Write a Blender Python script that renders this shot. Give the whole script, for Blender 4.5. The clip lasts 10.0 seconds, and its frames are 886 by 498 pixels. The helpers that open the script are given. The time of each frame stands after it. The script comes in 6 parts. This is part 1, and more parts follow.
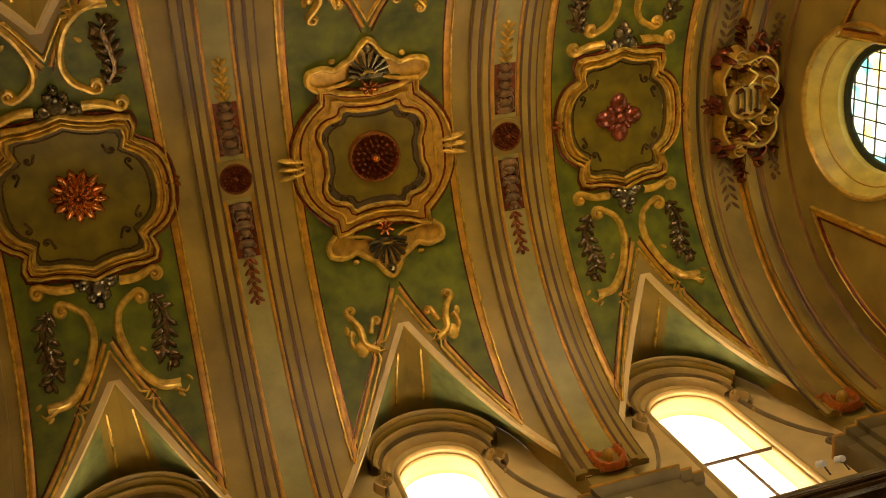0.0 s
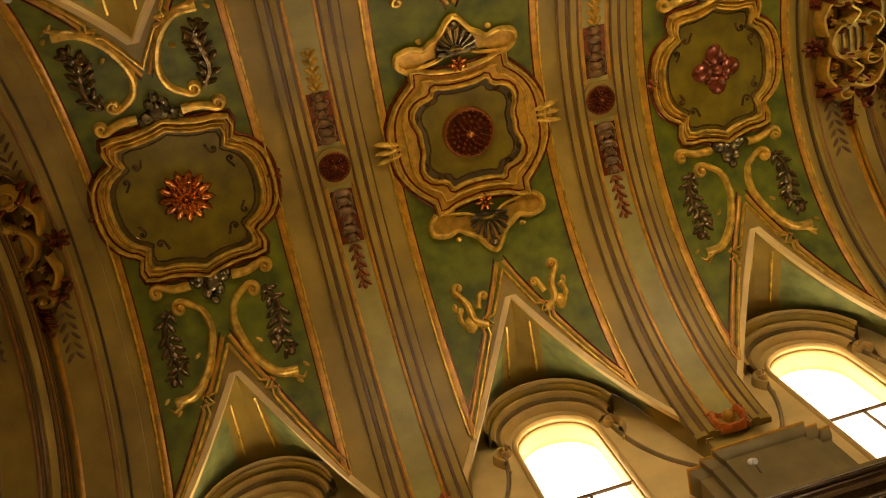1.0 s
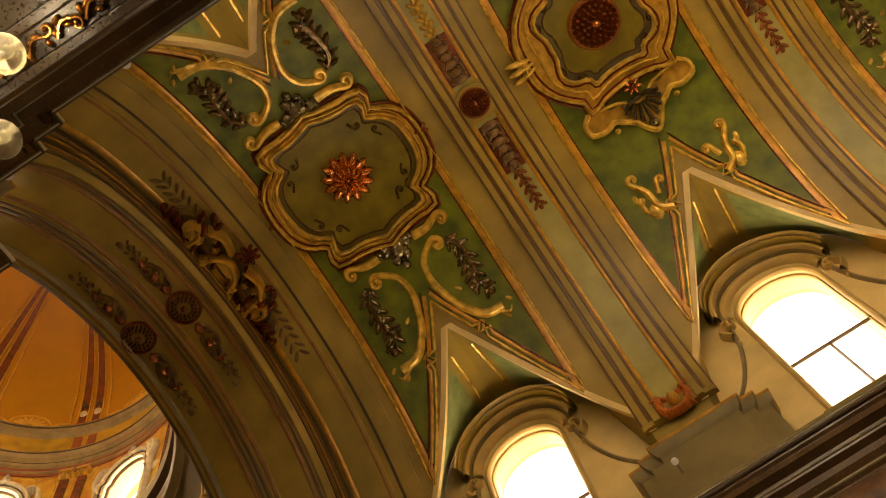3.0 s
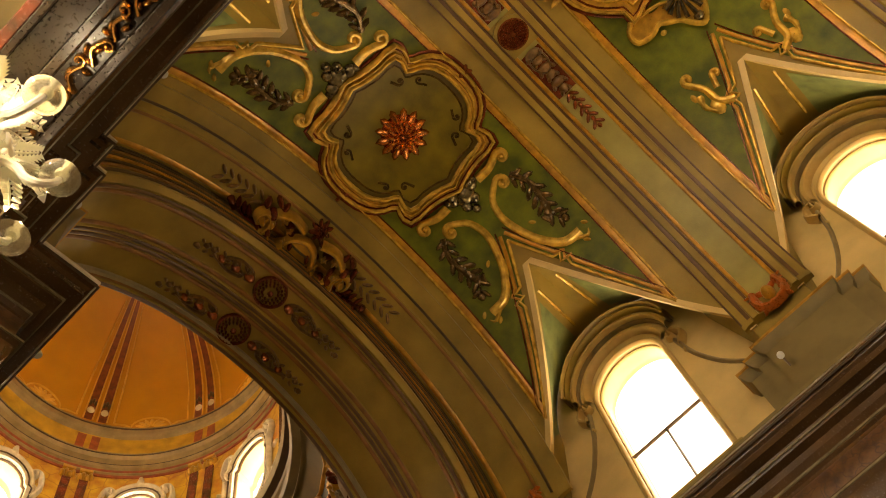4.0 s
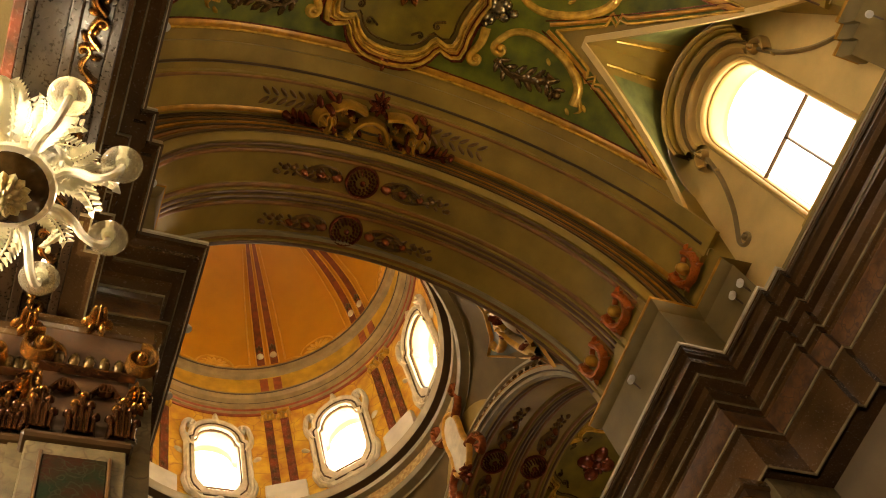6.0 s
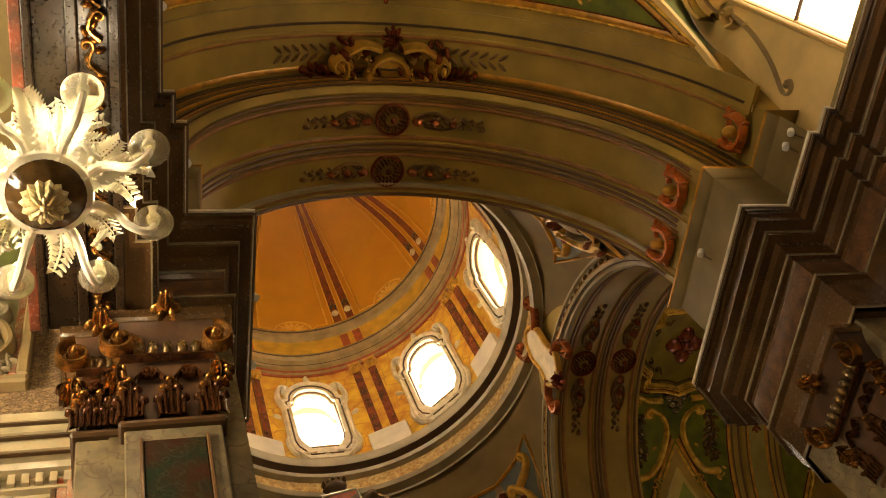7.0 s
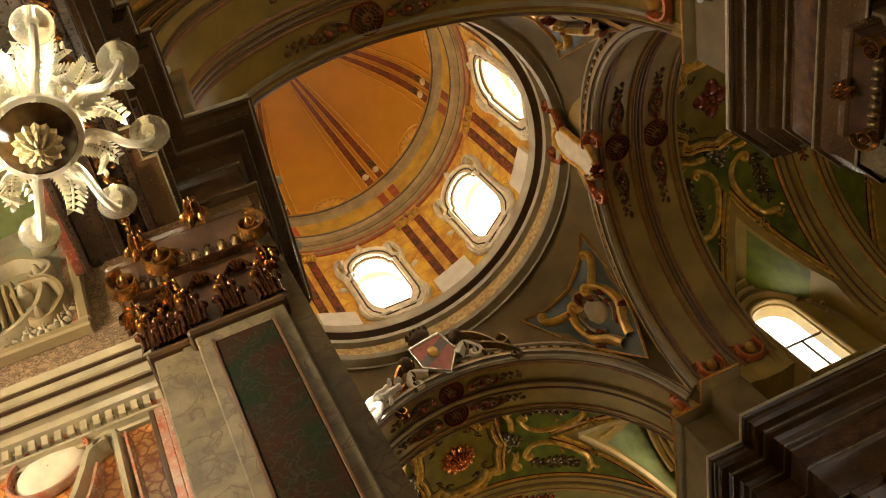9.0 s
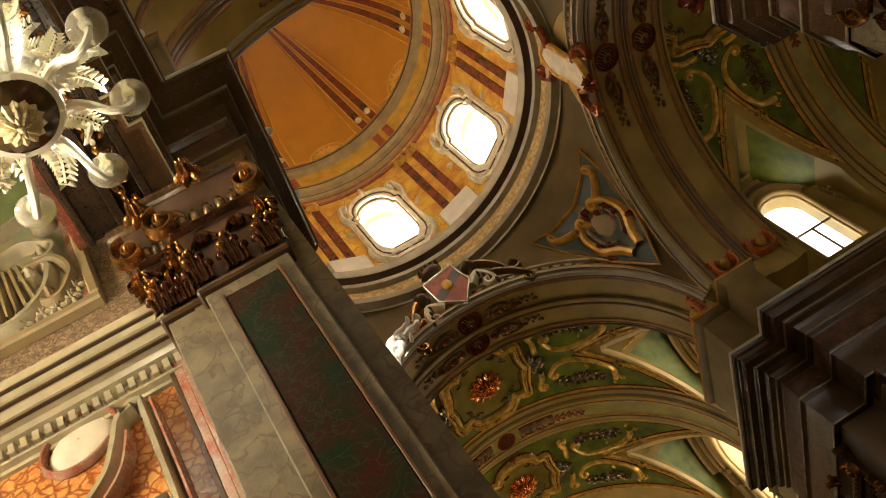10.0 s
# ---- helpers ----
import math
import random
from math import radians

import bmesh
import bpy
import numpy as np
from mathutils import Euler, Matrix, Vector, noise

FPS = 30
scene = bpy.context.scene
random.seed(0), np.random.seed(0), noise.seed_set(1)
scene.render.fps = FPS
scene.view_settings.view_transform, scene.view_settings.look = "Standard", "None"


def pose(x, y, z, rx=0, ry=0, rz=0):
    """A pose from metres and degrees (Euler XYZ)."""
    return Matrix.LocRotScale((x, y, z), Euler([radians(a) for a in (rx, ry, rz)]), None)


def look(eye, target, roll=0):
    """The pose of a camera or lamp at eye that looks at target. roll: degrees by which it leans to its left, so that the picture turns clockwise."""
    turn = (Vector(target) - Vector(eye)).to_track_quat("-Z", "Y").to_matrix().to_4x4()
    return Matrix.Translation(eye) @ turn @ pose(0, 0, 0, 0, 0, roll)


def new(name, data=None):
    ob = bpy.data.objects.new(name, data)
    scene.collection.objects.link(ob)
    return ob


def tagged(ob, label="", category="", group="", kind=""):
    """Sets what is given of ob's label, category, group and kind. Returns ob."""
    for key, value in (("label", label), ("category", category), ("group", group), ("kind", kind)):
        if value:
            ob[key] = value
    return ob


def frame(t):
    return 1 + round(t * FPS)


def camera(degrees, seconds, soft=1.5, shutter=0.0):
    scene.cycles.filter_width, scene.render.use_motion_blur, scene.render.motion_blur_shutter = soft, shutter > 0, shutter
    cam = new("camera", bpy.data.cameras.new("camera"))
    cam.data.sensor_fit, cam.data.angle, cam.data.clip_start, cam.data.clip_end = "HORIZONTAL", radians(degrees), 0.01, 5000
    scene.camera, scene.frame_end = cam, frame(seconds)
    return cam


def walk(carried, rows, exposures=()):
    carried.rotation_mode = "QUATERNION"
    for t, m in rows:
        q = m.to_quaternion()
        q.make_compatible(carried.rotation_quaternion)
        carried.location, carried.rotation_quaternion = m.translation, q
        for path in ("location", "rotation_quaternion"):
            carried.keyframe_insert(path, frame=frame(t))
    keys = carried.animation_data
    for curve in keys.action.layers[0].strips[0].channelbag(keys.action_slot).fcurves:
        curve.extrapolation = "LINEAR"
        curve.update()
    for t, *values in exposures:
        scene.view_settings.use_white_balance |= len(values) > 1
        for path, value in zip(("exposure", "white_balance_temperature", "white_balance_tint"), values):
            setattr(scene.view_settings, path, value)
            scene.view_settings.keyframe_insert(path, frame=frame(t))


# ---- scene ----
cam = camera(48.21, 10.0, soft=1.0)
walk(cam, [
    (0.0, pose(0.323, 0.474, 1.423, 161.654, 16.760, -84.789)),
    (0.5, pose(0.272, 0.437, 1.432, 162.094, 14.687, -81.171)),
    (1.0, pose(0.221, 0.400, 1.440, 161.360, 12.379, -78.487)),
    (1.5, pose(0.171, 0.361, 1.450, 160.728, 10.568, -74.227)),
    (2.0, pose(0.125, 0.310, 1.468, 160.398, 9.568, -68.922)),
    (2.5, pose(0.094, 0.242, 1.496, 160.236, 8.901, -63.241)),
    (4.0, pose(0.007, 0.031, 1.585, 157.836, 8.209, -45.703)),
    (4.5, pose(0.003, 0.001, 1.602, 156.429, 9.071, -38.738)),
    (5.0, pose(0.018, 0.003, 1.610, 155.597, 10.084, -32.218)),
    (5.5, pose(0.048, 0.022, 1.613, 154.595, 11.665, -26.536)),
    (6.0, pose(0.088, 0.065, 1.608, 153.326, 13.550, -20.120)),
    (7.5, pose(0.210, 0.201, 1.590, 152.162, 17.613, -1.608)),
    (8.0, pose(0.234, 0.247, 1.587, 150.832, 19.611, 2.245)),
    (8.5, pose(0.248, 0.289, 1.583, 149.948, 21.690, 6.392)),
    (9.0, pose(0.256, 0.325, 1.574, 149.436, 23.330, 10.624)),
    (9.5, pose(0.266, 0.359, 1.563, 149.327, 25.046, 14.728)),
    (10.0, pose(0.286, 0.393, 1.551, 148.647, 26.618, 17.615)),
], exposures=[(0.0, 1.26, 8300, 14), (5.0, 1.62, 8000, 13), (8.0, 1.66, 7200, 12), (10.0, 1.58, 6200, 9)])

# ---- plan: nave along y, vault axis at XC, springing at ZS ----
XC, ZS, RV = 4.44, 13.06, 4.55          # axis, springing height, nave vault radius
RA = 3.72                               # crossing arch radius
ZCOR = 11.3                             # cornice top
XW = 4.78                               # window wall from the axis
BAYS = (2.00, -2.80, -7.38)             # bay centres
RIBS = (-0.45, -5.17)                   # ribs between bays
Y_STEP, Y_CR0, Y_CR1 = 4.88, 6.70, 14.36
YD, DS, ZW = 10.41, 1.22, 20.76                      # dome centre, its scale and window height

# ---- world and light ----
world = bpy.data.worlds.new("world")
scene.world = world
world.use_nodes = True
wn = world.node_tree
sky = wn.nodes.new("ShaderNodeTexSky")
sky.sky_type, sky.sun_disc = "NISHITA", False
SUN = Vector((1.70, -6.4, 3.75)).normalized()
sky.sun_elevation, sky.sun_rotation = math.asin(SUN.z), math.atan2(SUN.x, SUN.y)
wn.links.new(sky.outputs[0], wn.nodes["Background"].inputs[0])
wn.nodes["Background"].inputs[1].default_value = 0.05


sun = new("sun", bpy.data.lights.new("sun", "SUN"))
sun.data.energy, sun.data.angle, sun.data.color = 5.0, radians(0.5), (1.0, 0.93, 0.8)
sun.matrix_world = look(SUN * 50, (0, 0, 0))


def sky_lamp(name, m, w, h, power, color=(1.0, 0.90, 0.72)):
    lamp = bpy.data.lights.new(name, "AREA")
    lamp.shape, lamp.size, lamp.size_y, lamp.energy, lamp.color = "RECTANGLE", w, h, power, color
    ob = new(name, lamp)
    ob.matrix_world = m
    return ob


# ---- materials ----
def mat(name, color, rough=0.6, metal=0.0, var=0.25, scale=3.0, bump=0.15, fine=40.0, tint=None, spec=0.5):
    m = bpy.data.materials.new(name)
    m.use_nodes = True
    n, l = m.node_tree.nodes, m.node_tree.links
    b = n["Principled BSDF"]
    b.inputs["Metallic"].default_value = metal
    b.inputs["Specular IOR Level"].default_value = spec
    tc = n.new("ShaderNodeTexCoord")
    big, small = n.new("ShaderNodeTexNoise"), n.new("ShaderNodeTexNoise")
    big.inputs["Scale"].default_value, big.inputs["Detail"].default_value = scale, 6
    small.inputs["Scale"].default_value, small.inputs["Detail"].default_value = fine, 4
    l.new(tc.outputs["Object"], big.inputs["Vector"])
    l.new(tc.outputs["Object"], small.inputs["Vector"])
    ramp = n.new("ShaderNodeValToRGB")
    c = Vector(color)
    t = Vector(tint) if tint else c * (1 - var)
    ramp.color_ramp.elements[0].color, ramp.color_ramp.elements[0].position = (*t, 1), 0.32
    ramp.color_ramp.elements[1].color, ramp.color_ramp.elements[1].position = (*(c * (1 + 0.3 * var)), 1), 0.66
    l.new(big.outputs["Fac"], ramp.inputs[0])
    mix = n.new("ShaderNodeMix")
    mix.data_type, mix.blend_type = "RGBA", "MULTIPLY"
    mix.inputs["Factor"].default_value = 0.5 * var
    l.new(ramp.outputs[0], mix.inputs["A"])
    l.new(small.outputs["Color"], mix.inputs["B"])
    l.new(mix.outputs["Result"], b.inputs["Base Color"])
    rr = n.new("ShaderNodeMapRange")
    rr.inputs["To Min"].default_value, rr.inputs["To Max"].default_value = max(0.03, rough - 0.12), min(1, rough + 0.12)
    l.new(small.outputs["Fac"], rr.inputs["Value"])
    l.new(rr.outputs[0], b.inputs["Roughness"])
    if bump:
        bp = n.new("ShaderNodeBump")
        bp.inputs["Strength"].default_value, bp.inputs["Distance"].default_value = bump, 0.02
        l.new(small.outputs["Fac"], bp.inputs["Height"])
        l.new(bp.outputs[0], b.inputs["Normal"])
    return m


M_STONE = mat("painted_plaster", (0.37, 0.245, 0.048), 0.46, var=0.36, scale=1.2, spec=0.35)
M_CREAM = mat("cream_plaster", (0.74, 0.52, 0.20), 0.5, var=0.2, scale=1.5)
M_GREEN = mat("green_fresco", (0.155, 0.165, 0.010), 0.5, var=0.5, scale=2.5, tint=(0.065, 0.085, 0.008), spec=0.3)
M_OLIVE = mat("olive_fresco", (0.20, 0.145, 0.012), 0.34, var=0.4, scale=2.5)
M_SAGE = mat("sage_panel", (0.36, 0.30, 0.075), 0.45, var=0.3, scale=2.0)
M_GOLD = mat("gilding", (0.92, 0.56, 0.10), 0.20, 0.35, var=0.5, scale=7.0, bump=0.3)
M_OCHRE = mat("ochre_paint", (0.60, 0.28, 0.03), 0.32, 0.25, var=0.4, scale=5.0)
M_RED = mat("copper_red", (0.26, 0.055, 0.02), 0.24, 0.45, var=0.5, scale=9.0)
M_DARK = mat("dark_moulding", (0.075, 0.036, 0.010), 0.4, var=0.3)
M_LINE = mat("brown_line_and_shade", (0.13, 0.055, 0.012), 0.4, var=0.35, scale=4.0)
M_RINGG = mat("pale_grey_plaster", (0.36, 0.29, 0.165), 0.45, var=0.25, scale=2.5)
M_DLINE = mat("light_ochre_line", (0.70, 0.36, 0.05), 0.5, var=0.2, scale=4.0)
M_BAND = mat("dull_orange_line", (0.30, 0.125, 0.025), 0.45, var=0.35, scale=4.0)
M_BLOCK = mat("light_grey_stone", (0.60, 0.54, 0.42), 0.4, var=0.15, scale=3.0)
M_SPECKY = mat("speckled_yellow_marble", (0.55, 0.40, 0.16), 0.35, var=0.7, scale=12.0, tint=(0.34, 0.17, 0.04))
M_OLDSILVER = mat("tarnished_silver", (0.30, 0.23, 0.11), 0.18, 0.7, var=0.8, scale=10.0)
M_BRONZE = mat("tarnished_gilding", (0.20, 0.115, 0.035), 0.24, 0.55, var=0.6, scale=9.0)
M_ENTAB = mat("dark_stone_entablature", (0.095, 0.047, 0.017), 0.24, var=0.4, scale=2.0)
M_DOME = mat("orange_dome_paint", (0.52, 0.225, 0.013), 0.6, var=0.10, scale=1.5)
M_YELLOW = mat("yellow_marble", (0.66, 0.40, 0.05), 0.35, var=0.5, scale=3.0, tint=(0.48, 0.18, 0.025))
M_MARBLE = mat("red_marble", (0.20, 0.05, 0.025), 0.25, var=0.6, scale=5.0, tint=(0.06, 0.035, 0.02))
M_FLOOR = mat("floor_marble", (0.17, 0.12, 0.07), 0.25, var=0.3, scale=1.0)
M_WALL = mat("nave_wall", (0.18, 0.125, 0.07), 0.6, var=0.3, scale=1.0)


M_GREENLIT = mat("pale_green_panel", (0.24, 0.27, 0.08), 0.6, var=0.4, scale=3.0)
M_FRIEZE = mat("brown_marble", (0.15, 0.068, 0.026), 0.45, spec=0.25, var=0.6, scale=6.0)
M_PLINTH = mat("grey_plinth_paint", (0.21, 0.15, 0.055), 0.5, spec=0.25, var=0.25, scale=2.0)
M_PALE = mat("pale_stone", (0.66, 0.57, 0.40), 0.5, var=0.25, scale=5.0)
M_TAN = mat("tan_moulding", (0.33, 0.23, 0.10), 0.5, var=0.3, scale=3.0)
M_REDP = mat("red_painted_panel", (0.34, 0.07, 0.02), 0.5, var=0.35, scale=6.0)
M_REDRIB = mat("dark_red_rib", (0.22, 0.05, 0.012), 0.5, var=0.4, scale=6.0)
M_YELLOWP = mat("yellow_paint", (0.56, 0.31, 0.03), 0.55, var=0.3, scale=3.0)
M_TEAL = mat("teal_paint", (0.045, 0.055, 0.03), 0.5, var=0.4, scale=4.0)

P_WIN, P_WIN_W, P_DRUM = 18, 66, 40


# ---- mesh helpers ----
def link(name, bm, material, parent=None, label="", smooth=True):
    me = bpy.data.meshes.new(name)
    bmesh.ops.recalc_face_normals(bm, faces=bm.faces)
    bm.to_mesh(me)
    bm.free()
    me.materials.append(material)
    if smooth:
        me.polygons.foreach_set("use_smooth", [True] * len(me.polygons))
        me.set_sharp_from_angle(angle=radians(35))
    ob = new(name, me)
    ob.parent = parent
    if label:
        ob["label"] = label
    return ob


def part(name, bm, material, parent, label=""):
    return link(name, bm, material, parent, label)


def grid(bm, rows, close_u=False, close_v=False):
    """Quads over rows of points."""
    vs = [[bm.verts.new(p) for p in row] for row in rows]
    nu, nv = len(vs), len(vs[0])
    for i in range(nu if close_u else nu - 1):
        for j in range(nv if close_v else nv - 1):
            q = [vs[i][j], vs[(i + 1) % nu][j], vs[(i + 1) % nu][(j + 1) % nv], vs[i][(j + 1) % nv]]
            bm.faces.new(q)
    return vs


def box(bm, x0, x1, y0, y1, z0, z1, bev=0.0):
    ret = bmesh.ops.create_cube(bm, size=1)
    for v in ret["verts"]:
        v.co = Vector((x0 + (v.co.x + 0.5) * (x1 - x0), y0 + (v.co.y + 0.5) * (y1 - y0), z0 + (v.co.z + 0.5) * (z1 - z0)))
    if bev:
        es = {e for v in ret["verts"] for e in v.link_edges}
        bmesh.ops.bevel(bm, geom=list(es), offset=bev, segments=1, affect="EDGES")


def arc(prof, a0, a1, n, at, closed=True):
    """Sweep a profile of (along, radius) round an axis: at(along, radius, angle) gives the place."""
    bm = bmesh.new()
    rows = [[at(y, r, a0 + (a1 - a0) * i / n) for y, r in prof] for i in range(n + 1)]
    vs = grid(bm, rows, False, closed)
    if closed:
        bm.faces.new(vs[0])
        bm.faces.new(vs[-1][::-1])
    return bm


def nave_at(y, r, a, zs=ZS):
    return Vector((XC + r * math.sin(a), y, zs + r * math.cos(a)))


def trans_at(y, r, a, zs=ZS):
    """Round the cross axis: along is x, from the crossing."""
    return Vector((XC + y, YD + r * math.sin(a), zs + r * math.cos(a)))


def prism(bm, prof, axis, a, b):
    """Extrude a closed profile of two coordinates along an axis from a to b."""
    def at(p, s):
        return {"y": Vector((p[0], s, p[1])), "x": Vector((s, p[0], p[1])), "z": Vector((p[0], p[1], s))}[axis]
    v0 = [bm.verts.new(at(p, a)) for p in prof]
    v1 = [bm.verts.new(at(p, b)) for p in prof]
    n = len(prof)
    for i in range(n):
        bm.faces.new([v0[i], v0[(i + 1) % n], v1[(i + 1) % n], v1[i]])
    bm.faces.new(v0[::-1])
    bm.faces.new(v1)


def sweep_plan(bm, path, prof, closed=False):
    """Mitred moulding: profile of (out, z) along a plan path whose left side is outwards."""
    n = len(path)
    rows = []
    for i, p in enumerate(path):
        p = Vector(p)
        d0 = (p - Vector(path[i - 1])).normalized() if (i or closed) else None
        d1 = (Vector(path[(i + 1) % n]) - p).normalized() if (i < n - 1 or closed) else None
        d0, d1 = d0 or d1, d1 or d0
        n0, n1 = Vector((-d0.y, d0.x)), Vector((-d1.y, d1.x))
        m = (n0 + n1).normalized()
        m /= max(0.3, m.dot(n0))
        rows.append([Vector((p.x + m.x * o, p.y + m.y * o, z)) for o, z in prof])
    vs = grid(bm, rows, closed, False)
    return vs


# ---- nave vault, lunettes and window wall ----
A_TIP = radians(37.3)


def groin(a):
    """Half width of a lunette where it meets the vault."""
    return min(1.92, max(0.0, (a - A_TIP) * 2.62))


def lun_wall(t):
    """Outline of a lunette on the window wall, (half width, height), from its crown to the springing."""
    if t < 0.7:
        p = math.pi / 2 * t / 0.7
        return 1.55 * math.sin(p), 14.9 + 2.12 * math.cos(p)
    q = (t - 0.7) / 0.3
    return 1.55 + 0.37 * q, 14.9 + (ZS - 14.9) * q


def lun_pt(yb, side, su, t, f):
    """A point of a lunette's flaring side: f runs from the vault to the window wall."""
    a = A_TIP + (math.pi / 2 - A_TIP) * t
    g, z, x = groin(a), ZS + RV * math.cos(a), RV * math.sin(a)
    w, h = lun_wall(t)
    return Vector((XC + side * (x + (XW - x) * f), yb + su * (g + (w - g) * f), z + (h - z) * f))


def bay_vault(bm, yb, side, yl, yr, n=44):
    """Vault shell of one bay on one side, open where the lunette cuts in, with the lunette's own surfaces."""
    tip = A_TIP
    top = [[nave_at(y, RV, side * tip * i / 14) for y in (yl, yb, yr)] for i in range(15)]
    grid(bm, top)
    left, right, lun_l, lun_r = [], [], [], []
    for i in range(n + 1):
        a = tip + (math.pi / 2 - tip) * i / n
        g = groin(a)
        z = ZS + RV * math.cos(a)
        x = XC + side * RV * math.sin(a)
        left.append([Vector((x, yl, z)), Vector((x, yb - g, z))])
        right.append([Vector((x, yb + g, z)), Vector((x, yr, z))])
        lun_l.append([lun_pt(yb, side, -1, i / n, k / 6) for k in range(7)])
        lun_r.append([lun_pt(yb, side, 1, i / n, k / 6) for k in range(7)])
    for rows in (left, right, lun_l, lun_r):
        grid(bm, rows)


# arched window outline in (y, z), closed
def arch_outline(w, z0, z1, n=14, flat=1.0):
    pts = [(-w / 2, z0), (w / 2, z0)]
    for i in range(n + 1):
        a = math.pi * i / n
        pts.append((w / 2 * math.cos(a), z1 + flat * w / 2 * math.sin(a)))
    return pts


def face_with_hole(bm, outer, hole):
    vs_o = [bm.verts.new(p) for p in outer]
    vs_h = [bm.verts.new(p) for p in hole]
    es = [bm.edges.new((v[i], v[(i + 1) % len(v)])) for v in (vs_o, vs_h) for i in range(len(v))]
    bmesh.ops.triangle_fill(bm, use_beauty=True, use_dissolve=False, edges=es)


WIN_W, WIN_Z0, WIN_ZS = 1.40, 12.20, 15.10


def window_wall(bm, yb, side):
    """Lunette wall with an arched hole, and the deep reveal behind it."""
    outer = []
    n = 18
    for i in range(n + 1):
        w, h = lun_wall(1 - i / n)
        outer.append((-w, h))
    outer += [(-y, z) for y, z in outer[-2::-1]]
    outer = [(2.3, 10.9), (2.3, 13.05 - 0.001)] + [(-y, z) for y, z in outer] + [(-2.3, 13.05 - 0.001), (-2.3, 10.9)]
    hole = arch_outline(WIN_W, WIN_Z0, WIN_ZS)
    x = XC + side * XW
    face_with_hole(bm, [Vector((x, yb + y, z)) for y, z in outer], [Vector((x, yb + y, z)) for y, z in hole])
    grid(bm, [[Vector((x + side * d, yb + y, z)) for d in (0.0, 0.25, 0.5)] for y, z in hole], True)


bm = bmesh.new()
edges = [Y_STEP, RIBS[0], RIBS[1], -9.75]
for k, yb in enumerate(BAYS):
    for side in (1, -1):
        bay_vault(bm, yb, side, edges[k + 1], edges[k])
CHOIR_BAYS = (17.50, 21.50)
for k, yb in enumerate(CHOIR_BAYS):
    for side in (1, -1):
        bay_vault(bm, yb, side, yb - 2.0 if k else 15.75, yb + (2.4 if k else 2.0))
bmesh.ops.remove_doubles(bm, verts=bm.verts, dist=0.002)
ceiling = tagged(link("ceiling", bm, M_STONE), "grey-beige plastered barrel vault with pointed window lunettes", "vault", kind="structure")
for side, nm in ((1, "wall_east"), (-1, "wall_west")):
    bm = bmesh.new()
    for yb in BAYS + CHOIR_BAYS:
        window_wall(bm, yb, side)
    tagged(link(nm, bm, M_CREAM), "cream plastered upper wall with arched window openings", "wall", kind="structure")
# ---- ornament kit: shapes in (along, across, height) laid on a surface ----
class Barrel:
    """A barrel vault surface: u along its axis, v round it from the crown, h inwards."""
    def __init__(self, at, r):
        self.at, self.r = at, r

    def put(self, u, v, h):
        return self.at(u, self.r - h, v / self.r)


NAVE = Barrel(nave_at, RV)
ARCH = Barrel(nave_at, RA)


def lay(bm, surf, u0=0.0, v0=0.0, fu=1.0, fv=1.0):
    for w in bm.verts:
        w.co = surf.put(u0 + fu * w.co.x, v0 + fv * w.co.y, w.co.z)
    return bm


def ribbon(bm, pts, w, h, h0=0.0, closed=False, taper=(1.0, 1.0), wob=0.0):
    """A rounded strip along a path of (u, v)."""
    n = len(pts)
    rows = []
    for i, p in enumerate(pts):
        a = pts[(i - 1) % n] if (i or closed) else p
        b = pts[(i + 1) % n] if (i < n - 1 or closed) else p
        d = Vector((b[0] - a[0], b[1] - a[1]))
        d = d.normalized() if d.length else Vector((1, 0))
        m = Vector((-d.y, d.x))
        s = taper[0] + (taper[1] - taper[0]) * i / max(1, n - 1)
        s *= 1 + wob * math.sin(i * 2.1)
        rows.append([Vector((p[0] + m.x * o * w * s, p[1] + m.y * o * w * s, h0 + k * h * (0.4 + 0.6 * s))) for o, k in
                     ((-0.5, 0), (-0.42, 0.6), (-0.16, 1), (0.16, 1), (0.42, 0.6), (0.5, 0))])
    grid(bm, rows, closed, False)


def blob(bm, u, v, h, ru, rv, rh, turn=0.0, seg=8, rings=3):
    """A half-ellipsoid boss."""
    rows = []
    for j in range(rings + 1):
        e = math.pi / 2 * j / rings
        k = max(0.03, math.cos(e))
        ring = []
        for i in range(seg):
            a = 2 * math.pi * i / seg
            x, y = ru * k * math.cos(a), rv * k * math.sin(a)
            ring.append(Vector((u + x * math.cos(turn) - y * math.sin(turn), v + x * math.sin(turn) + y * math.cos(turn), h + rh * math.sin(e))))
        rows.append(ring)
    grid(bm, rows, False, True)


def plate(bm, inner, outer, h, n_mid=1):
    """A flat ring between two closed outlines of as many points, with short edges."""
    rows = [[Vector((*p, 0)) for p in inner], [Vector((*p, h)) for p in inner], [Vector((*p, h)) for p in outer], [Vector((*p, 0)) for p in outer]]
    grid(bm, rows, False, True)


def disc_field(bm, outline, h, rings=6):
    rows = [[Vector((p[0] * k / rings, p[1] * k / rings, h)) for p in outline] for k in range(1, rings + 1)]
    vs = grid(bm, rows, False, True)
    bm.faces.new(vs[0])


def mirror4(q):
    """A closed outline from its first quarter, which runs from the u axis to the v axis."""
    a = list(q)
    b = [(-x, y) for x, y in q[-2::-1]]
    c = [(-x, -y) for x, y in q[1:]]
    d = [(x, -y) for x, y in q[-2:0:-1]]
    return a + b + c + d


def scaled(o, s, t=None):
    return [(x * s, y * (t or s)) for x, y in o]


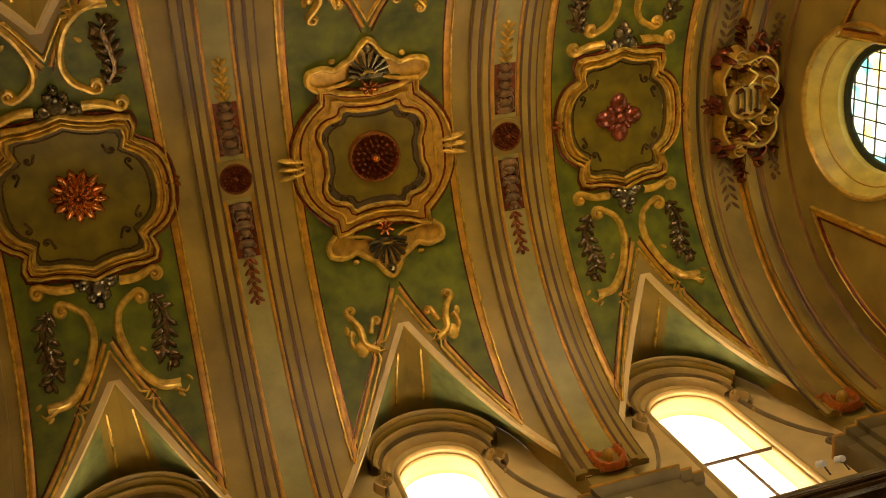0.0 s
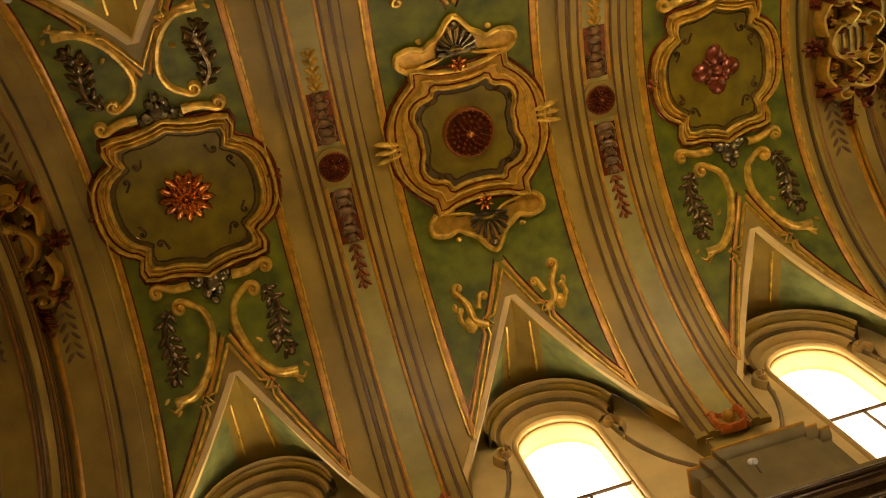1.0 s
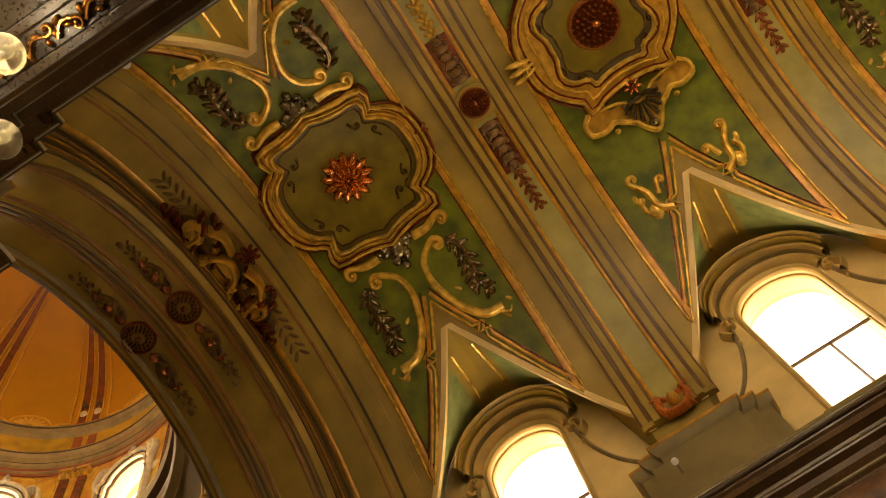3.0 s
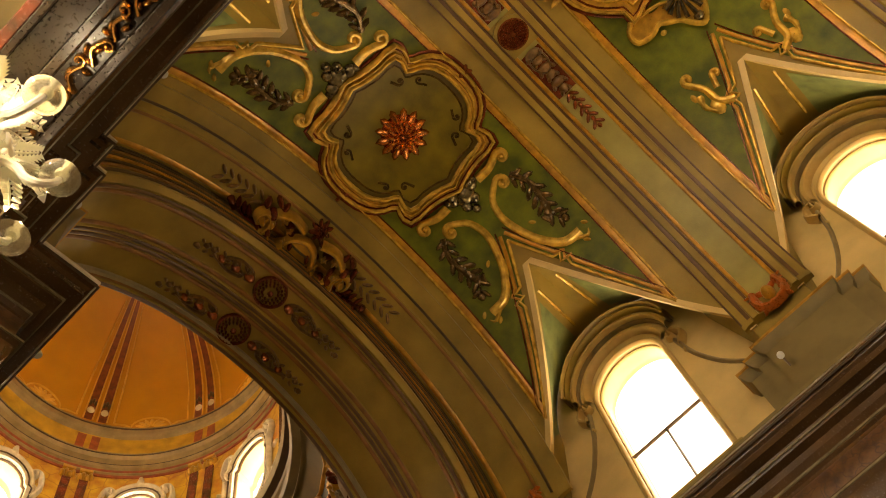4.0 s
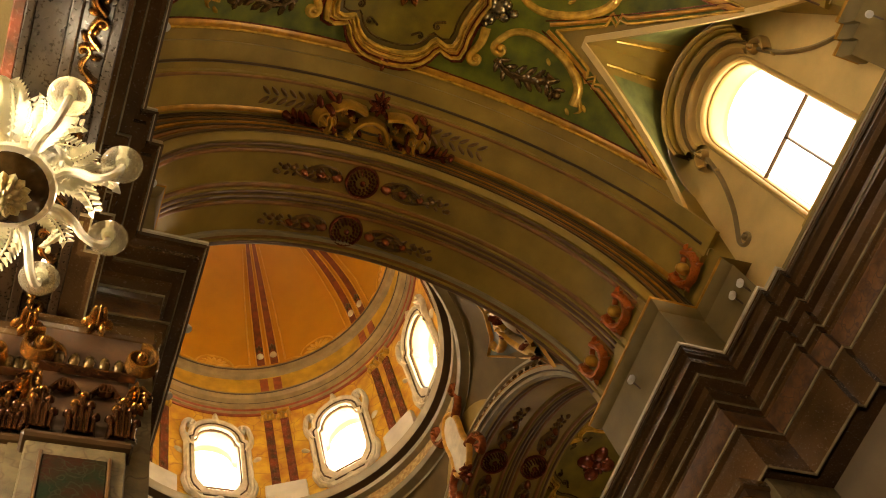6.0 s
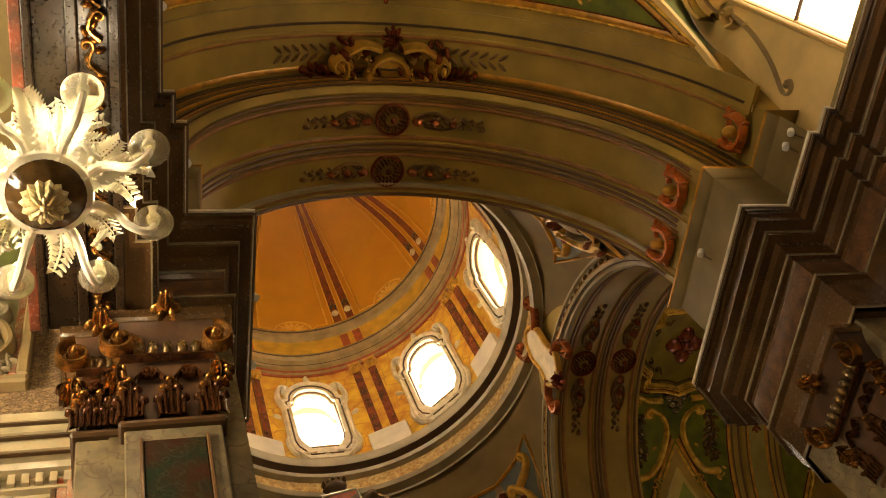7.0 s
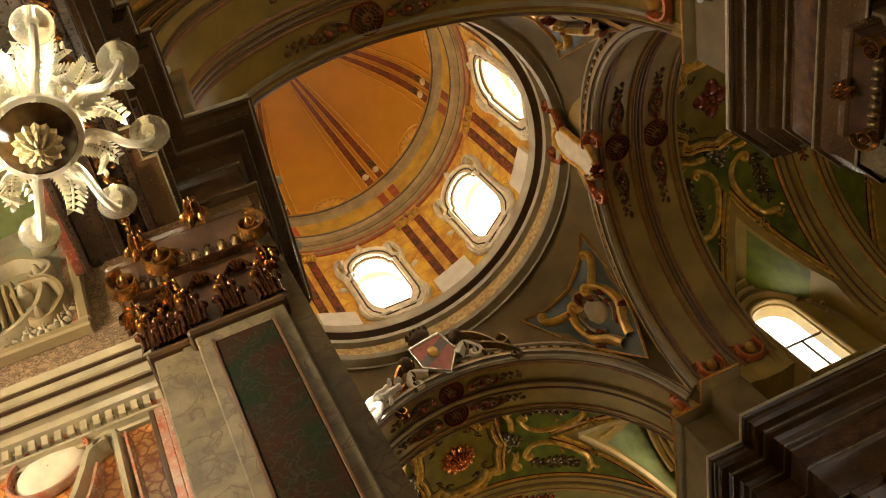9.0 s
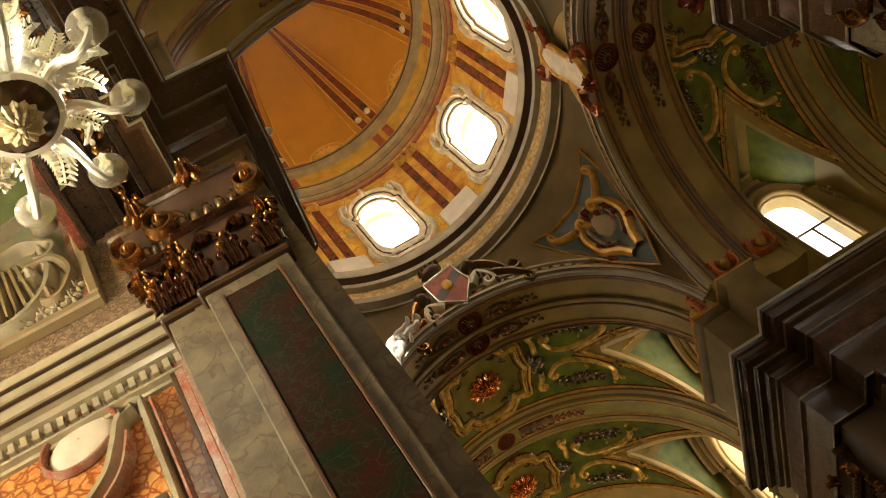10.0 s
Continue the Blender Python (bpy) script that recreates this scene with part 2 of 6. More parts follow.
def smooth_path(pts, k=5):
    """Catmull-Rom through the points."""
    out = []
    for i in range(len(pts) - 1):
        p0, p1, p2, p3 = pts[max(0, i - 1)], pts[i], pts[i + 1], pts[min(len(pts) - 1, i + 2)]
        for j in range(k):
            t = j / k
            out.append(tuple(0.5 * (2 * p1[c] + (p2[c] - p0[c]) * t + (2 * p0[c] - 5 * p1[c] + 4 * p2[c] - p3[c]) * t * t
                                    + (3 * p1[c] - p0[c] - 3 * p2[c] + p3[c]) * t ** 3) for c in (0, 1)))
    return out + [tuple(pts[-1])]


def curl(u, v, r, start, turns, n=18):
    """A spiral that winds in to (u, v)."""
    return [(u + r * (1 - 0.85 * i / n) * math.cos(start + turns * 2 * math.pi * i / n),
             v + r * (1 - 0.85 * i / n) * math.sin(start + turns * 2 * math.pi * i / n)) for i in range(n + 1)]


def volute(bm, pts, w, h, r=0.1, hand=1, h0=0.0):
    """A scroll: a path that ends in a curl."""
    p = smooth_path(pts)
    d = Vector((p[-1][0] - p[-2][0], p[-1][1] - p[-2][1])).normalized()
    nrm = Vector((-d.y, d.x)) * hand
    c = Vector(p[-1]) + nrm * r
    st = math.atan2(p[-1][1] - c.y, p[-1][0] - c.x)
    ribbon(bm, p + curl(c.x, c.y, r, st, 1.1 * hand)[1:], w, h, h0, taper=(1.0, 0.45))
    blob(bm, c.x, c.y, h0, r * 0.4, r * 0.4, h * 1.3)


def acanthus(bm, pts, w, h, lobes=5, h0=0.0):
    """A leaf spray: a stem with paired lobes that lean forward."""
    p = smooth_path(pts, 6)
    ribbon(bm, p, w * 0.4, h, h0, taper=(1, 0.3))
    n = len(p)
    for k in range(lobes):
        i = int((k + 0.5) / lobes * (n - 2))
        d = math.atan2(p[i + 1][1] - p[i][1], p[i + 1][0] - p[i][0])
        s = 1 - 0.5 * abs(k - lobes * 0.4) / lobes
        for sd in (1, -1):
            a = d + sd * 0.9
            blob(bm, p[i][0] + math.cos(a) * w * 0.7 * s, p[i][1] + math.sin(a) * w * 0.7 * s, h0, w * 0.75 * s, w * 0.3 * s, h * 0.9, a, 7, 2)
    blob(bm, p[-1][0], p[-1][1], h0, w * 0.4, w * 0.4, h * 1.2)


def flower(bm, n, r, h, h0=0.0, u=0.0, v=0.0, wide=0.2, layers=2):
    for q in range(layers):
        rr = r * (1 - 0.42 * q)
        for k in range(n):
            a = 2 * math.pi * (k + 0.5 * q) / n
            blob(bm, u + 0.55 * rr * math.cos(a), v + 0.55 * rr * math.sin(a), h0 + 0.35 * h * q, rr * 0.48, rr * wide, h * (0.5 + 0.25 * q), a, 8, 3)
    blob(bm, u, v, h0 + 0.3 * h, r * 0.16, r * 0.16, h * 0.7)


def bead_rings(bm, r, h, h0=0.0, u=0.0, v=0.0, rings=4):
    ribbon(bm, [(u + r * math.cos(a * math.pi / 16), v + r * math.sin(a * math.pi / 16)) for a in range(32)], 0.07 * r / 0.4, h * 0.5, h0, True)
    for q in range(rings):
        rr = r * (0.92 - q * 0.21)
        n = max(6, int(26 * rr / r))
        for k in range(n):
            a = 2 * math.pi * k / n
            blob(bm, u + rr * math.cos(a), v + rr * math.sin(a), h0 + 0.05 * h, r * 0.085, r * 0.075, h * (0.55 + 0.15 * q), a, 6, 2)
    blob(bm, u, v, h0 + 0.6 * h, r * 0.2, r * 0.2, h * 0.6)


# ---- vault medallions ----
Q_LOBED = [(1.04, 0), (1.035, 0.12), (1.02, 0.24), (0.98, 0.37), (0.91, 0.48), (0.82, 0.56), (0.74, 0.60), (0.69, 0.65), (0.72, 0.73), (0.74, 0.82),
           (0.71, 0.93), (0.58, 0.965), (0.44, 0.96), (0.30, 0.98), (0.15, 1.02), (0, 1.08)]
Q_ROUND = [(0.80, 0), (0.79, 0.1), (0.80, 0.2), (0.85, 0.32), (0.87, 0.44), (0.84, 0.56), (0.76, 0.65), (0.66, 0.70), (0.56, 0.72), (0.50, 0.76),
           (0.47, 0.85), (0.40, 0.88), (0.32, 0.85), (0.2, 0.83), (0.1, 0.82), (0, 0.82)]
Q_ROUND_OUT = [(1.34, 0), (1.36, 0.12), (1.35, 0.26), (1.31, 0.42), (1.24, 0.58), (1.14, 0.74), (1.02, 0.88), (0.90, 1.0), (0.82, 1.08), (0.82, 1.18),
               (0.82, 1.32), (0.70, 1.30), (0.52, 1.22), (0.34, 1.18), (0.16, 1.16), (0, 1.14)]


def lay_part(name, bm, material, parent, surf, u0, label=""):
    lay(bm, surf, u0)
    return part(name, bm, material, parent, label)


def thing_at(name, label, category, group="", kind="", place=(0, 0, 0)):
    ob = new(name)
    ob.location = place
    return tagged(ob, label, category, group, kind)


def medallion(surf, yb, shape, centre, label, fu=1.0, fv=1.0, fs=1.0):
    """One framed medallion on the crown of a bay, with its scrolls and sprays."""
    th = thing_at("ceiling_medallion", label, "medallion", "medallions along the vault")
    if shape == "lobed":
        inner = scaled(mirror4(Q_LOBED), 1.14 * fu, 1.10 * fv)
        outer = scaled(inner, 1.22, 1.18)
    else:
        inner = mirror4(Q_ROUND)
        outer = mirror4(Q_ROUND_OUT)
    mid = [((a[0] + b[0]) / 2, (a[1] + b[1]) / 2) for a, b in zip(inner, outer)]
    bm = bmesh.new()
    disc_field(bm, inner, 0.035)
    lay_part("field", bm, M_OLIVE, th, surf, yb, "olive green painted field")
    bm = bmesh.new()
    plate(bm, scaled(inner, 0.93 if shape == "lobed" else 0.88), scaled(inner, 0.995), 0.039)
    lay_part("field_border", bm, M_BROWN if shape == "round" else M_OLIVED, th, surf, yb, "dark painted field border")
    bm = bmesh.new()
    ribbon(bm, scaled(inner, 0.925 if shape == "lobed" else 0.87), 0.035, 0.02, 0.03, True)
    lay_part("inner_line", bm, M_BRONZE, th, surf, yb)
    for su in (1, -1):
        for sv in (1, -1):
            for pts, w, r, hd in (([(su * 0.50 * fu, sv * 0.80 * fv), (su * 0.55 * fu, sv * 0.66 * fv)], 0.05, 0.07, su * sv), ([(su * 0.88 * fu, sv * 0.30 * fv), (su * 0.80 * fu, sv * 0.42 * fv)], 0.045, 0.06, -su * sv)):
                bm = bmesh.new()
                volute(bm, pts, w, 0.04, r, hd, 0.03)
                lay_part("inner_scroll", bm, M_BRONZE, th, surf, yb, "dark bronze painted inner scroll")
    bm = bmesh.new()
    plate(bm, inner, outer, 0.07)
    lay_part("backplate", bm, M_OCHRE_GOLD, th, surf, yb, "ochre gold frame band")
    for nm, o, w, h, m in (("inner_moulding", scaled(inner, 1.03), 0.075, 0.10, M_GOLD), ("groove_line", scaled(inner, 1.10), 0.055, 0.03, M_RED),
                           ("middle_moulding", mid, 0.055, 0.085, M_GOLD), ("groove_line", [(a[0] * 0.4 + b[0] * 0.6, a[1] * 0.4 + b[1] * 0.6) for a, b in zip(mid, outer)], 0.05, 0.03, M_RED),
                           ("outer_moulding", outer, 0.07, 0.12, M_GOLD), ("shadow_line", scaled(outer, 1.045), 0.06, 0.03, M_RED)):
        bm = bmesh.new()
        ribbon(bm, o, w, h, 0.05 if nm != "shadow_line" else 0.02, True)
        lay_part(nm, bm, m, th, surf, yb)
    bm = bmesh.new()
    if centre == "petals":
        flower(bm, 13, 0.46, 0.24, 0.05, wide=0.17)
        b2 = bmesh.new()
        disc_field(b2, [(0.36 * math.cos(a * math.pi / 13), 0.36 * math.sin(a * math.pi / 13)) for a in range(26)], 0.05, 2)
        lay_part("rosette_ground", b2, M_RED, th, surf, yb, "dark red ground of the flower")
        m, lab = M_COPPER, "copper gilt flower with pointed petals"
    elif centre == "beads":
        bead_rings(bm, 0.42, 0.22, 0.045)
        m, lab = M_COPPER, "beaded copper rosette of rings"
        b2 = bmesh.new()
        disc_field(b2, [(0.43 * math.cos(a * math.pi / 16), 0.43 * math.sin(a * math.pi / 16)) for a in range(32)], 0.046, 3)
        lay_part("rosette_ground", b2, M_RED, th, surf, yb, "dark red ground of the rosette")
    else:
        for k in range(4):
            a = k * math.pi / 2
            blob(bm, 0.2 * math.cos(a), 0.2 * math.sin(a), 0.04, 0.17, 0.14, 0.13, a, 10, 3)
            blob(bm, 0.17 * math.cos(a + 0.785), 0.17 * math.sin(a + 0.785), 0.04, 0.09, 0.045, 0.1, a + 0.785, 8, 3)
        blob(bm, 0, 0, 0.1, 0.09, 0.09, 0.1)
        for v in bm.verts:
            v.co.x, v.co.y = 1.25 * v.co.x, 1.25 * v.co.y
        m, lab = M_RED, "dark red cross-shaped flower"
    lay_part("rosette", bm, m, th, surf, yb, lab)
    for su in (1, -1):
        bm = bmesh.new()
        uo = max(p[0] for p in outer)
        flower(bm, 5, 0.13, 0.14, 0.06, su * (uo + 0.02), 0.0, 0.3, 1)
        if shape == "round":
            for k in (-1, 0, 1):
                blob(bm, su * (uo + 0.05), k * 0.13, 0.06, 0.24, 0.055, 0.12, 0.2 * k * su)
        lay_part("side_boss", bm, M_REDGOLD if shape == "lobed" else M_GOLD, th, surf, yb)
    for sv in (1, -1):
        if shape == "lobed":
            for k, (bu, bv, br) in enumerate(((0, 1.52, 0.19), (-0.2, 1.45, 0.12), (0.2, 1.45, 0.12), (-0.1, 1.66, 0.1), (0.1, 1.68, 0.1), (0, 1.82, 0.08), (-0.3, 1.42, 0.07), (0.3, 1.42, 0.07))):
                bm = bmesh.new()
                blob(bm, bu * fu, sv * bv * fv, 0.02, br * 1.1, br, 0.13, 0.4 * k)
                lay_part("shell_lobe", bm, M_OLDSILVER, th, surf, yb, "tarnished silver shell lobe")
        else:
            bm = bmesh.new()
            q = [(-0.85, 1.28), (-1.0, 1.42), (-0.98, 1.62), (-0.74, 1.68), (-0.55, 1.62), (-0.4, 1.72), (-0.25, 1.82), (-0.12, 2.02), (0, 2.12)]
            path = smooth_path(q + [(-x, y) for x, y in q[-2::-1]], 3)
            rows = [[Vector((x, sv * y, 0.05)), Vector((x * 0.55, sv * (1.2 + (y - 1.2) * 0.45), 0.05))] for x, y in path]
            grid(bm, rows)
            lay_part("crest_plate", bm, M_OCHRE_GOLD, th, surf, yb)
            bm = bmesh.new()
            ribbon(bm, [(x, sv * y) for x, y in path], 0.10, 0.09, 0.04)
            ribbon(bm, smooth_path([(-0.66, sv * 1.32), (-0.35, sv * 1.38), (-0.1, sv * 1.52), (0.1, sv * 1.52), (0.35, sv * 1.38), (0.66, sv * 1.32)], 4), 0.06, 0.07, 0.06)
            for su in (1, -1):
                blob(bm, su * 0.58, sv * 1.78, 0.02, 0.06, 0.05, 0.08)
            lay_part("crest_moulding", bm, M_GOLD, th, surf, yb)
            bm = bmesh.new()
            for k in range(7):
                a = math.pi * (k + 0.5) / 7
                ribbon(bm, [(0.10 * math.cos(a), sv * (1.52 + 0.08 * math.sin(a))), (0.24 * math.cos(a), sv * (1.54 + 0.22 * math.sin(a))), (0.34 * math.cos(a), sv * (1.56 + 0.36 * math.sin(a)))], 0.085, 0.10, 0.06, taper=(0.5, 1.1))
            ribbon(bm, [(-0.34, sv * 1.52), (-0.15, sv * 1.47), (0.15, sv * 1.47), (0.34, sv * 1.52)], 0.10, 0.12, 0.06)
            blob(bm, 0, sv * 1.98, 0.05, 0.10, 0.09, 0.13)
            lay_part("shell", bm, M_OLDSILVER, th, surf, yb, "tarnished silver ribbed shell")
            bm = bmesh.new()
            flower(bm, 7, 0.17, 0.16, 0.1, 0, sv * 1.26, 0.22, 1)
            lay_part("flame_flower", bm, M_COPPER, th, surf, yb)
        for su in (1, -1):
            bm = bmesh.new()
            if shape == "lobed":
                volute(bm, [(su * 1.02, sv * 3.16), (su * 0.70, sv * 3.12), (su * 0.42, sv * 2.82), (su * 0.25, sv * 2.42), (su * 0.20, sv * 2.08), (su * 0.30, sv * 1.80), (su * 0.55, sv * 1.62)],
                       0.17, 0.11, 0.12, su * sv)
                volute(bm, [(su * 0.35, sv * 1.40), (su * 0.62, sv * 1.40), (su * 0.86, sv * 1.30)], 0.16, 0.12, 0.11, su * sv)
                ribbon(bm, smooth_path([(su * 0.90, sv * 3.20), (su * 1.06, sv * 3.30), (su * 1.14, sv * 3.22)], 3), 0.10, 0.07, taper=(1, 0.2))
                for bu, bv in ((1.16, 3.1), (1.0, 3.34), (0.52, 2.52)):
                    blob(bm, su * bu, sv * bv, 0, 0.07, 0.035, 0.07, su * 0.7)
            else:
                volute(bm, [(su * 0.52, sv * 3.36), (su * 0.72, sv * 3.22), (su * 0.76, sv * 2.92), (su * 0.92, sv * 2.66)], 0.15, 0.11, 0.085, -su * sv)
                volute(bm, [(su * 0.60, sv * 3.05), (su * 0.52, sv * 2.82)], 0.11, 0.09, 0.07, -su * sv)
                ribbon(bm, smooth_path([(su * 0.86, sv * 3.35), (su * 0.95, sv * 3.15), (su * 0.9, sv * 2.95)], 4), 0.13, 0.09, taper=(0.4, 1), wob=0.2)
                blob(bm, su * 0.80, sv * 3.28, 0, 0.12, 0.16, 0.08)
                blob(bm, su * 0.98, sv * 2.92, 0, 0.05, 0.09, 0.07)
            lay(bm, surf, yb, 0, 1, fs)
            part("scroll", bm, M_GOLD, th)
            if shape == "lobed":
                bm = bmesh.new()
                ribbon(bm, smooth_path([(su * 0.80, sv * 1.70), (su * 0.94, sv * 1.98), (su * 0.92, sv * 2.30), (su * 0.84, sv * 2.58), (su * 0.70, sv * 2.66)], 5), 0.19, 0.08, 0.0, taper=(0.5, 1), wob=0.25)
                acanthus(bm, [(su * 0.78, sv * 1.72), (su * 0.92, sv * 1.98), (su * 0.90, sv * 2.30), (su * 0.86, sv * 2.62), (su * 0.98, sv * 2.84)], 0.20, 0.09, 7)
                lay(bm, surf, yb, 0, 1, fs)
                part("leaf_spray", bm, M_BRONZE, th, "dark bronze acanthus spray")
                # Bright silver beads along the dark spray, put there as its highlights.
                for k in range(6):
                    bm = bmesh.new()
                    blob(bm, su * (0.80 + 0.02 * k), sv * (1.80 + 0.17 * k), 0.05, 0.03, 0.022, 0.05, 0.6)
                    lay(bm, surf, yb, 0, 1, fs)
                    part("glint_bead", bm, M_SILVER, th)
    return th


M_OCHRE_GOLD = mat("ochre_gilt_band", (0.62, 0.34, 0.05), 0.32, 0.3, var=0.4, scale=6.0)
M_OLIVED = mat("shaded_olive_border", (0.13, 0.085, 0.008), 0.36, var=0.45, scale=3.0)
M_BROWN = mat("dark_brown_border", (0.10, 0.065, 0.02), 0.45, var=0.4, scale=5.0)
M_RELIEF = mat("dull_bronze_relief", (0.23, 0.12, 0.035), 0.32, 0.3, var=0.5, scale=9.0)
M_COPPER = mat("copper_gilt", (0.72, 0.26, 0.07), 0.14, 0.8, var=0.4, scale=10.0)
M_REDGOLD = mat("red_bronze", (0.42, 0.115, 0.035), 0.18, 0.5, var=0.5, scale=12.0)
M_SILVER = mat("silver_leaf", (0.85, 0.80, 0.62), 0.2, 0.7, var=0.4, scale=12.0)


def v_half(v):
    """Half width of the painted field's lower edge, along a lunette."""
    return (v - 2.47) * 0.50


def bay_field(surf, yb, tag=""):
    """Green painted ground of one bay with its gilt border and the lightning-shaped lunette edge."""
    f = surf.r / RV
    bm = bmesh.new()
    grid(bm, [[Vector((u, v * 2.47 / 10, 0.008)) for u in (-1.38, -0.7, 0, 0.7, 1.38)] for v in range(-10, 11)])
    for sv in (1, -1):
        for su in (1, -1):
            rows = []
            for k in range(13):
                v = 2.47 + (5.3 - 2.47) * k / 12
                rows.append([Vector((su * min(1.38, max(0.0, v_half(v)) + 0.002), sv * v, 0.008)), Vector((su * 1.38, sv * v, 0.008))])
            grid(bm, rows)
    lay(bm, surf, yb, 0, 1, f)
    tagged(link("trim_green_field", bm, M_GREEN), "sage green frescoed ground between gilt borders", "fresco", kind="structure")
    th = thing_at("trim_bay_border", "gilded and ochre raised border of a vault bay", "border", kind="structure")
    for su in (1, -1):
        for w, o, h, m, nm in ((0.13, 1.36, 0.03, M_OCHRE, "ochre_band"), (0.05, 1.43, 0.05, M_GOLD, "gilt_line"), (0.03, 1.30, 0.025, M_RED, "red_line")):
            bm = bmesh.new()
            ribbon(bm, [(su * o, v * 0.2) for v in range(-26, 27)], w, h, 0.004)
            lay(bm, surf, yb, 0, 1, f)
            part(nm, bm, m, th)
    for sv in (1, -1):
        for su in (1, -1):
            for off, w, h, m, nm in ((0.0, 0.055, 0.06, M_GOLD, "lunette_gilt_line"), (0.085, 0.07, 0.03, M_OCHRE, "lunette_ochre_band"), (0.14, 0.025, 0.03, M_RED, "lunette_red_line")):
                bm = bmesh.new()
                pts = [(off * 0.6, 2.47 - off * 1.6)]
                for v in (2.68, 2.88, 3.08, 3.21):
                    pts.append((v_half(v) + off, v - off * 0.4))
                if off < 0.1:
                    pts += [(v_half(3.29) + 0.10 + off, 3.25), (v_half(3.29) + 0.02 + off, 3.37), (v_half(3.43) + 0.07 + off, 3.39)]
                for v in (3.53, 3.83, 4.13, 4.43, 4.73, 5.03, 5.3):
                    pts.append((min(1.40, v_half(v) + off), v - off * 0.4))
                ribbon(bm, [(su * a, sv * b) for a, b in pts], w, h, 0.006)
                lay(bm, surf, yb, 0, 1, f)
                part(nm, bm, m, th)


def vault_rib(surf, y, half=0.62, tag=True, span=1.46):
    """A transverse rib: stepped band, sage panel, gilt lines, rosette and leaf drops."""
    th = thing_at("vault_rib", "stepped grey-beige plaster vault rib with sage panel and gilt rosette", "vault rib", "ribs across the vault", "structure")
    r = surf.r
    bm = arc([(y - half, r + 0.02), (y - half, r - 0.07), (y - half + 0.09, r - 0.10), (y - 0.43, r - 0.10), (y - 0.41, r - 0.15), (y - 0.31, r - 0.15),
              (y - 0.30, r - 0.12), (y + 0.30, r - 0.12), (y + 0.31, r - 0.15), (y + 0.41, r - 0.15), (y + 0.43, r - 0.10), (y + half - 0.09, r - 0.10), (y + half, r - 0.07), (y + half, r + 0.02)],
             -span, span, 72, surf.at)
    part("band", bm, M_STONE, th)
    hb = 0.122
    for sv in (1, -1):
        bm = bmesh.new()
        grid(bm, [[Vector((u, sv * (0.34 + k * (span * r - 0.62) / 30), hb)) for u in (-0.21, 0.21)] for k in range(31)])
        lay_part("panel", bm, M_SAGE, th, surf, y)
        for o in (0.235, -0.235):
            bm = bmesh.new()
            ribbon(bm, [(o, sv * (0.34 + k * (span * r - 0.62) / 30)) for k in range(31)], 0.07, 0.03, hb - 0.004)
            lay_part("gilt_line", bm, M_OCHRE, th, surf, y)
        # Brown strips at the rib's steps: painted lines plus shade put into colour.
        for o, w, h in ((0.455, 0.07, 0.098), (-0.455, 0.07, 0.098), (0.60, 0.04, 0.07), (-0.60, 0.04, 0.07), (0.29, 0.045, 0.145), (-0.29, 0.045, 0.145)):
            bm = bmesh.new()
            ribbon(bm, [(o, sv * k * (span * r - 0.1) / 36) for k in range(37)], w, 0.012, h)
            lay_part("painted_line", bm, M_LINE, th, surf, y)
        bm = bmesh.new()
        for k in range(5):
            v = 1.45 + 0.16 * k
            for su in (1, -1):
                blob(bm, su * 0.06, sv * v, hb, 0.09, 0.035, 0.06, su * sv * 0.8)
            blob(bm, 0, sv * (v + 0.06), hb, 0.04, 0.05, 0.06)
        lay_part("leaf_drop", bm, M_REDGOLD if sv > 0 else M_GOLD, th, surf, y)
        bm = bmesh.new()
        grid(bm, [[Vector((u, sv * v, hb + 0.006)) for u in (-0.19, 0.19)] for v in (0.42, 0.6, 0.8, 1.0, 1.2, 1.36)])
        lay_part("relief_bed", bm, M_RED, th, surf, y, "dark red ground of the relief")
        bm = bmesh.new()
        for k, (a, b) in enumerate(((0.16, 0.48), (0.12, 0.62), (0.15, 0.80), (0.10, 0.95), (0.14, 1.12), (0.09, 1.27))):
            blob(bm, 0, sv * b, hb, a, 0.085, 0.07)
            for su in (1, -1):
                blob(bm, su * a * 0.8, sv * (b + 0.05), hb, 0.06, 0.04, 0.06, su)
        for su in (1, -1):
            volute(bm, [(su * 0.03, sv * 0.9), (su * 0.14, sv * 0.72), (su * 0.13, sv * 0.55)], 0.04, 0.06, 0.045, -su * sv, hb)
        lay_part("relief_panel", bm, M_RELIEF, th, surf, y, "dull bronze relief figure panel")
    bm = bmesh.new()
    bead_rings(bm, 0.25, 0.11, hb, rings=4)
    lay_part("rosette", bm, M_REDGOLD, th, surf, y, "small beaded red bronze rosette")
    bm = bmesh.new()
    disc_field(bm, [(0.26 * math.cos(a * math.pi / 12), 0.26 * math.sin(a * math.pi / 12)) for a in range(24)], hb + 0.012, 2)
    lay_part("rosette_ground", bm, M_RED, th, surf, y)
    bm = bmesh.new()
    plate(bm, [(0.26 * math.cos(a * math.pi / 16), 0.26 * math.sin(a * math.pi / 16)) for a in range(32)],
          [(0.33 * math.cos(a * math.pi / 16), 0.33 * math.sin(a * math.pi / 16)) for a in range(32)], hb + 0.03)
    lay_part("rosette_ring", bm, M_STONE, th, surf, y)
    return th


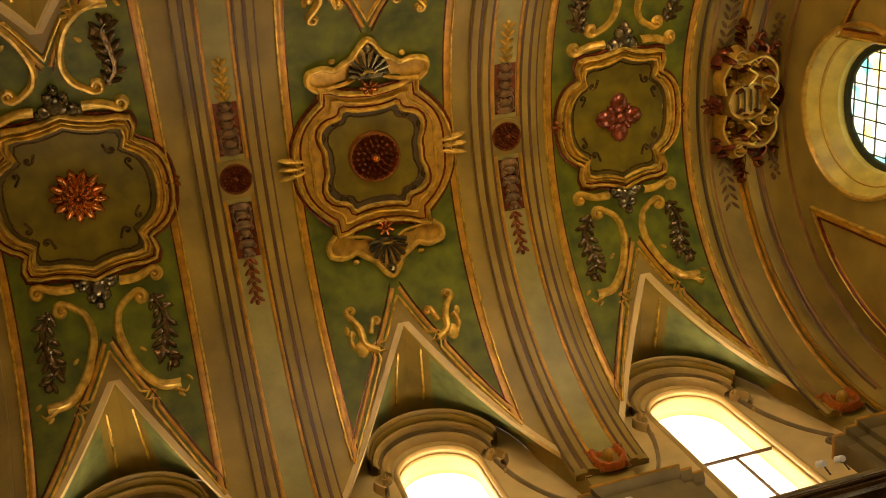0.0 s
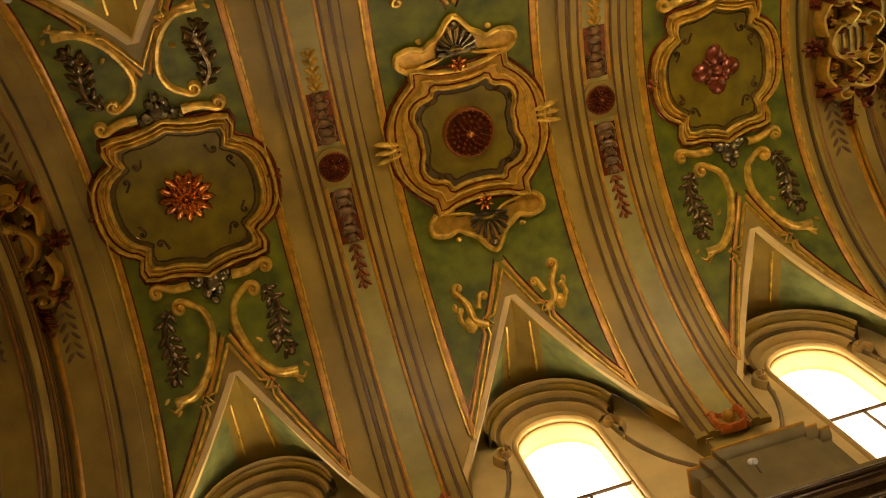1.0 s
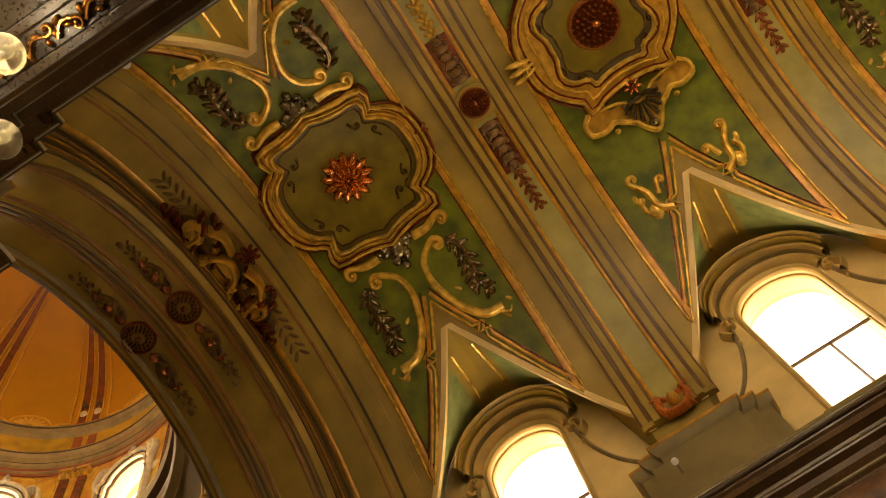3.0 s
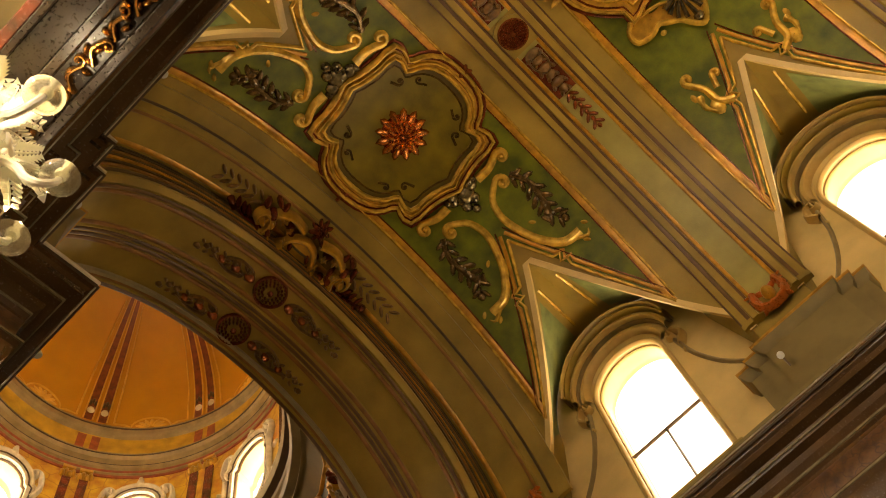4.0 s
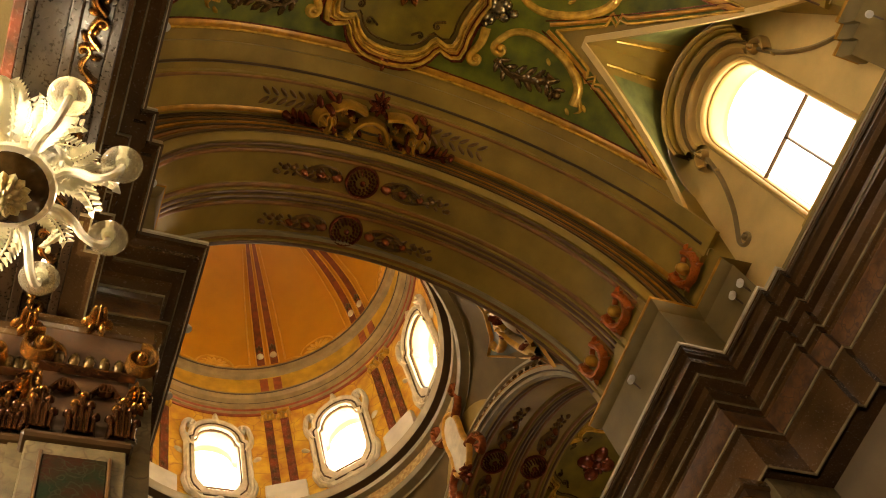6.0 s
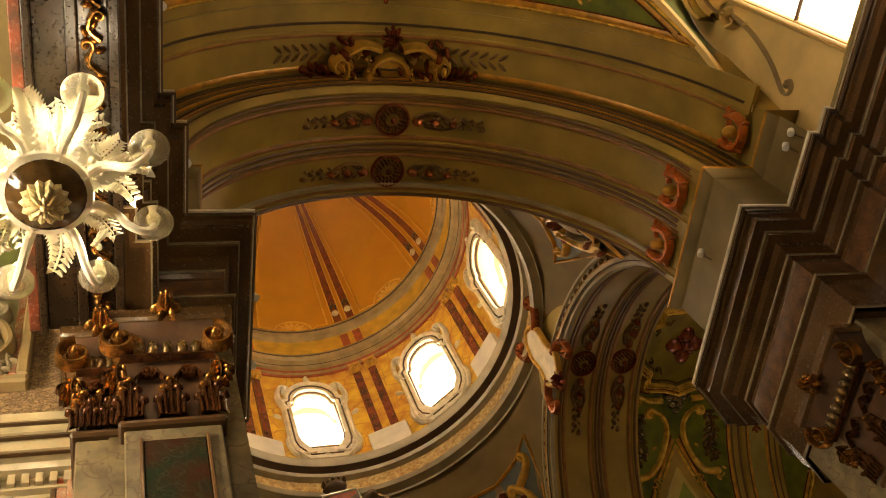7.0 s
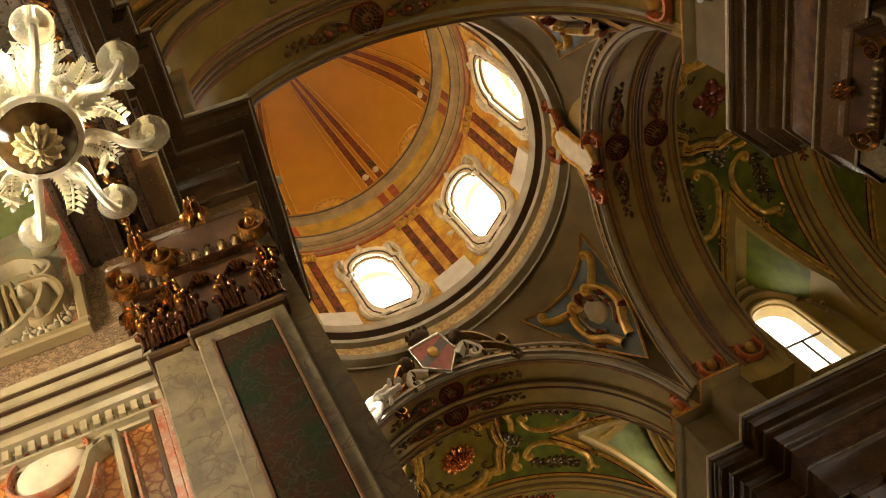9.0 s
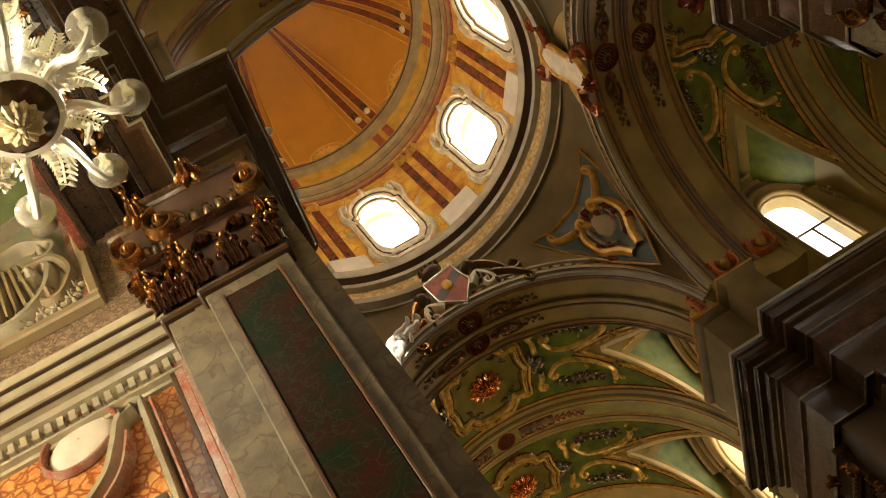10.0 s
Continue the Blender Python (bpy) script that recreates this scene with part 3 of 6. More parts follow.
def cherub(surf, y, v, hb=0.12):
    """A small winged-head ornament at a rib's foot, as one plain shape."""
    sg = 1 if v > 0 else -1
    bm = bmesh.new()
    blob(bm, 0, -0.02, hb + 0.02, 0.10, 0.12, 0.17, 0, 10, 4)
    head = set(bm.faces)
    ribbon(bm, smooth_path([(-0.20, -0.20), (-0.24, 0.0), (-0.16, 0.17), (0, 0.22), (0.16, 0.17), (0.24, 0.0), (0.20, -0.20)], 4), 0.13, 0.12, hb - 0.02, wob=0.12)
    for su in (1, -1):
        for k in range(5):
            blob(bm, su * (0.27 - 0.02 * k), -0.2 + 0.10 * k, hb - 0.02, 0.09, 0.035, 0.09, su * (-0.5 + 0.3 * k), 7, 2)
        blob(bm, su * 0.10, -0.13, hb, 0.10, 0.05, 0.07, su * -0.5)
    for f in bm.faces:
        f.material_index = 0 if f not in head else 1
    for w in bm.verts:
        w.co.y *= sg
    lay(bm, surf, y, v)
    ob = link("winged_head_ornament", bm, M_ORANGE)
    ob.data.materials.append(M_OCHRE_GOLD)
    return tagged(ob, "small copper orange winged-head plaster ornament at a rib foot", "ornament", "ornaments at the rib feet")


M_ORANGE = mat("copper_orange_paint", (0.55, 0.13, 0.02), 0.3, 0.25, var=0.5, scale=8.0, tint=(0.40, 0.12, 0.03))

medallion(Barrel(lambda u, r, a: nave_at(u, r, a - 0.024), RV), BAYS[0], "lobed", "petals", "gilt lobed ceiling medallion with a copper petal flower on olive ground", fs=1.05)
medallion(NAVE, BAYS[1], "round", "beads", "large gilt ceiling medallion with a beaded rosette and silver shells")
medallion(NAVE, BAYS[2], "lobed", "cross", "gilt lobed ceiling medallion with a red cross-shaped flower", 0.82, 0.95)
for yb in BAYS:
    bay_field(NAVE, yb)
for y in RIBS:
    vault_rib(NAVE, y)
    for sv in (1, -1):
        cherub(NAVE, y, sv * 6.48)
# ---- crossing arches ----
def lined_arch(name, surf, y0, y1, bands, label, back=1.3, a_max=math.pi / 2):
    """A deep arch with recessed bands, dark and gilt lines, rosettes and leaf reliefs."""
    th = thing_at(name, label, "arch", kind="structure")
    r = surf.r
    prof = [(y0, r + back), (y0, r)]
    for c in bands:
        prof += [(c - 0.36, r), (c - 0.34, r + 0.035), (c - 0.27, r + 0.035), (c - 0.25, r + 0.06), (c + 0.25, r + 0.06), (c + 0.27, r + 0.035), (c + 0.34, r + 0.035), (c + 0.36, r)]
    prof += [(y1, r), (y1, r + back)]
    part("arch_ring", arc(prof, -a_max, a_max, 80, surf.at), M_STONE, th)
    for c in bands:
        for o, m, w in ((0.30, M_BAND, 0.075), (-0.30, M_BAND, 0.075), (0.41, M_LINE, 0.065), (-0.41, M_LINE, 0.065)):
            bm = bmesh.new()
            ribbon(bm, [(o, k * (a_max - 0.12) * r / 40) for k in range(-40, 41)], w, 0.03, -0.035 if abs(o) < 0.35 else -0.004)
            lay_part("line", bm, m, th, surf, c)
        for sv in (1, -1):
            bm = bmesh.new()
            for k in range(8):
                v = 0.42 + 0.15 * k
                for su in (1, -1):
                    blob(bm, su * 0.07, sv * v, -0.058, 0.08 * (1 - 0.06 * k), 0.028, 0.05, su * sv * 0.9)
                blob(bm, 0.05 * math.sin(2 * k), sv * (v + 0.05), -0.058, 0.05, 0.06, 0.07)
            volute(bm, [(0.02, sv * 1.2), (0.14, sv * 0.85), (0.12, sv * 0.6)], 0.05, 0.08, 0.06, -sv, -0.058)
            volute(bm, [(-0.02, sv * 1.0), (-0.14, sv * 0.75), (-0.12, sv * 0.5)], 0.05, 0.08, 0.06, sv, -0.058)
            lay_part("leaf_relief", bm, M_RELIEF, th, surf, c, "dull bronze leaf relief")
            for v, q in ((0.43, 0.10), (0.72, 0.085), (1.02, 0.07)):
                bm = bmesh.new()
                blob(bm, 0.02, sv * v, -0.05, q * 0.8, q, 0.13, 0, 10, 3)
                lay_part("boss", bm, M_REDGOLD, th, surf, c, "copper-red boss")
        bm = bmesh.new()
        bead_rings(bm, 0.27, 0.13, -0.05, rings=3)
        lay_part("rosette", bm, M_RED, th, surf, c, "dark copper rosette")
    return th


EAST = Barrel(trans_at, 3.70)
WEST = Barrel(lambda u, r, a: trans_at(-u, r, a), 3.70)
lined_arch("trim_arch_nave", ARCH, Y_STEP + 0.03, Y_CR0, (5.34, 6.25), "deep grey-beige crossing arch with recessed panels and leaf reliefs")
ARCH_C = Barrel(nave_at, 3.75)
lined_arch("trim_arch_choir", ARCH_C, Y_CR1, 15.80, (14.80, 15.45), "deep grey-beige choir arch with recessed panels and leaf reliefs", 1.2)
lined_arch("trim_arch_east", EAST, 3.95, 5.85, (4.46, 5.36), "deep transept arch with recessed panels and leaf reliefs")
lined_arch("trim_arch_west", WEST, 3.95, 5.85, (4.46, 5.36), "deep transept arch with recessed panels and leaf reliefs")
# wall arch and cartouche band at both ends of the nave
for y0, y1, c, fl in ((3.62, Y_STEP + 0.02, 4.38, 1), (-9.93, -9.03, -9.43, -1)):
    th = thing_at("vault_rib", "grey-beige end rib of the vault with ochre lines", "vault rib", "ribs across the vault", "structure")
    r = RV
    part("band", arc([(y0, r + 0.02), (y0, r - 0.05), (c - 0.34, r - 0.06), (c - 0.32, r - 0.10), (c + 0.32, r - 0.10), (c + 0.34, r - 0.06), (y1, r - 0.05), (y1, r + 0.02)], -1.46, 1.46, 72, nave_at), M_STONE, th)
    for o, m, w in ((0.27, M_OCHRE, 0.10), (-0.27, M_BAND, 0.06), (0.40, M_DARK, 0.055), (-0.46, M_DARK, 0.05)):
        bm = bmesh.new()
        ribbon(bm, [(fl * o, k * 6.5 / 40) for k in range(-40, 41)], w, 0.03, 0.09 if abs(o) < 0.3 else 0.052)
        lay_part("line", bm, m, th, NAVE, c)
    for sv in (1, -1):
        bm = bmesh.new()
        for k in range(7):
            for su in (1, -1):
                blob(bm, su * 0.08, sv * (1.0 + 0.17 * k), 0.10, 0.11, 0.035, 0.06, su * sv * 0.9)
        lay_part("leaf_drop", bm, M_RELIEF, th, NAVE, c)
        cherub(NAVE, c, sv * 6.48, 0.11)
for surf, cs in ((ARCH, (5.34, 6.25)), (ARCH_C, (14.80, 15.45)), (EAST, (4.46, 5.36)), (WEST, (4.46, 5.36))):
    for c in cs:
        for sv in (1, -1):
            cherub(surf, c, sv * (surf.r * math.pi / 2 - 0.72), 0.0)
# mouldings on the step from nave vault to crossing arch
for y, fl in ((Y_STEP, 1), (-9.87, -1)):
    bm = bmesh.new()
    rings = [(0.0, 4.52), (-0.05, 4.46), (-0.05, 4.34), (-0.11, 4.31), (-0.11, 4.19), (-0.05, 4.16), (-0.05, 4.0), (-0.10, 3.97), (-0.10, 3.80), (-0.02, 3.72), (0.03, 3.74)]
    if fl < 0:
        rings = [(d, 4.28 + (r - 3.72) * 0.24 / 0.8) for d, r in rings]
    b = arc([(y + fl * d, r) for d, r in rings], -math.pi / 2, math.pi / 2, 80, nave_at, False)
    bm.free()
    tagged(link("trim_arch_moulding", b, M_STONE), "concentric plaster mouldings framing an arch", "moulding", kind="structure")
    for r, m in ((4.48, M_DARK), (4.40, M_DARK), (4.32, M_BAND), (4.24, M_DARK), (4.17, M_OCHRE), (4.07, M_DARK), (3.98, M_BAND), (3.87, M_DARK)) if fl > 0 else ((4.49, M_DARK), (4.36, M_OCHRE)):
        b = arc([(y - fl * 0.04, r + 0.03), (y - fl * 0.125, r + 0.03), (y - fl * 0.125, r - 0.02), (y - fl * 0.04, r - 0.02)], -math.pi / 2, math.pi / 2, 80, nave_at)
        tagged(link("trim_arch_line", b, m), "painted line round an arch", "moulding", kind="structure")


def cartouche(y, fl):
    """Big gilt cartouche hanging over the step of an arch."""
    th = thing_at("gilt_cartouche", "large gilt scrollwork cartouche with a red flower on the arch crown", "cartouche", "cartouches on the arches")
    S = Barrel(lambda u, r, a: nave_at(y + 1.15 * (u - y), 4.42 - 1.4 * (4.42 - r), a * 0.98), 4.42)
    bm = bmesh.new()
    o = smooth_path([(0.36, 0), (0.34, 0.16), (0.22, 0.30), (0.05, 0.36), (-0.14, 0.32), (-0.28, 0.2), (-0.34, 0)], 4)
    out = [(fl * a, b) for a, b in o] + [(fl * a, -b) for a, b in o[-2:0:-1]]
    disc_field(bm, out, 0.12, 4)
    ribbon(bm, out, 0.13, 0.12, 0.06, True)
    lay_part("shield", bm, M_OCHRE_GOLD, th, S, y)
    for k in range(4):
        bm = bmesh.new()
        u = fl * (0.19 - 0.12 * k)
        ribbon(bm, [(u, -0.22), (u + fl * 0.012, 0), (u, 0.22)], 0.035, 0.02, 0.14)
        lay_part("writing_bar", bm, M_BROWN, th, S, y)
    for sv in (1, -1):
        for nm, m, pts, w, h, r, hd, z in (("rolled_edge", M_OCHRE_GOLD, [(fl * 0.30, 0.05 * sv), (fl * 0.44, 0.25 * sv), (fl * 0.36, 0.45 * sv)], 0.15, 0.26, 0.13, fl * sv, 0.06),
                                           ("inner_scroll", M_GOLD, [(fl * -0.1, 0.36 * sv), (fl * 0.06, 0.55 * sv), (fl * -0.06, 0.68 * sv)], 0.15, 0.24, 0.12, -fl * sv, 0.05),
                                           ("outer_scroll", M_OCHRE_GOLD, [(fl * 0.40, 0.25 * sv), (fl * 0.42, 0.65 * sv), (fl * 0.18, 0.92 * sv), (fl * -0.14, 0.82 * sv)], 0.20, 0.22, 0.17, -fl * sv, 0.06),
                                           ("lower_scroll", M_OCHRE_GOLD, [(fl * -0.45, 0.2 * sv), (fl * -0.50, 0.55 * sv), (fl * -0.36, 0.85 * sv)], 0.19, 0.20, 0.14, -fl * sv, 0.04),
                                           ("end_scroll", M_REDGOLD, [(fl * 0.1, 0.7 * sv), (fl * 0.3, 1.0 * sv), (fl * 0.12, 1.2 * sv)], 0.14, 0.16, 0.10, -fl * sv, 0.02)):
            bm = bmesh.new()
            volute(bm, pts, w * 0.72, h, r, hd, z)
            lay_part(nm, bm, m, th, S, y)
        for nm, u, v, r in (("red_knob", 0.36, 0.50, 0.10), ("red_knob", -0.10, 0.74, 0.09), ("red_knob", -0.36, 0.86, 0.09), ("red_knob", 0.12, 1.18, 0.07)):
            bm = bmesh.new()
            blob(bm, fl * u, sv * v, 0.08, r, r, 0.20)
            lay_part(nm, bm, M_RED, th, S, y)
        bm = bmesh.new()
        acanthus(bm, [(fl * -0.1, 0.75 * sv), (fl * -0.05, 1.15 * sv), (fl * -0.14, 1.55 * sv)], 0.16, 0.12, 5, 0.0)
        for k in range(26):
            blob(bm, fl * (0.5 - 0.042 * k), sv * (0.62 + 0.42 * math.cos(2.3 * k)), 0.02, 0.11, 0.055, 0.15 + 0.04 * math.sin(3.1 * k), 1.3 * k)
        lay_part("leaves", bm, M_RED, th, S, y, "dark copper-red leaves")
        for k in range(12):
            bm = bmesh.new()
            flower(bm, 5, 0.075 + 0.02 * math.sin(3 * k), 0.12, 0.14, fl * (0.40 * math.cos(1.9 * k)), sv * (0.30 + 0.062 * k), 0.3, 1)
            lay_part("gilt_sprig", bm, M_OCHRE_GOLD if k % 3 else M_REDGOLD, th, S, y, "small gilt leaf sprig")
    bm = bmesh.new()
    flower(bm, 8, 0.2, 0.2, 0.10, -fl * 0.62, 0, 0.2)
    lay_part("flower", bm, M_RED, th, S, y, "red lacquered flower")
    return th


cartouche(4.81, 1)
cartouche(-9.85, -1)

M_SPLAY = mat("yellow_splay_paint", (0.66, 0.47, 0.09), 0.45, var=0.3, scale=2.5)
# facade end: arch ring with gilt garland and the wall with its rose window
th = lined_arch("trim_arch_facade", Barrel(nave_at, 4.28), -10.85, -9.87, (-10.40,), "facade end arch with gilt rosette garland")
bm = bmesh.new()
outer = [(XC + 6, 0.0), (XC + 6, 18.5), (XC - 6, 18.5), (XC - 6, 0.0)]
RW_Z, RW_A, RW_B = 15.30, 1.12, 1.12
hole = [(XC + RW_A * math.cos(a * math.pi / 16), RW_Z + RW_B * math.sin(a * math.pi / 16)) for a in range(32)]
hole_in = [(XC + 1.3 * RW_A * math.cos(a * math.pi / 16), RW_Z + 1.3 * RW_B * math.sin(a * math.pi / 16)) for a in range(32)]
face_with_hole(bm, [Vector((x, -10.72, z)) for x, z in outer], [Vector((x, -10.72, z)) for x, z in hole_in])
bm_splay = bmesh.new()
grid(bm_splay, [[Vector((x, -10.72, z)) for x, z in hole_in], [Vector((x, -11.15, z)) for x, z in hole], [Vector((x, -11.5, z)) for x, z in hole]], False, True)
south = tagged(link("wall_south", bm, M_STONE), "beige facade wall with framed panels and a splayed round window", "wall", kind="structure") or bpy.data.objects["wall_south"]
part("window_splay", bm_splay, M_SPLAY, south, "yellow cream window splay")
for xe, rr, sx in ((XC + 2.05, 3.85, 1), (XC - 1.29, 3.05, -1)):
    dx = abs(xe - XC)
    a1 = math.asin(dx / rr)
    o = [(xe, 13.25), (xe, ZS + rr * math.cos(a1))] + [(XC + sx * rr * math.sin(a1 + (1.5 - a1) * k / 8), ZS + rr * math.cos(a1 + (1.5 - a1) * k / 8)) for k in range(1, 9)]
    for nm, w, h, m, f in (("panel_frame", 0.13, 0.05, M_OCHRE, 1.0), ("panel_line", 0.05, 0.06, M_RED, 0.93), ("panel_edge", 0.05, 0.07, M_GOLD, 1.07)):
        cx, cz = sum(p[0] for p in o) / len(o), sum(p[1] for p in o) / len(o)
        bm = bmesh.new()
        ribbon(bm, [(cx + f * (x - cx), cz + f * (z - cz)) for x, z in o], w, h, 0, True)
        for v in bm.verts:
            v.co = Vector((v.co.x, -10.72 + v.co.z, v.co.y))
        part(nm, bm, m, south)
th = thing_at("window_rose", "round leaded window with turquoise and yellow stained glass", "window", kind="structure")
bm = bmesh.new()
ribbon(bm, [(1.32 * RW_A * math.cos(a * math.pi / 24), 1.32 * RW_B * math.sin(a * math.pi / 24)) for a in range(48)], 0.10, 0.08, 0, True)
for v in bm.verts:
    v.co = Vector((XC + v.co.x, -10.72 + v.co.z, RW_Z + v.co.y))
part("window_frame", bm, M_OCHRE_GOLD, th)
bm = bmesh.new()
for k in range(-3, 4):
    q = 0.3 * k
    w = math.sqrt(max(0.01, 1 - (q / 1.05) ** 2)) * 1.02
    box(bm, XC + q - 0.012, XC + q + 0.012, -11.34, -11.32, RW_Z - w, RW_Z + w)
    box(bm, XC - w, XC + w, -11.34, -11.32, RW_Z + q - 0.012, RW_Z + q + 0.012)
part("leading", bm, M_DARK, th)
bm = bmesh.new()
ribbon(bm, [(0.98 * RW_A * math.cos(a * math.pi / 24), 0.98 * RW_B * math.sin(a * math.pi / 24)) for a in range(48)], 0.22, 0.06, 0, True)
for v in bm.verts:
    v.co = Vector((XC + v.co.x, -11.34 + v.co.z, RW_Z + v.co.y))
part("leaded_border", bm, M_TEAL, th, "dark leaded border round the glass")
bm = bmesh.new()
ribbon(bm, [(1.16 * RW_A * math.cos(a * math.pi / 24), 1.16 * RW_B * math.sin(a * math.pi / 24)) for a in range(48)], 0.05, 0.05, 0, True)
for v in bm.verts:
    v.co = Vector((XC + v.co.x, -10.95 + v.co.z, RW_Z + v.co.y))
part("splay_moulding", bm, M_YELLOWP, th)


def glass_glow(name, cols, strength, scale):
    """Stained glass lit from behind by the day."""
    m = bpy.data.materials.new(name)
    m.use_nodes = True
    n, l = m.node_tree.nodes, m.node_tree.links
    b = n["Principled BSDF"]
    tc, no, ra = n.new("ShaderNodeTexCoord"), n.new("ShaderNodeTexVoronoi"), n.new("ShaderNodeValToRGB")
    no.inputs["Scale"].default_value = scale
    l.new(tc.outputs["Object"], no.inputs["Vector"])
    sep = n.new("ShaderNodeSeparateColor")
    l.new(no.outputs["Color"], sep.inputs[0])
    l.new(sep.outputs[0], ra.inputs[0])
    ra.color_ramp.elements[0].color, ra.color_ramp.elements[1].color = (*cols[0], 1), (*cols[-1], 1)
    for i, c in enumerate(cols[1:-1]):
        ra.color_ramp.elements.new((i + 1) / (len(cols) - 1)).color = (*c, 1)
    l.new(ra.outputs[0], b.inputs["Emission Color"])
    l.new(ra.outputs[0], b.inputs["Base Color"])
    b.inputs["Emission Strength"].default_value = strength
    b.inputs["Roughness"].default_value = 0.1
    return m


M_STAINED = glass_glow("stained_glass", [(0.05, 0.45, 0.5), (0.5, 0.8, 0.75), (0.9, 0.95, 0.9), (0.95, 0.85, 0.25), (0.3, 0.6, 0.6)], 1.3, 5.0)
bm = bmesh.new()
bm.faces.new([bm.verts.new(Vector((x, -11.36, z))) for x, z in hole])
part("pane", bm, M_STAINED, th, "turquoise and yellow stained glass")


M_SKY = glass_glow("sky_backdrop", [(0.98, 0.95, 0.88), (1.0, 0.97, 0.92)], 1.45, 0.5)

# ---- windows ----
M_HOOD = mat("golden_tan_plaster", (0.58, 0.38, 0.13), 0.45, var=0.2, scale=2.0)


def window(yb, side, power, at=None, w=WIN_W, z0=WIN_Z0, z1=WIN_ZS, copper=M_HOOD):
    """An arched window: moulded hood with volutes, reveal frame, bars and pale glass."""
    at = at or (lambda d, y, z: Vector((XC + side * (XW + d), yb + y, z)))
    th = thing_at("window_1", "arched clear-glazed window with dark iron bars in a cream moulded surround", "window", "arched windows", "structure")

    def rib2(path, ww, h, d0, name, m, closed=False):
        bm = bmesh.new()
        ribbon(bm, path, ww, h, 0, closed)
        for v in bm.verts:
            v.co = at(-d0 - v.co.z, v.co.x, v.co.y)
        part(name, bm, m, th)
    kw = w / 1.46

    def ell(rx, rz, lo=0.0):
        return [(rx * kw * math.cos(a), z1 + 0.15 * kw + rz * kw * math.sin(a)) for a in [lo + (math.pi - 2 * lo) * k / 20 for k in range(21)]]
    rib2(ell(0.90, 0.92), 0.20 * kw, 0.12, 0.0, "hood_moulding", copper)
    rib2(ell(1.00, 1.08), 0.04, 0.14, 0.0, "hood_groove", M_TAN)
    rib2(ell(1.06, 1.20, 0.08), 0.15 * kw, 0.20, 0.0, "hood_cap", copper)
    rib2(ell(1.13, 1.31, 0.15), 0.05, 0.30, 0.0, "hood_edge", M_STONE)
    rib2(ell(1.17, 1.38, 0.15), 0.06, 0.36, 0.0, "hood_fillet", copper)
    arch = [(w / 2 * 1.03 * math.cos(a), z1 + w / 2 * 1.03 * math.sin(a)) for a in [math.pi * k / 20 for k in range(21)]]
    rib2([(w / 2 * 1.03, z0)] + arch + [(-w / 2 * 1.03, z0)], 0.10, 0.06, -0.01, "inner_moulding", copper)
    for su in (1, -1):
        bm = bmesh.new()
        volute(bm, [(su * 0.98, z1 - 0.34), (su * 1.10, z1 - 0.12), (su * 1.02, z1 + 0.06)], 0.11, 0.15, 0.11, su)
        blob(bm, su * 0.98, z1 - 0.48, 0, 0.045, 0.045, 0.07)
        for v in bm.verts:
            v.co = at(-v.co.z, v.co.x, v.co.y)
        part("volute", bm, copper, th)
        bm = bmesh.new()
        volute(bm, [(su * 0.93, z1 - 0.1), (su * 1.05, z1 - 0.7), (su * 1.3, z1 - 1.3), (su * 1.62, z1 - 1.75)], 0.08, 0.07, 0.14, -su)
        for v in bm.verts:
            v.co = at(-v.co.z, v.co.x, v.co.y)
        part("side_scroll", bm, M_TAN, th)
    bm = bmesh.new()
    tz = z0 + (1.44 if w == WIN_W else 1.06)
    fr = [(w / 2 - 0.02, z0 + 0.02)] + [((w / 2 - 0.02) * math.cos(a), z1 + (w / 2 - 0.02) * math.sin(a)) for a in [math.pi * k / 16 for k in range(17)]] + [(-w / 2 + 0.02, z0 + 0.02)]
    ribbon(bm, fr, 0.05, 0.05, 0, True)
    for v in bm.verts:
        v.co = at(0.14 - v.co.z, v.co.x, v.co.y)
    part("window_frame", bm, M_CREAM, th)
    for p in (((-w / 2, tz), (w / 2, tz)), ((0, z0), (0, tz))):
        bm = bmesh.new()
        ribbon(bm, p, 0.045, 0.05, 0)
        for v in bm.verts:
            v.co = at(0.14 - v.co.z, v.co.x, v.co.y)
        part("glazing_bar", bm, M_DARK, th)
    bm = bmesh.new()
    a, b = at(-0.12, -w / 2 - 0.15, z0 - 0.08), at(0.5, w / 2 + 0.15, z0 - 0.002)
    box(bm, min(a.x, b.x), max(a.x, b.x), min(a.y, b.y), max(a.y, b.y), z0 - 0.1, z0 - 0.002, 0.015)
    part("window_sill", bm, M_STONE, th)
    c, inn = at(0.42, 0, (z0 + z1 + w / 2) / 2), at(-1.0, 0, (z0 + z1 + w / 2) / 2)
    sky_lamp("window_daylight", look(c, inn), w * 1.12, z1 + w / 2 - z0 + 0.15, power)
    bm = bmesh.new()
    bm.faces.new([bm.verts.new(at(0.56, y, z)) for y, z in ((-w, z0 - 0.8), (w, z0 - 0.8), (w, z1 + w + 0.9), (-w, z1 + w + 0.9))])
    tagged(link("backdrop", bm, M_SKY), "bright white overcast sky outside a window", "sky", kind="structure")


for yb in BAYS:
    window(yb, 1, P_WIN)
    window(yb, -1, P_WIN_W * (1.25 if yb < -5 else 0.8) if yb < 0 else P_WIN_W * 0.05)
for yb in CHOIR_BAYS:
    window(yb, 1, P_WIN * 0.5)
    window(yb, -1, P_WIN * 0.5)
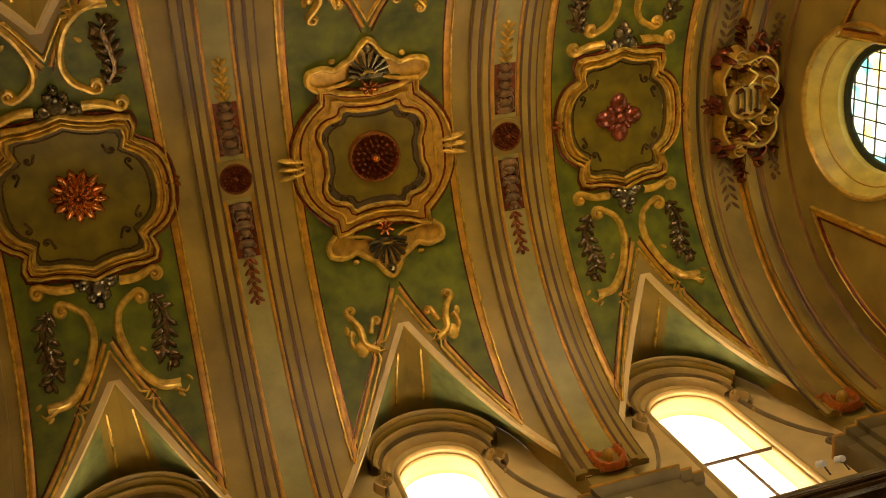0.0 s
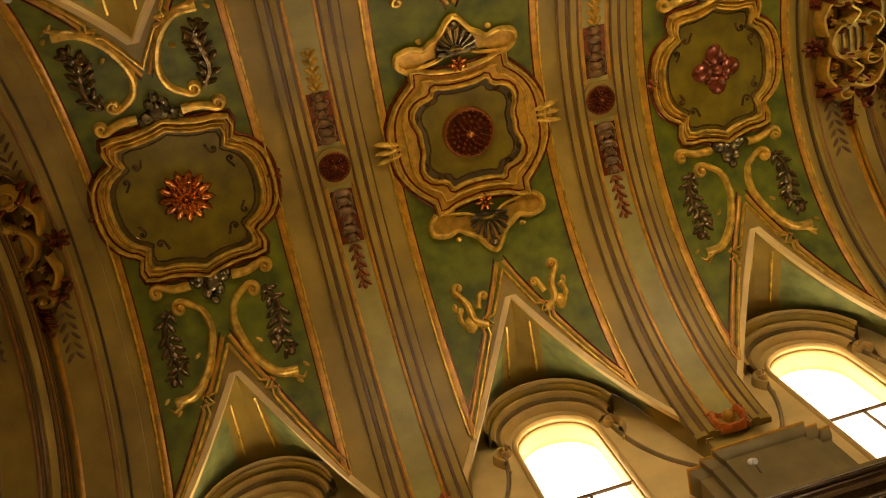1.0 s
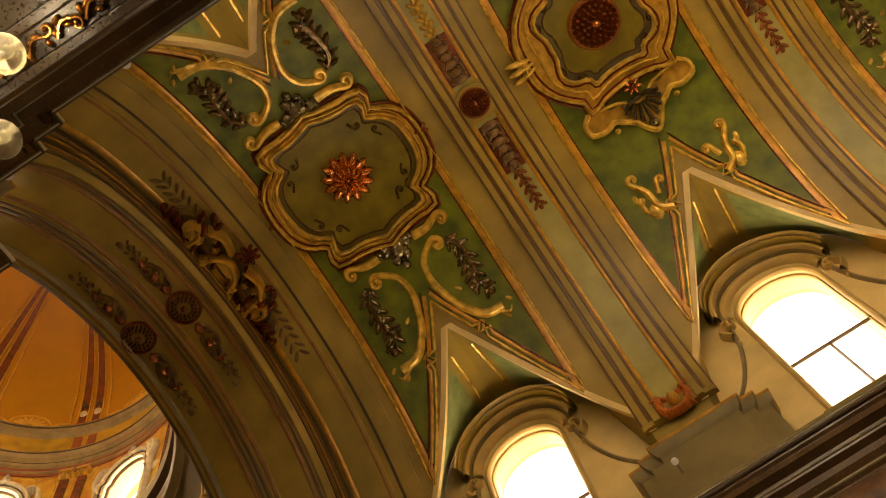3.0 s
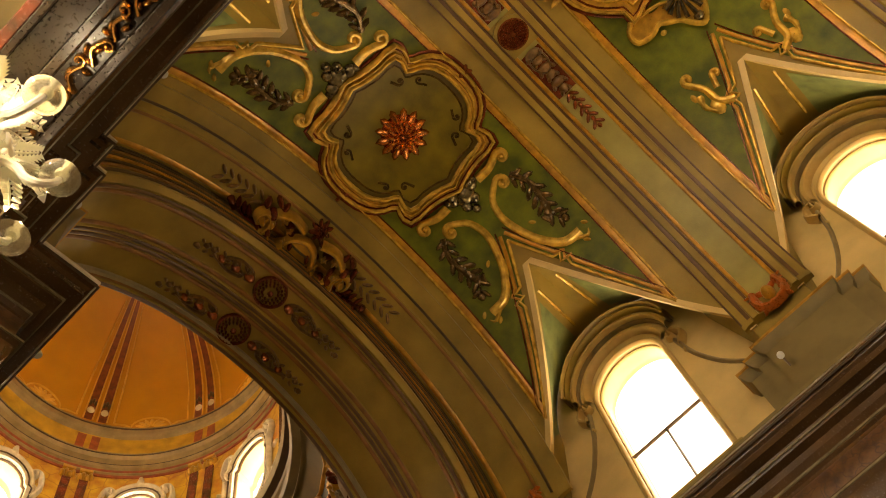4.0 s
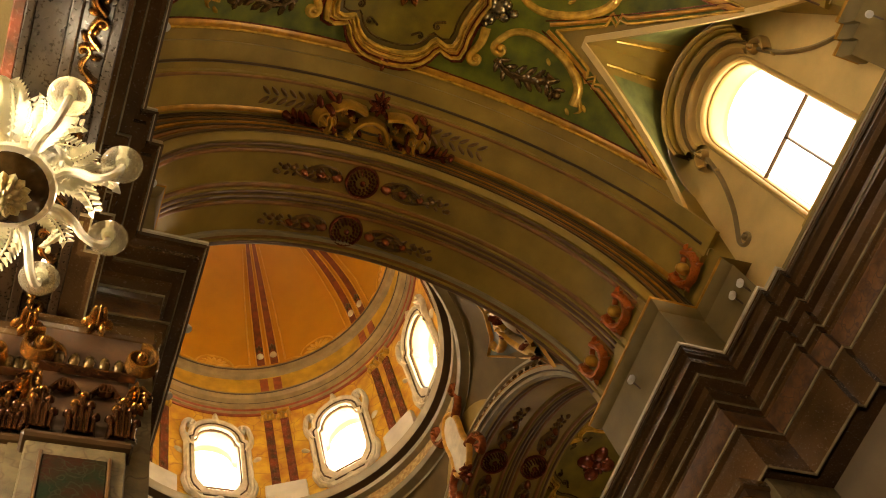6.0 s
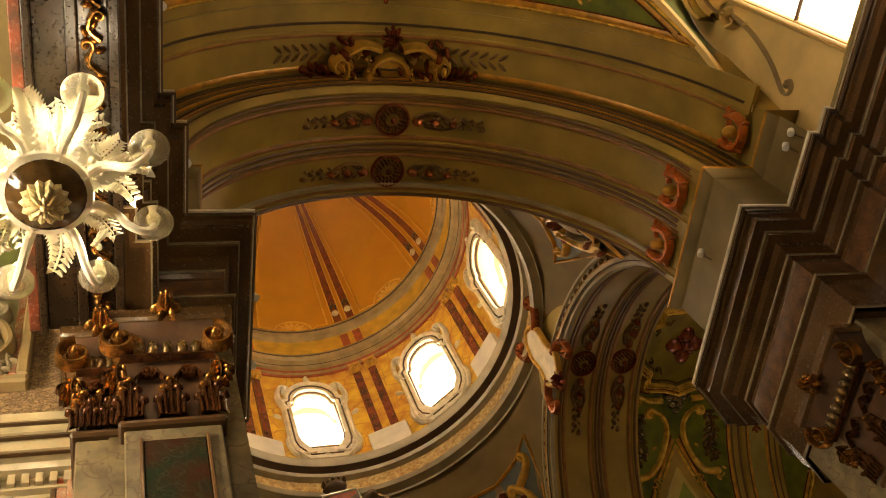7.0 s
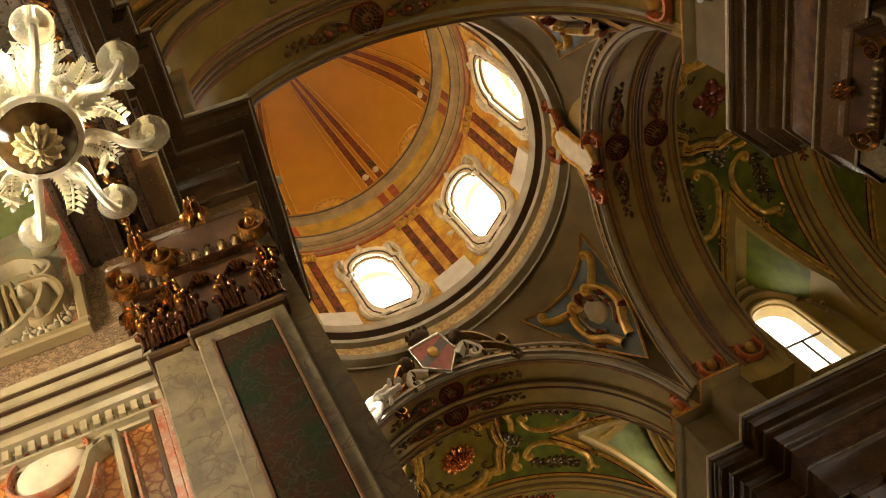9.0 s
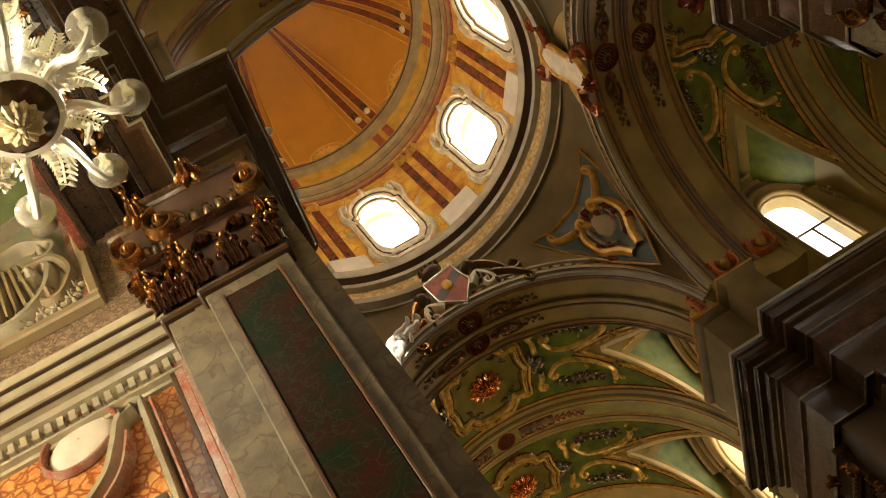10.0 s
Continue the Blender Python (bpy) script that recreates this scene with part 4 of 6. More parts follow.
# painted lunette linings: green panels and gilt bars beside each window
for yb in BAYS + CHOIR_BAYS:
    for side in (1, -1):
        th = thing_at("trim_lunette", "lunette lining with green panels and two gilt bars", "lunette", kind="structure")
        for su in (1, -1):
            bm = bmesh.new()
            inw = Vector((0, -su * 0.012, -0.012))
            grid(bm, [[lun_pt(yb, side, su, 0.13 + 0.05 * k, f) + inw for f in (0.10, 0.3, 0.5, 0.7, 0.86)] for k in range(11)])
            part("green_panel", bm, M_GREENLIT, th)
            bm = bmesh.new()
            rows = []
            for k in range(9):
                p = lun_pt(yb, side, su, 0.085, 0.10 + 0.085 * k)
                rows.append([p + Vector((0, -su * (0.01 + j), -0.01 - q)) for j, q in ((-0.025, 0.0), (-0.012, 0.03), (0.018, 0.03), (0.03, 0.0))])
            grid(bm, rows)
            part("gilt_bar", bm, M_GOLD, th)
            # pale rounded edge of the lunette; cream stands for the light on it
            bm = bmesh.new()
            rows = []
            for k in range(25):
                a = A_TIP + (radians(84) - A_TIP) * k / 24
                g, x, z = groin(a), RV * math.sin(a), RV * math.cos(a)
                p = Vector((XC + side * x, yb + su * g, ZS + z))
                nrm = Vector((side * math.sin(a), 0, math.cos(a)))
                rows.append([p + Vector((0, su * 0.10, 0)) - nrm * 0.004, p + Vector((0, su * 0.09, 0)) - nrm * 0.035, p - nrm * 0.04 + Vector((0, -su * 0.02, 0)), p + nrm * 0.06 + Vector((0, -su * 0.02, 0))])
            grid(bm, rows)
            part("edge_moulding", bm, M_CREAM, th)

# ---- cornices, plinths and walls below ----
M_FILLET = mat("lit_edge_grey_stone", (0.26, 0.20, 0.11), 0.22, var=0.4, scale=5.0)
COR = [(-0.02, 9.32), (0.03, 9.32), (0.03, 9.62), (0.06, 9.74), (0.06, 9.90), (0.10, 9.95), (0.10, 10.0), (0.02, 10.03), (0.02, 10.50), (0.06, 10.53), (0.06, 10.60),
       (0.12, 10.66), (0.13, 10.76), (0.22, 10.80), (0.24, 10.90), (0.35, 10.94), (0.35, 11.04), (0.39, 11.07), (0.42, 11.20), (0.42, 11.25), (0.40, 11.27), (-0.9, 11.27)]
PLI = [(0.0, 11.26), (0.0, 12.62), (0.05, 12.66), (0.09, 12.78), (0.09, 12.84), (-0.6, 12.90)]


W_NEAR = [(-8.3, 7.3), (0.64, 7.3), (1.04, 6.9), (1.04, 4.89), (0.34, 4.89), (0.34, 3.92), (0.22, 3.92), (0.22, 3.61), (0.10, 3.61), (0.10, -10.72)]
W_FAR = [(0.37, 25.0), (0.37, 17.0), (0.67, 17.0), (0.67, 16.4), (1.50, 16.4), (1.50, 13.54), (0.84, 13.54), (0.84, 12.93), (-8.3, 12.93)]
W_NEAR_P = [(-8.3, 6.72), (0.95, 6.72), (0.95, 4.68), (0.16, 4.68), (0.16, 3.75)]
W_FAR_P = [(0.16, 17.0), (0.16, 16.0), (1.44, 16.0), (1.44, 13.85), (0.83, 13.85), (0.83, 13.25), (0.20, 13.25), (0.20, 15.0)]


def mirrored(path):
    """The same plan line on the other side of the nave."""
    return [(2 * XC - x, y) for x, y in reversed(path)]


E_NEAR, E_FAR, E_NEAR_P, E_FAR_P = mirrored(W_NEAR), mirrored(W_FAR), mirrored(W_NEAR_P), mirrored(W_FAR_P)
for p, solid in ((E_NEAR, False), (W_NEAR, False), (E_FAR, True), (W_FAR, True)):
    bm = bmesh.new()
    sweep_plan(bm, p, COR)
    th = thing_at("cornice", "dark stone entablature with stepped mouldings and marble frieze", "cornice", kind="structure")
    part("moulding", bm, M_ENTAB, th)
    bm = bmesh.new()
    sweep_plan(bm, p, [(0.024, 10.09), (0.034, 10.11), (0.034, 10.42), (0.024, 10.44)])
    part("frieze_panel", bm, M_FRIEZE, th, "reddish brown marble frieze strip")
    bm = bmesh.new()
    sweep_plan(bm, p, [(0.425, 11.10), (0.445, 11.12), (0.425, 11.15)])
    part("dark_line", bm, M_DARK, th)
    # Pale rim strip; its colour also paints the highlight on the edge.
    bm = bmesh.new()
    sweep_plan(bm, p, [(0.415, 11.19), (0.436, 11.20), (0.436, 11.245), (0.41, 11.262)])
    part("rim_highlight", bm, M_PALE, th, "pale rim of the cornice, painted to hold its edge highlight")
    # Fillets lighter than the entablature, their colour standing for lit moulding edges.
    for z, o in ((9.975, 0.098), (9.33, 0.027), (10.56, 0.058), (10.85, 0.228)):
        bm = bmesh.new()
        sweep_plan(bm, p, [(o, z - 0.02), (o + 0.016, z - 0.015), (o + 0.016, z + 0.015), (o, z + 0.02)])
        part("fillet", bm, M_FILLET, th, "grey fillet coloured lighter as a lit edge")
    bm = bmesh.new()
    sweep_plan(bm, p, [(-0.9, 9.32), (0.03, 9.32)])
    if p is W_NEAR:
        bm.free()
    else:
        part("soffit", bm, M_ENTAB, th)
    if solid:
        bm = bmesh.new()
        sweep_plan(bm, p, [(-0.12, 0.0), (-0.12, 9.33)])
        part("wall_below", bm, M_WALL, th)
for p in (E_NEAR_P, W_NEAR_P, E_FAR_P, W_FAR_P):
    bm = bmesh.new()
    sweep_plan(bm, p, PLI)
    th = thing_at("trim_plinth", "grey painted plinth course above the cornice with moulded top", "plinth", kind="structure")
    part("plinth", bm, M_PLINTH, th)
    bm = bmesh.new()
    sweep_plan(bm, p, [(0.088, 12.785), (0.105, 12.80), (0.105, 12.83), (0.088, 12.845)])
    part("gilt_line", bm, M_OCHRE, th)
# stepped plinth blocks under the ribs, and low ones under the windows
for y in RIBS + (-9.7, 19.5):
    for side in (1, -1):
        th = thing_at("trim_plinth", "grey painted stepped plinth block under a vault rib", "plinth", kind="structure")
        for hw, d, nm in ((0.62, 4.26, "front_block"), (0.82, 4.36, "side_block"), (1.02, 4.46, "back_block")):
            bm = bmesh.new()
            p = [(XC + side * 4.9, y - hw * side), (XC + side * d, y - hw * side), (XC + side * d, y + hw * side), (XC + side * 4.9, y + hw * side)]
            sweep_plan(bm, p, PLI)
            part(nm, bm, M_PLINTH, th)
            bm = bmesh.new()
            sweep_plan(bm, p, [(0.088, 12.785), (0.105, 12.80), (0.105, 12.83), (0.088, 12.845)])
            part("gilt_line", bm, M_OCHRE, th)
for side in (1, -1):
    bm = bmesh.new()
    box(bm, *sorted((XC + side * 3.9, XC + side * 5.6)), -10.7, 4.6, 11.20, 11.26)
    box(bm, *sorted((XC + side * 4.86, XC + side * 5.3)), -10.7, 4.6, 11.0, 12.08)
    box(bm, *sorted((XC + side * 3.9, XC + side * 5.6)), 16.6, 25, 11.20, 11.26)
    tagged(link("trim_ledge", bm, M_PLINTH), "ledge on top of the cornice", "ledge", kind="structure")
bm = bmesh.new()
box(bm, -14, 22, -12, 27, -0.25, 0)
tagged(link("floor", bm, M_FLOOR), "polished stone church floor", "floor", kind="structure")
bm = bmesh.new()
box(bm, -14, 22, 25, 25.3, 0, 19)
tagged(link("wall_north", bm, M_CREAM), "plain choir end wall", "wall", kind="structure")
# Same plaster as the vault; the shade is put into this darker colour.
M_PEND = mat("shade_dark_pendentive_plaster", (0.15, 0.096, 0.030), 0.65, spec=0.15, var=0.3, scale=1.5)
# ---- crossing: pendentives, drum and dome ----
HX, HY = 3.95, 3.95
Z_RING, R_RING = 18.02, 3.93


def arch_height(x, y):
    """Height of the crossing arches where a wall line of the crossing square passes (x, y from its centre)."""
    if abs(abs(y) - HY) < 1e-6:
        return ZS + math.sqrt(max(0.0, (RA + 0.02) ** 2 - x * x))
    return ZS + math.sqrt(max(0.0, 3.72 ** 2 - y * y))


bm = bmesh.new()
rows = []
n = 128
for i in range(n):
    a = 2 * math.pi * i / n
    s, c = math.sin(a), math.cos(a)
    k = min(HX / max(1e-9, abs(s)), HY / max(1e-9, abs(c)))
    bx, by = k * s, k * c
    bz = arch_height(bx, math.copysign(HY, c)) if abs(abs(by) - HY) < 1e-6 else arch_height(math.copysign(HX, s), by)
    p0, p1 = Vector((R_RING * s, R_RING * c, Z_RING)), Vector((bx, by, bz))
    row = []
    for j in range(9):
        t = j / 8
        p = p0.lerp(p1, t)
        out = math.sin(math.pi * t) * 0.16 * min(1.0, (p1 - p0).length / 3)
        row.append(Vector((XC + p.x + s * out, YD + p.y + c * out, p.z + out * 0.5)))
    rows.append(row)
grid(bm, rows, True)
tagged(link("ceiling_pendentives", bm, M_PEND), "grey-beige plastered pendentives under the drum, darkened in colour for shade", "pendentive", kind="structure")


def ring_at(y, r, a):
    """Round the dome's axis: along is height."""
    return Vector((XC + DS * r * math.sin(a), YD + DS * r * math.cos(a), ZW + DS * (y - 19.4)))


def ring(name, prof, m, parent=None, label="", n=96):
    bm = bmesh.new()
    grid(bm, [[ring_at(z, r, 2 * math.pi * i / n) for r, z in prof] for i in range(n)], True)
    return link(name, bm, m, parent, label)


dome = thing_at("dome", "orange painted dome on a yellow marble drum with arched windows", "dome", kind="structure")
ring("ring_moulding", [(3.24, 17.0), (3.24, 17.06), (3.10, 17.10), (3.06, 17.18), (3.14, 17.22), (3.14, 17.26)], M_RINGG, dome)
ring("ring_band", [(3.22, 17.26), (3.22, 17.62)], M_SPECKY, dome, "speckled yellow marble band")
ring("ring_cornice", [(3.22, 17.62), (3.12, 17.66), (3.10, 17.74), (2.98, 17.80), (2.94, 17.90), (2.94, 17.96), (3.26, 18.0)], M_RINGG, dome)
ring("ring_shadow", [(3.105, 17.735), (3.085, 17.745), (2.985, 17.79), (2.99, 17.805)], M_DARK, dome)
Z_D0, Z_D1 = 17.98, 21.55
DW, DZ0, DZ1 = 0.92, 18.66, 20.02


def drum_outline(s=1.0):
    """Window outline with cut lower corners, in (arc, z)."""
    w = DW / 2 * s
    zb = DZ0 - 0.12 * (s - 1) * 8
    pts = [(-w * 0.55, zb - 0.12), (w * 0.55, zb - 0.12), (w * 0.92, zb + 0.12), (w, zb + 0.3), (w, DZ1)]
    pts += [(w * 0.86 * math.cos(a), DZ1 + 0.06 + w * 0.95 * math.sin(a)) for a in [math.pi * k / 10 for k in range(11)]]
    pts += [(-w, DZ1), (-w, zb + 0.3), (-w * 0.92, zb + 0.12)]
    return pts


bm = bmesh.new()
RDR = 3.2
for k in range(8):
    a0 = k * math.pi / 4
    outer = []
    for j in range(13):
        outer.append((-math.pi / 8 * RDR + j * math.pi / 48 * RDR, Z_D0))
    for j in range(13):
        outer.append((math.pi / 8 * RDR - j * math.pi / 48 * RDR, Z_D1))
    b2 = bmesh.new()
    face_with_hole(b2, [Vector((x, z, 0)) for x, z in outer], [Vector((x, z, 0)) for x, z in drum_outline()])
    bmesh.ops.subdivide_edges(b2, edges=[e for e in b2.edges if abs(e.verts[0].co.x - e.verts[1].co.x) > 0.5], cuts=3, use_grid_fill=False)
    bmesh.ops.triangulate(b2, faces=b2.faces)
    me = bpy.data.meshes.new("tmp")
    for v in b2.verts:
        v.co = ring_at(v.co.y, RDR, a0 + v.co.x / RDR)
    b2.to_mesh(me)
    b2.free()
    bm.from_mesh(me)
    bpy.data.meshes.remove(me)
part("drum_wall", bm, M_YELLOW, dome, "yellow and orange veined marble drum wall")


def drum_map(bm, a0, base=RDR):
    for v in bm.verts:
        v.co = ring_at(v.co.y, base - v.co.z, a0 + v.co.x / RDR)
    return bm


for k in range(8):
    a0 = k * math.pi / 4
    th = thing_at("window_2", "small arched drum window in a pale scrolled stone surround", "window", "drum windows", "structure")
    o, o2 = drum_outline(1.0), drum_outline(1.40)
    bm = bmesh.new()
    plate(bm, o, o2, 0.06)
    part("surround", drum_map(bm, a0), M_PALE, th)
    bm = bmesh.new()
    ribbon(bm, drum_outline(1.38), 0.09, 0.09, 0.03, True)
    for su in (1, -1):
        volute(bm, [(su * 0.56, 19.7), (su * 0.70, 20.1), (su * 0.66, 20.45)], 0.12, 0.12, 0.13, su, 0.02)
        volute(bm, [(su * 0.60, 19.0), (su * 0.70, 18.7), (su * 0.62, 18.4)], 0.10, 0.08, 0.10, -su, 0.02)
        volute(bm, [(su * 0.2, 18.42), (su * 0.42, 18.38), (su * 0.62, 18.46)], 0.10, 0.08, 0.09, su, 0.02)
        blob(bm, su * 0.78, 19.55, 0, 0.10, 0.05, 0.07, su * 0.6)
    blob(bm, 0, 20.72, 0, 0.10, 0.14, 0.14)
    blob(bm, 0, 20.90, 0, 0.06, 0.09, 0.1)
    blob(bm, 0, 18.36, 0, 0.16, 0.08, 0.1)
    part("scrollwork", drum_map(bm, a0), M_PALE, th)
    bm = bmesh.new()
    grid(bm, [[Vector((x, z, -0.02)) for x, z in o], [Vector((x, z, -0.55)) for x, z in o]], False, True)
    part("reveal", drum_map(bm, a0), M_CREAM, th)
    bm = bmesh.new()
    ribbon(bm, drum_outline(0.97), 0.05, 0.05, -0.05, True)
    ribbon(bm, drum_outline(1.20), 0.04, 0.03, 0.05, True)
    part("window_frame", drum_map(bm, a0), M_DARK, th)
    bm = bmesh.new()
    ribbon(bm, [(-DW / 2, 18.86), (DW / 2, 18.86)], 0.035, 0.03, -0.2)
    part("glazing_bar", drum_map(bm, a0), M_DARK, th)
    c = ring_at(19.55, RDR + 0.42, a0)
    sky_lamp("drum_daylight", look(c, ring_at(19.5, 0, a0)), 1.2, 2.8, P_DRUM)
    bm = bmesh.new()
    bm.faces.new([bm.verts.new(ring_at(z, RDR + 0.75, a0 + x / RDR)) for x, z in ((-0.75, 17.9), (0.75, 17.9), (0.75, 21.6), (-0.75, 21.6))])
    if k != 4:
        tagged(link("backdrop", bm, M_SKY), "bright white overcast sky outside a window", "sky", kind="structure")
    else:
        bm.free()
    # paired pilasters between the windows
    a1 = a0 + math.pi / 8
    th = thing_at("drum_pilasters", "pair of red marble drum pilasters on a grey block", "pilaster", "pilasters round the drum")
    for su in (1, -1):
        bm = bmesh.new()
        box(bm, su * 0.17 - 0.085, su * 0.17 + 0.085, 18.62, 20.75, -0.01, 0.05)
        part("shaft", drum_map(bm, a1), M_MARBLE, th, "dark red veined marble shaft")
        bm = bmesh.new()
        for j in range(4):
            blob(bm, su * 0.17 + 0.07 * (j - 1.5), 20.86 + 0.06 * (j % 2), 0.0, 0.06, 0.1, 0.1)
        box(bm, su * 0.17 - 0.13, su * 0.17 + 0.13, 20.98, 21.05, 0, 0.1)
        part("capital", drum_map(bm, a1), M_OCHRE_GOLD, th)
    bm = bmesh.new()
    box(bm, -0.40, 0.40, 18.0, 18.62, 0, 0.12, 0.01)
    part("base_block", drum_map(bm, a1), M_BLOCK, th, "light grey stone base block")
ring("drum_cornice", [(3.2, 21.05), (3.13, 21.08), (3.13, 21.18), (3.08, 21.2), (3.08, 21.30), (2.98, 21.34), (2.93, 21.44), (2.93, 21.5), (3.12, 21.52)], M_TAN, dome)
ring("drum_cornice_line", [(3.125, 21.10), (3.115, 21.12), (3.115, 21.16), (3.125, 21.17)], M_REDP, dome)
ring("drum_frieze", [(3.19, 20.99), (3.165, 21.0), (3.165, 21.06)], M_REDP, dome)
ring("dark_line", [(2.945, 21.425), (2.92, 21.43), (2.92, 21.45), (2.94, 21.46)], M_DARK, dome)
ring("dark_line", [(3.095, 21.29), (3.07, 21.295), (3.07, 21.31), (3.08, 21.32)], M_DARK, dome)
ring("attic", [(3.12, 21.52), (3.08, 22.25)], M_YELLOWP, dome, "yellow painted attic band")
ring("attic_moulding", [(3.09, 22.22), (3.02, 22.26), (3.0, 22.36), (2.92, 22.40), (2.92, 22.46), (3.0, 22.5)], M_TAN, dome)
ring("dark_line", [(2.935, 22.385), (2.915, 22.39), (2.915, 22.41), (2.93, 22.42)], M_DARK, dome)
ZB, RB, RZ = 22.45, 3.0, 3.5
ring("dome_shell", [(RB * math.cos(radians(e)), ZB + RZ * math.sin(radians(e))) for e in range(0, 85, 4)], M_DOME, dome, "smooth orange painted dome shell")
ring("lantern_eye", [(0.42, 25.86), (0.42, 26.5), (0.0, 26.6)], M_CREAM, dome)


def dome_map(bm, a0, h=0.0):
    """x across in metres at the base, y elevation in degrees, z inwards."""
    for v in bm.verts:
        e = radians(v.co.y)
        k = 1 - v.co.z / RB
        v.co = ring_at(ZB + RZ * math.sin(e) * k, RB * math.cos(e) * k, a0 + v.co.x / RB)
    return bm


for k in range(8):
    a1 = k * math.pi / 4 + math.pi / 8
    th = thing_at("dome_rib", "pair of dark red painted dome ribs with white roundels", "dome rib", "ribs of the dome", "structure")
    for su in (1, -1):
        bm = bmesh.new()
        grid(bm, [[Vector((su * (0.15 + o) , e, 0.03)) for o in (-0.085, 0.085)] for e in range(2, 82, 4)])
        part("rib_band", dome_map(bm, a1), M_REDRIB, th)
        for o in (0.05, 0.25):
            bm = bmesh.new()
            grid(bm, [[Vector((su * (o + d), e, q)) for d, q in ((-0.016, 0.02), (-0.01, 0.05), (0.01, 0.05), (0.016, 0.02))] for e in range(2, 82, 4)])
            part("edge_line", dome_map(bm, a1), M_DLINE, th)
        bm = bmesh.new()
        blob(bm, 0, 0, 0, 0.085, 1.75, 0.05, 0, 12, 3)
        for v in bm.verts:
            v.co = Vector((v.co.x + su * 0.15, v.co.y + 7.5, v.co.z + 0.03))
        part("roundel", dome_map(bm, a1), M_PALE, th, "white painted roundel")
        bm = bmesh.new()
        for j in range(3):
            blob(bm, (j - 1) * 0.05, 11.5 + 1.0 * (j % 2), 0.03, 0.035, 1.6, 0.03, 0, 8, 2)
        for v in bm.verts:
            v.co.x += su * 0.15
        part("tassel", dome_map(bm, a1), M_DARK, th)
        bm = bmesh.new()
        box(bm, su * 0.15 - 0.09, su * 0.15 + 0.09, 21.62, 22.18, -0.02, 0.045)
        part("attic_block", drum_map(bm, a1, 3.12), M_REDP, th, "dark red attic panel")
    a0 = k * math.pi / 4
    th = thing_at("dome_panel_frame", "painted panel frame with a shell lunette on the dome", "painted frame", "panel frames of the dome", "structure")
    bm = bmesh.new()
    w = 0.78
    pts = [(0.42 * math.cos(a), 1.6 + 6.0 * math.sin(a)) for a in [math.pi * j / 12 for j in range(13)]]
    path = [(w, 60), (w, 40), (w, 20), (w, 3.0), (0.55, 3.0)] + pts + [(-0.55, 3.0), (-w, 3.0), (-w, 20), (-w, 40), (-w, 60)]
    rows = []
    for i, p in enumerate(path):
        q = Vector((p[0], p[1] / 19.0))
        d = (Vector((path[min(i + 1, len(path) - 1)][0], path[min(i + 1, len(path) - 1)][1] / 19.0)) - Vector((path[max(0, i - 1)][0], path[max(0, i - 1)][1] / 19.0))).normalized()
        m = Vector((-d.y, d.x))
        rows.append([Vector((q.x + m.x * o, (q.y + m.y * o) * 19.0, h)) for o, h in ((-0.02, 0.01), (-0.012, 0.035), (0.012, 0.035), (0.02, 0.01))])
    grid(bm, rows)
    part("frame_line", dome_map(bm, a0), M_DLINE, th)
    bm = bmesh.new()
    for j in range(7):
        a = math.pi * (j + 0.5) / 7
        blob(bm, 0, 0, 0, 0.15, 0.05, 0.03, 0, 8, 2)
        vs = list(bm.verts)[-24:]
        for v in vs:
            x, y = v.co.x + 0.2, v.co.y
            v.co = Vector((x * math.cos(a) - y * math.sin(a), 2.0 + 15 * (x * math.sin(a) + y * math.cos(a)), v.co.z + 0.01))
    part("shell", dome_map(bm, a0), M_DLINE, th)

# archivolts of the crossing arches and reliefs on the pendentives
for nm, at, r in (("nave", lambda y, q, a: nave_at(YD - HY + 0.02 - y, q, a), RA), ("choir", lambda y, q, a: nave_at(YD + HY - 0.02 + y, q, a), 3.75),
                  ("east", lambda y, q, a: trans_at(HX - 0.02 + y, q, a), 3.70), ("west", lambda y, q, a: trans_at(-HX + 0.02 - y, q, a), 3.70)):
    prof = [(0.02, r - 0.02), (-0.05, r), (-0.05, r + 0.07), (-0.10, r + 0.09), (-0.10, r + 0.17), (-0.04, r + 0.19), (-0.04, r + 0.33), (-0.09, r + 0.35), (-0.09, r + 0.40), (0.05, r + 0.42)]
    span = math.acos(min(1, 0.35 / r))
    th = thing_at("trim_archivolt", "moulded archivolt with a row of small gilt leaves", "moulding", kind="structure")
    part("moulding", arc(prof, -span * 0.97, span * 0.97, 72, at), M_RINGG, th)
    for o, m in ((0.08, M_DARK), (0.18, M_OCHRE)):
        part("line", arc([(-0.105, r + o - 0.012), (-0.115, r + o), (-0.105, r + o + 0.012), (-0.09, r + o)], -span * 0.97, span * 0.97, 72, at), m, th)
    bm = bmesh.new()
    for k in range(46):
        a = span * 0.95 * (k - 22.5) / 22.5
        b2 = bmesh.new()
        blob(b2, 0, 0, 0, 0.05, 0.075, 0.07, 0.5, 6, 2)
        for v in b2.verts:
            v.co = at(-0.03 - v.co.z, r + 0.26 + v.co.x, a + v.co.y / r)
        me = bpy.data.meshes.new("tmp")
        b2.to_mesh(me)
        b2.free()
        bm.from_mesh(me)
        bpy.data.meshes.remove(me)
    part("leaf_row", bm, M_BRONZE, th)
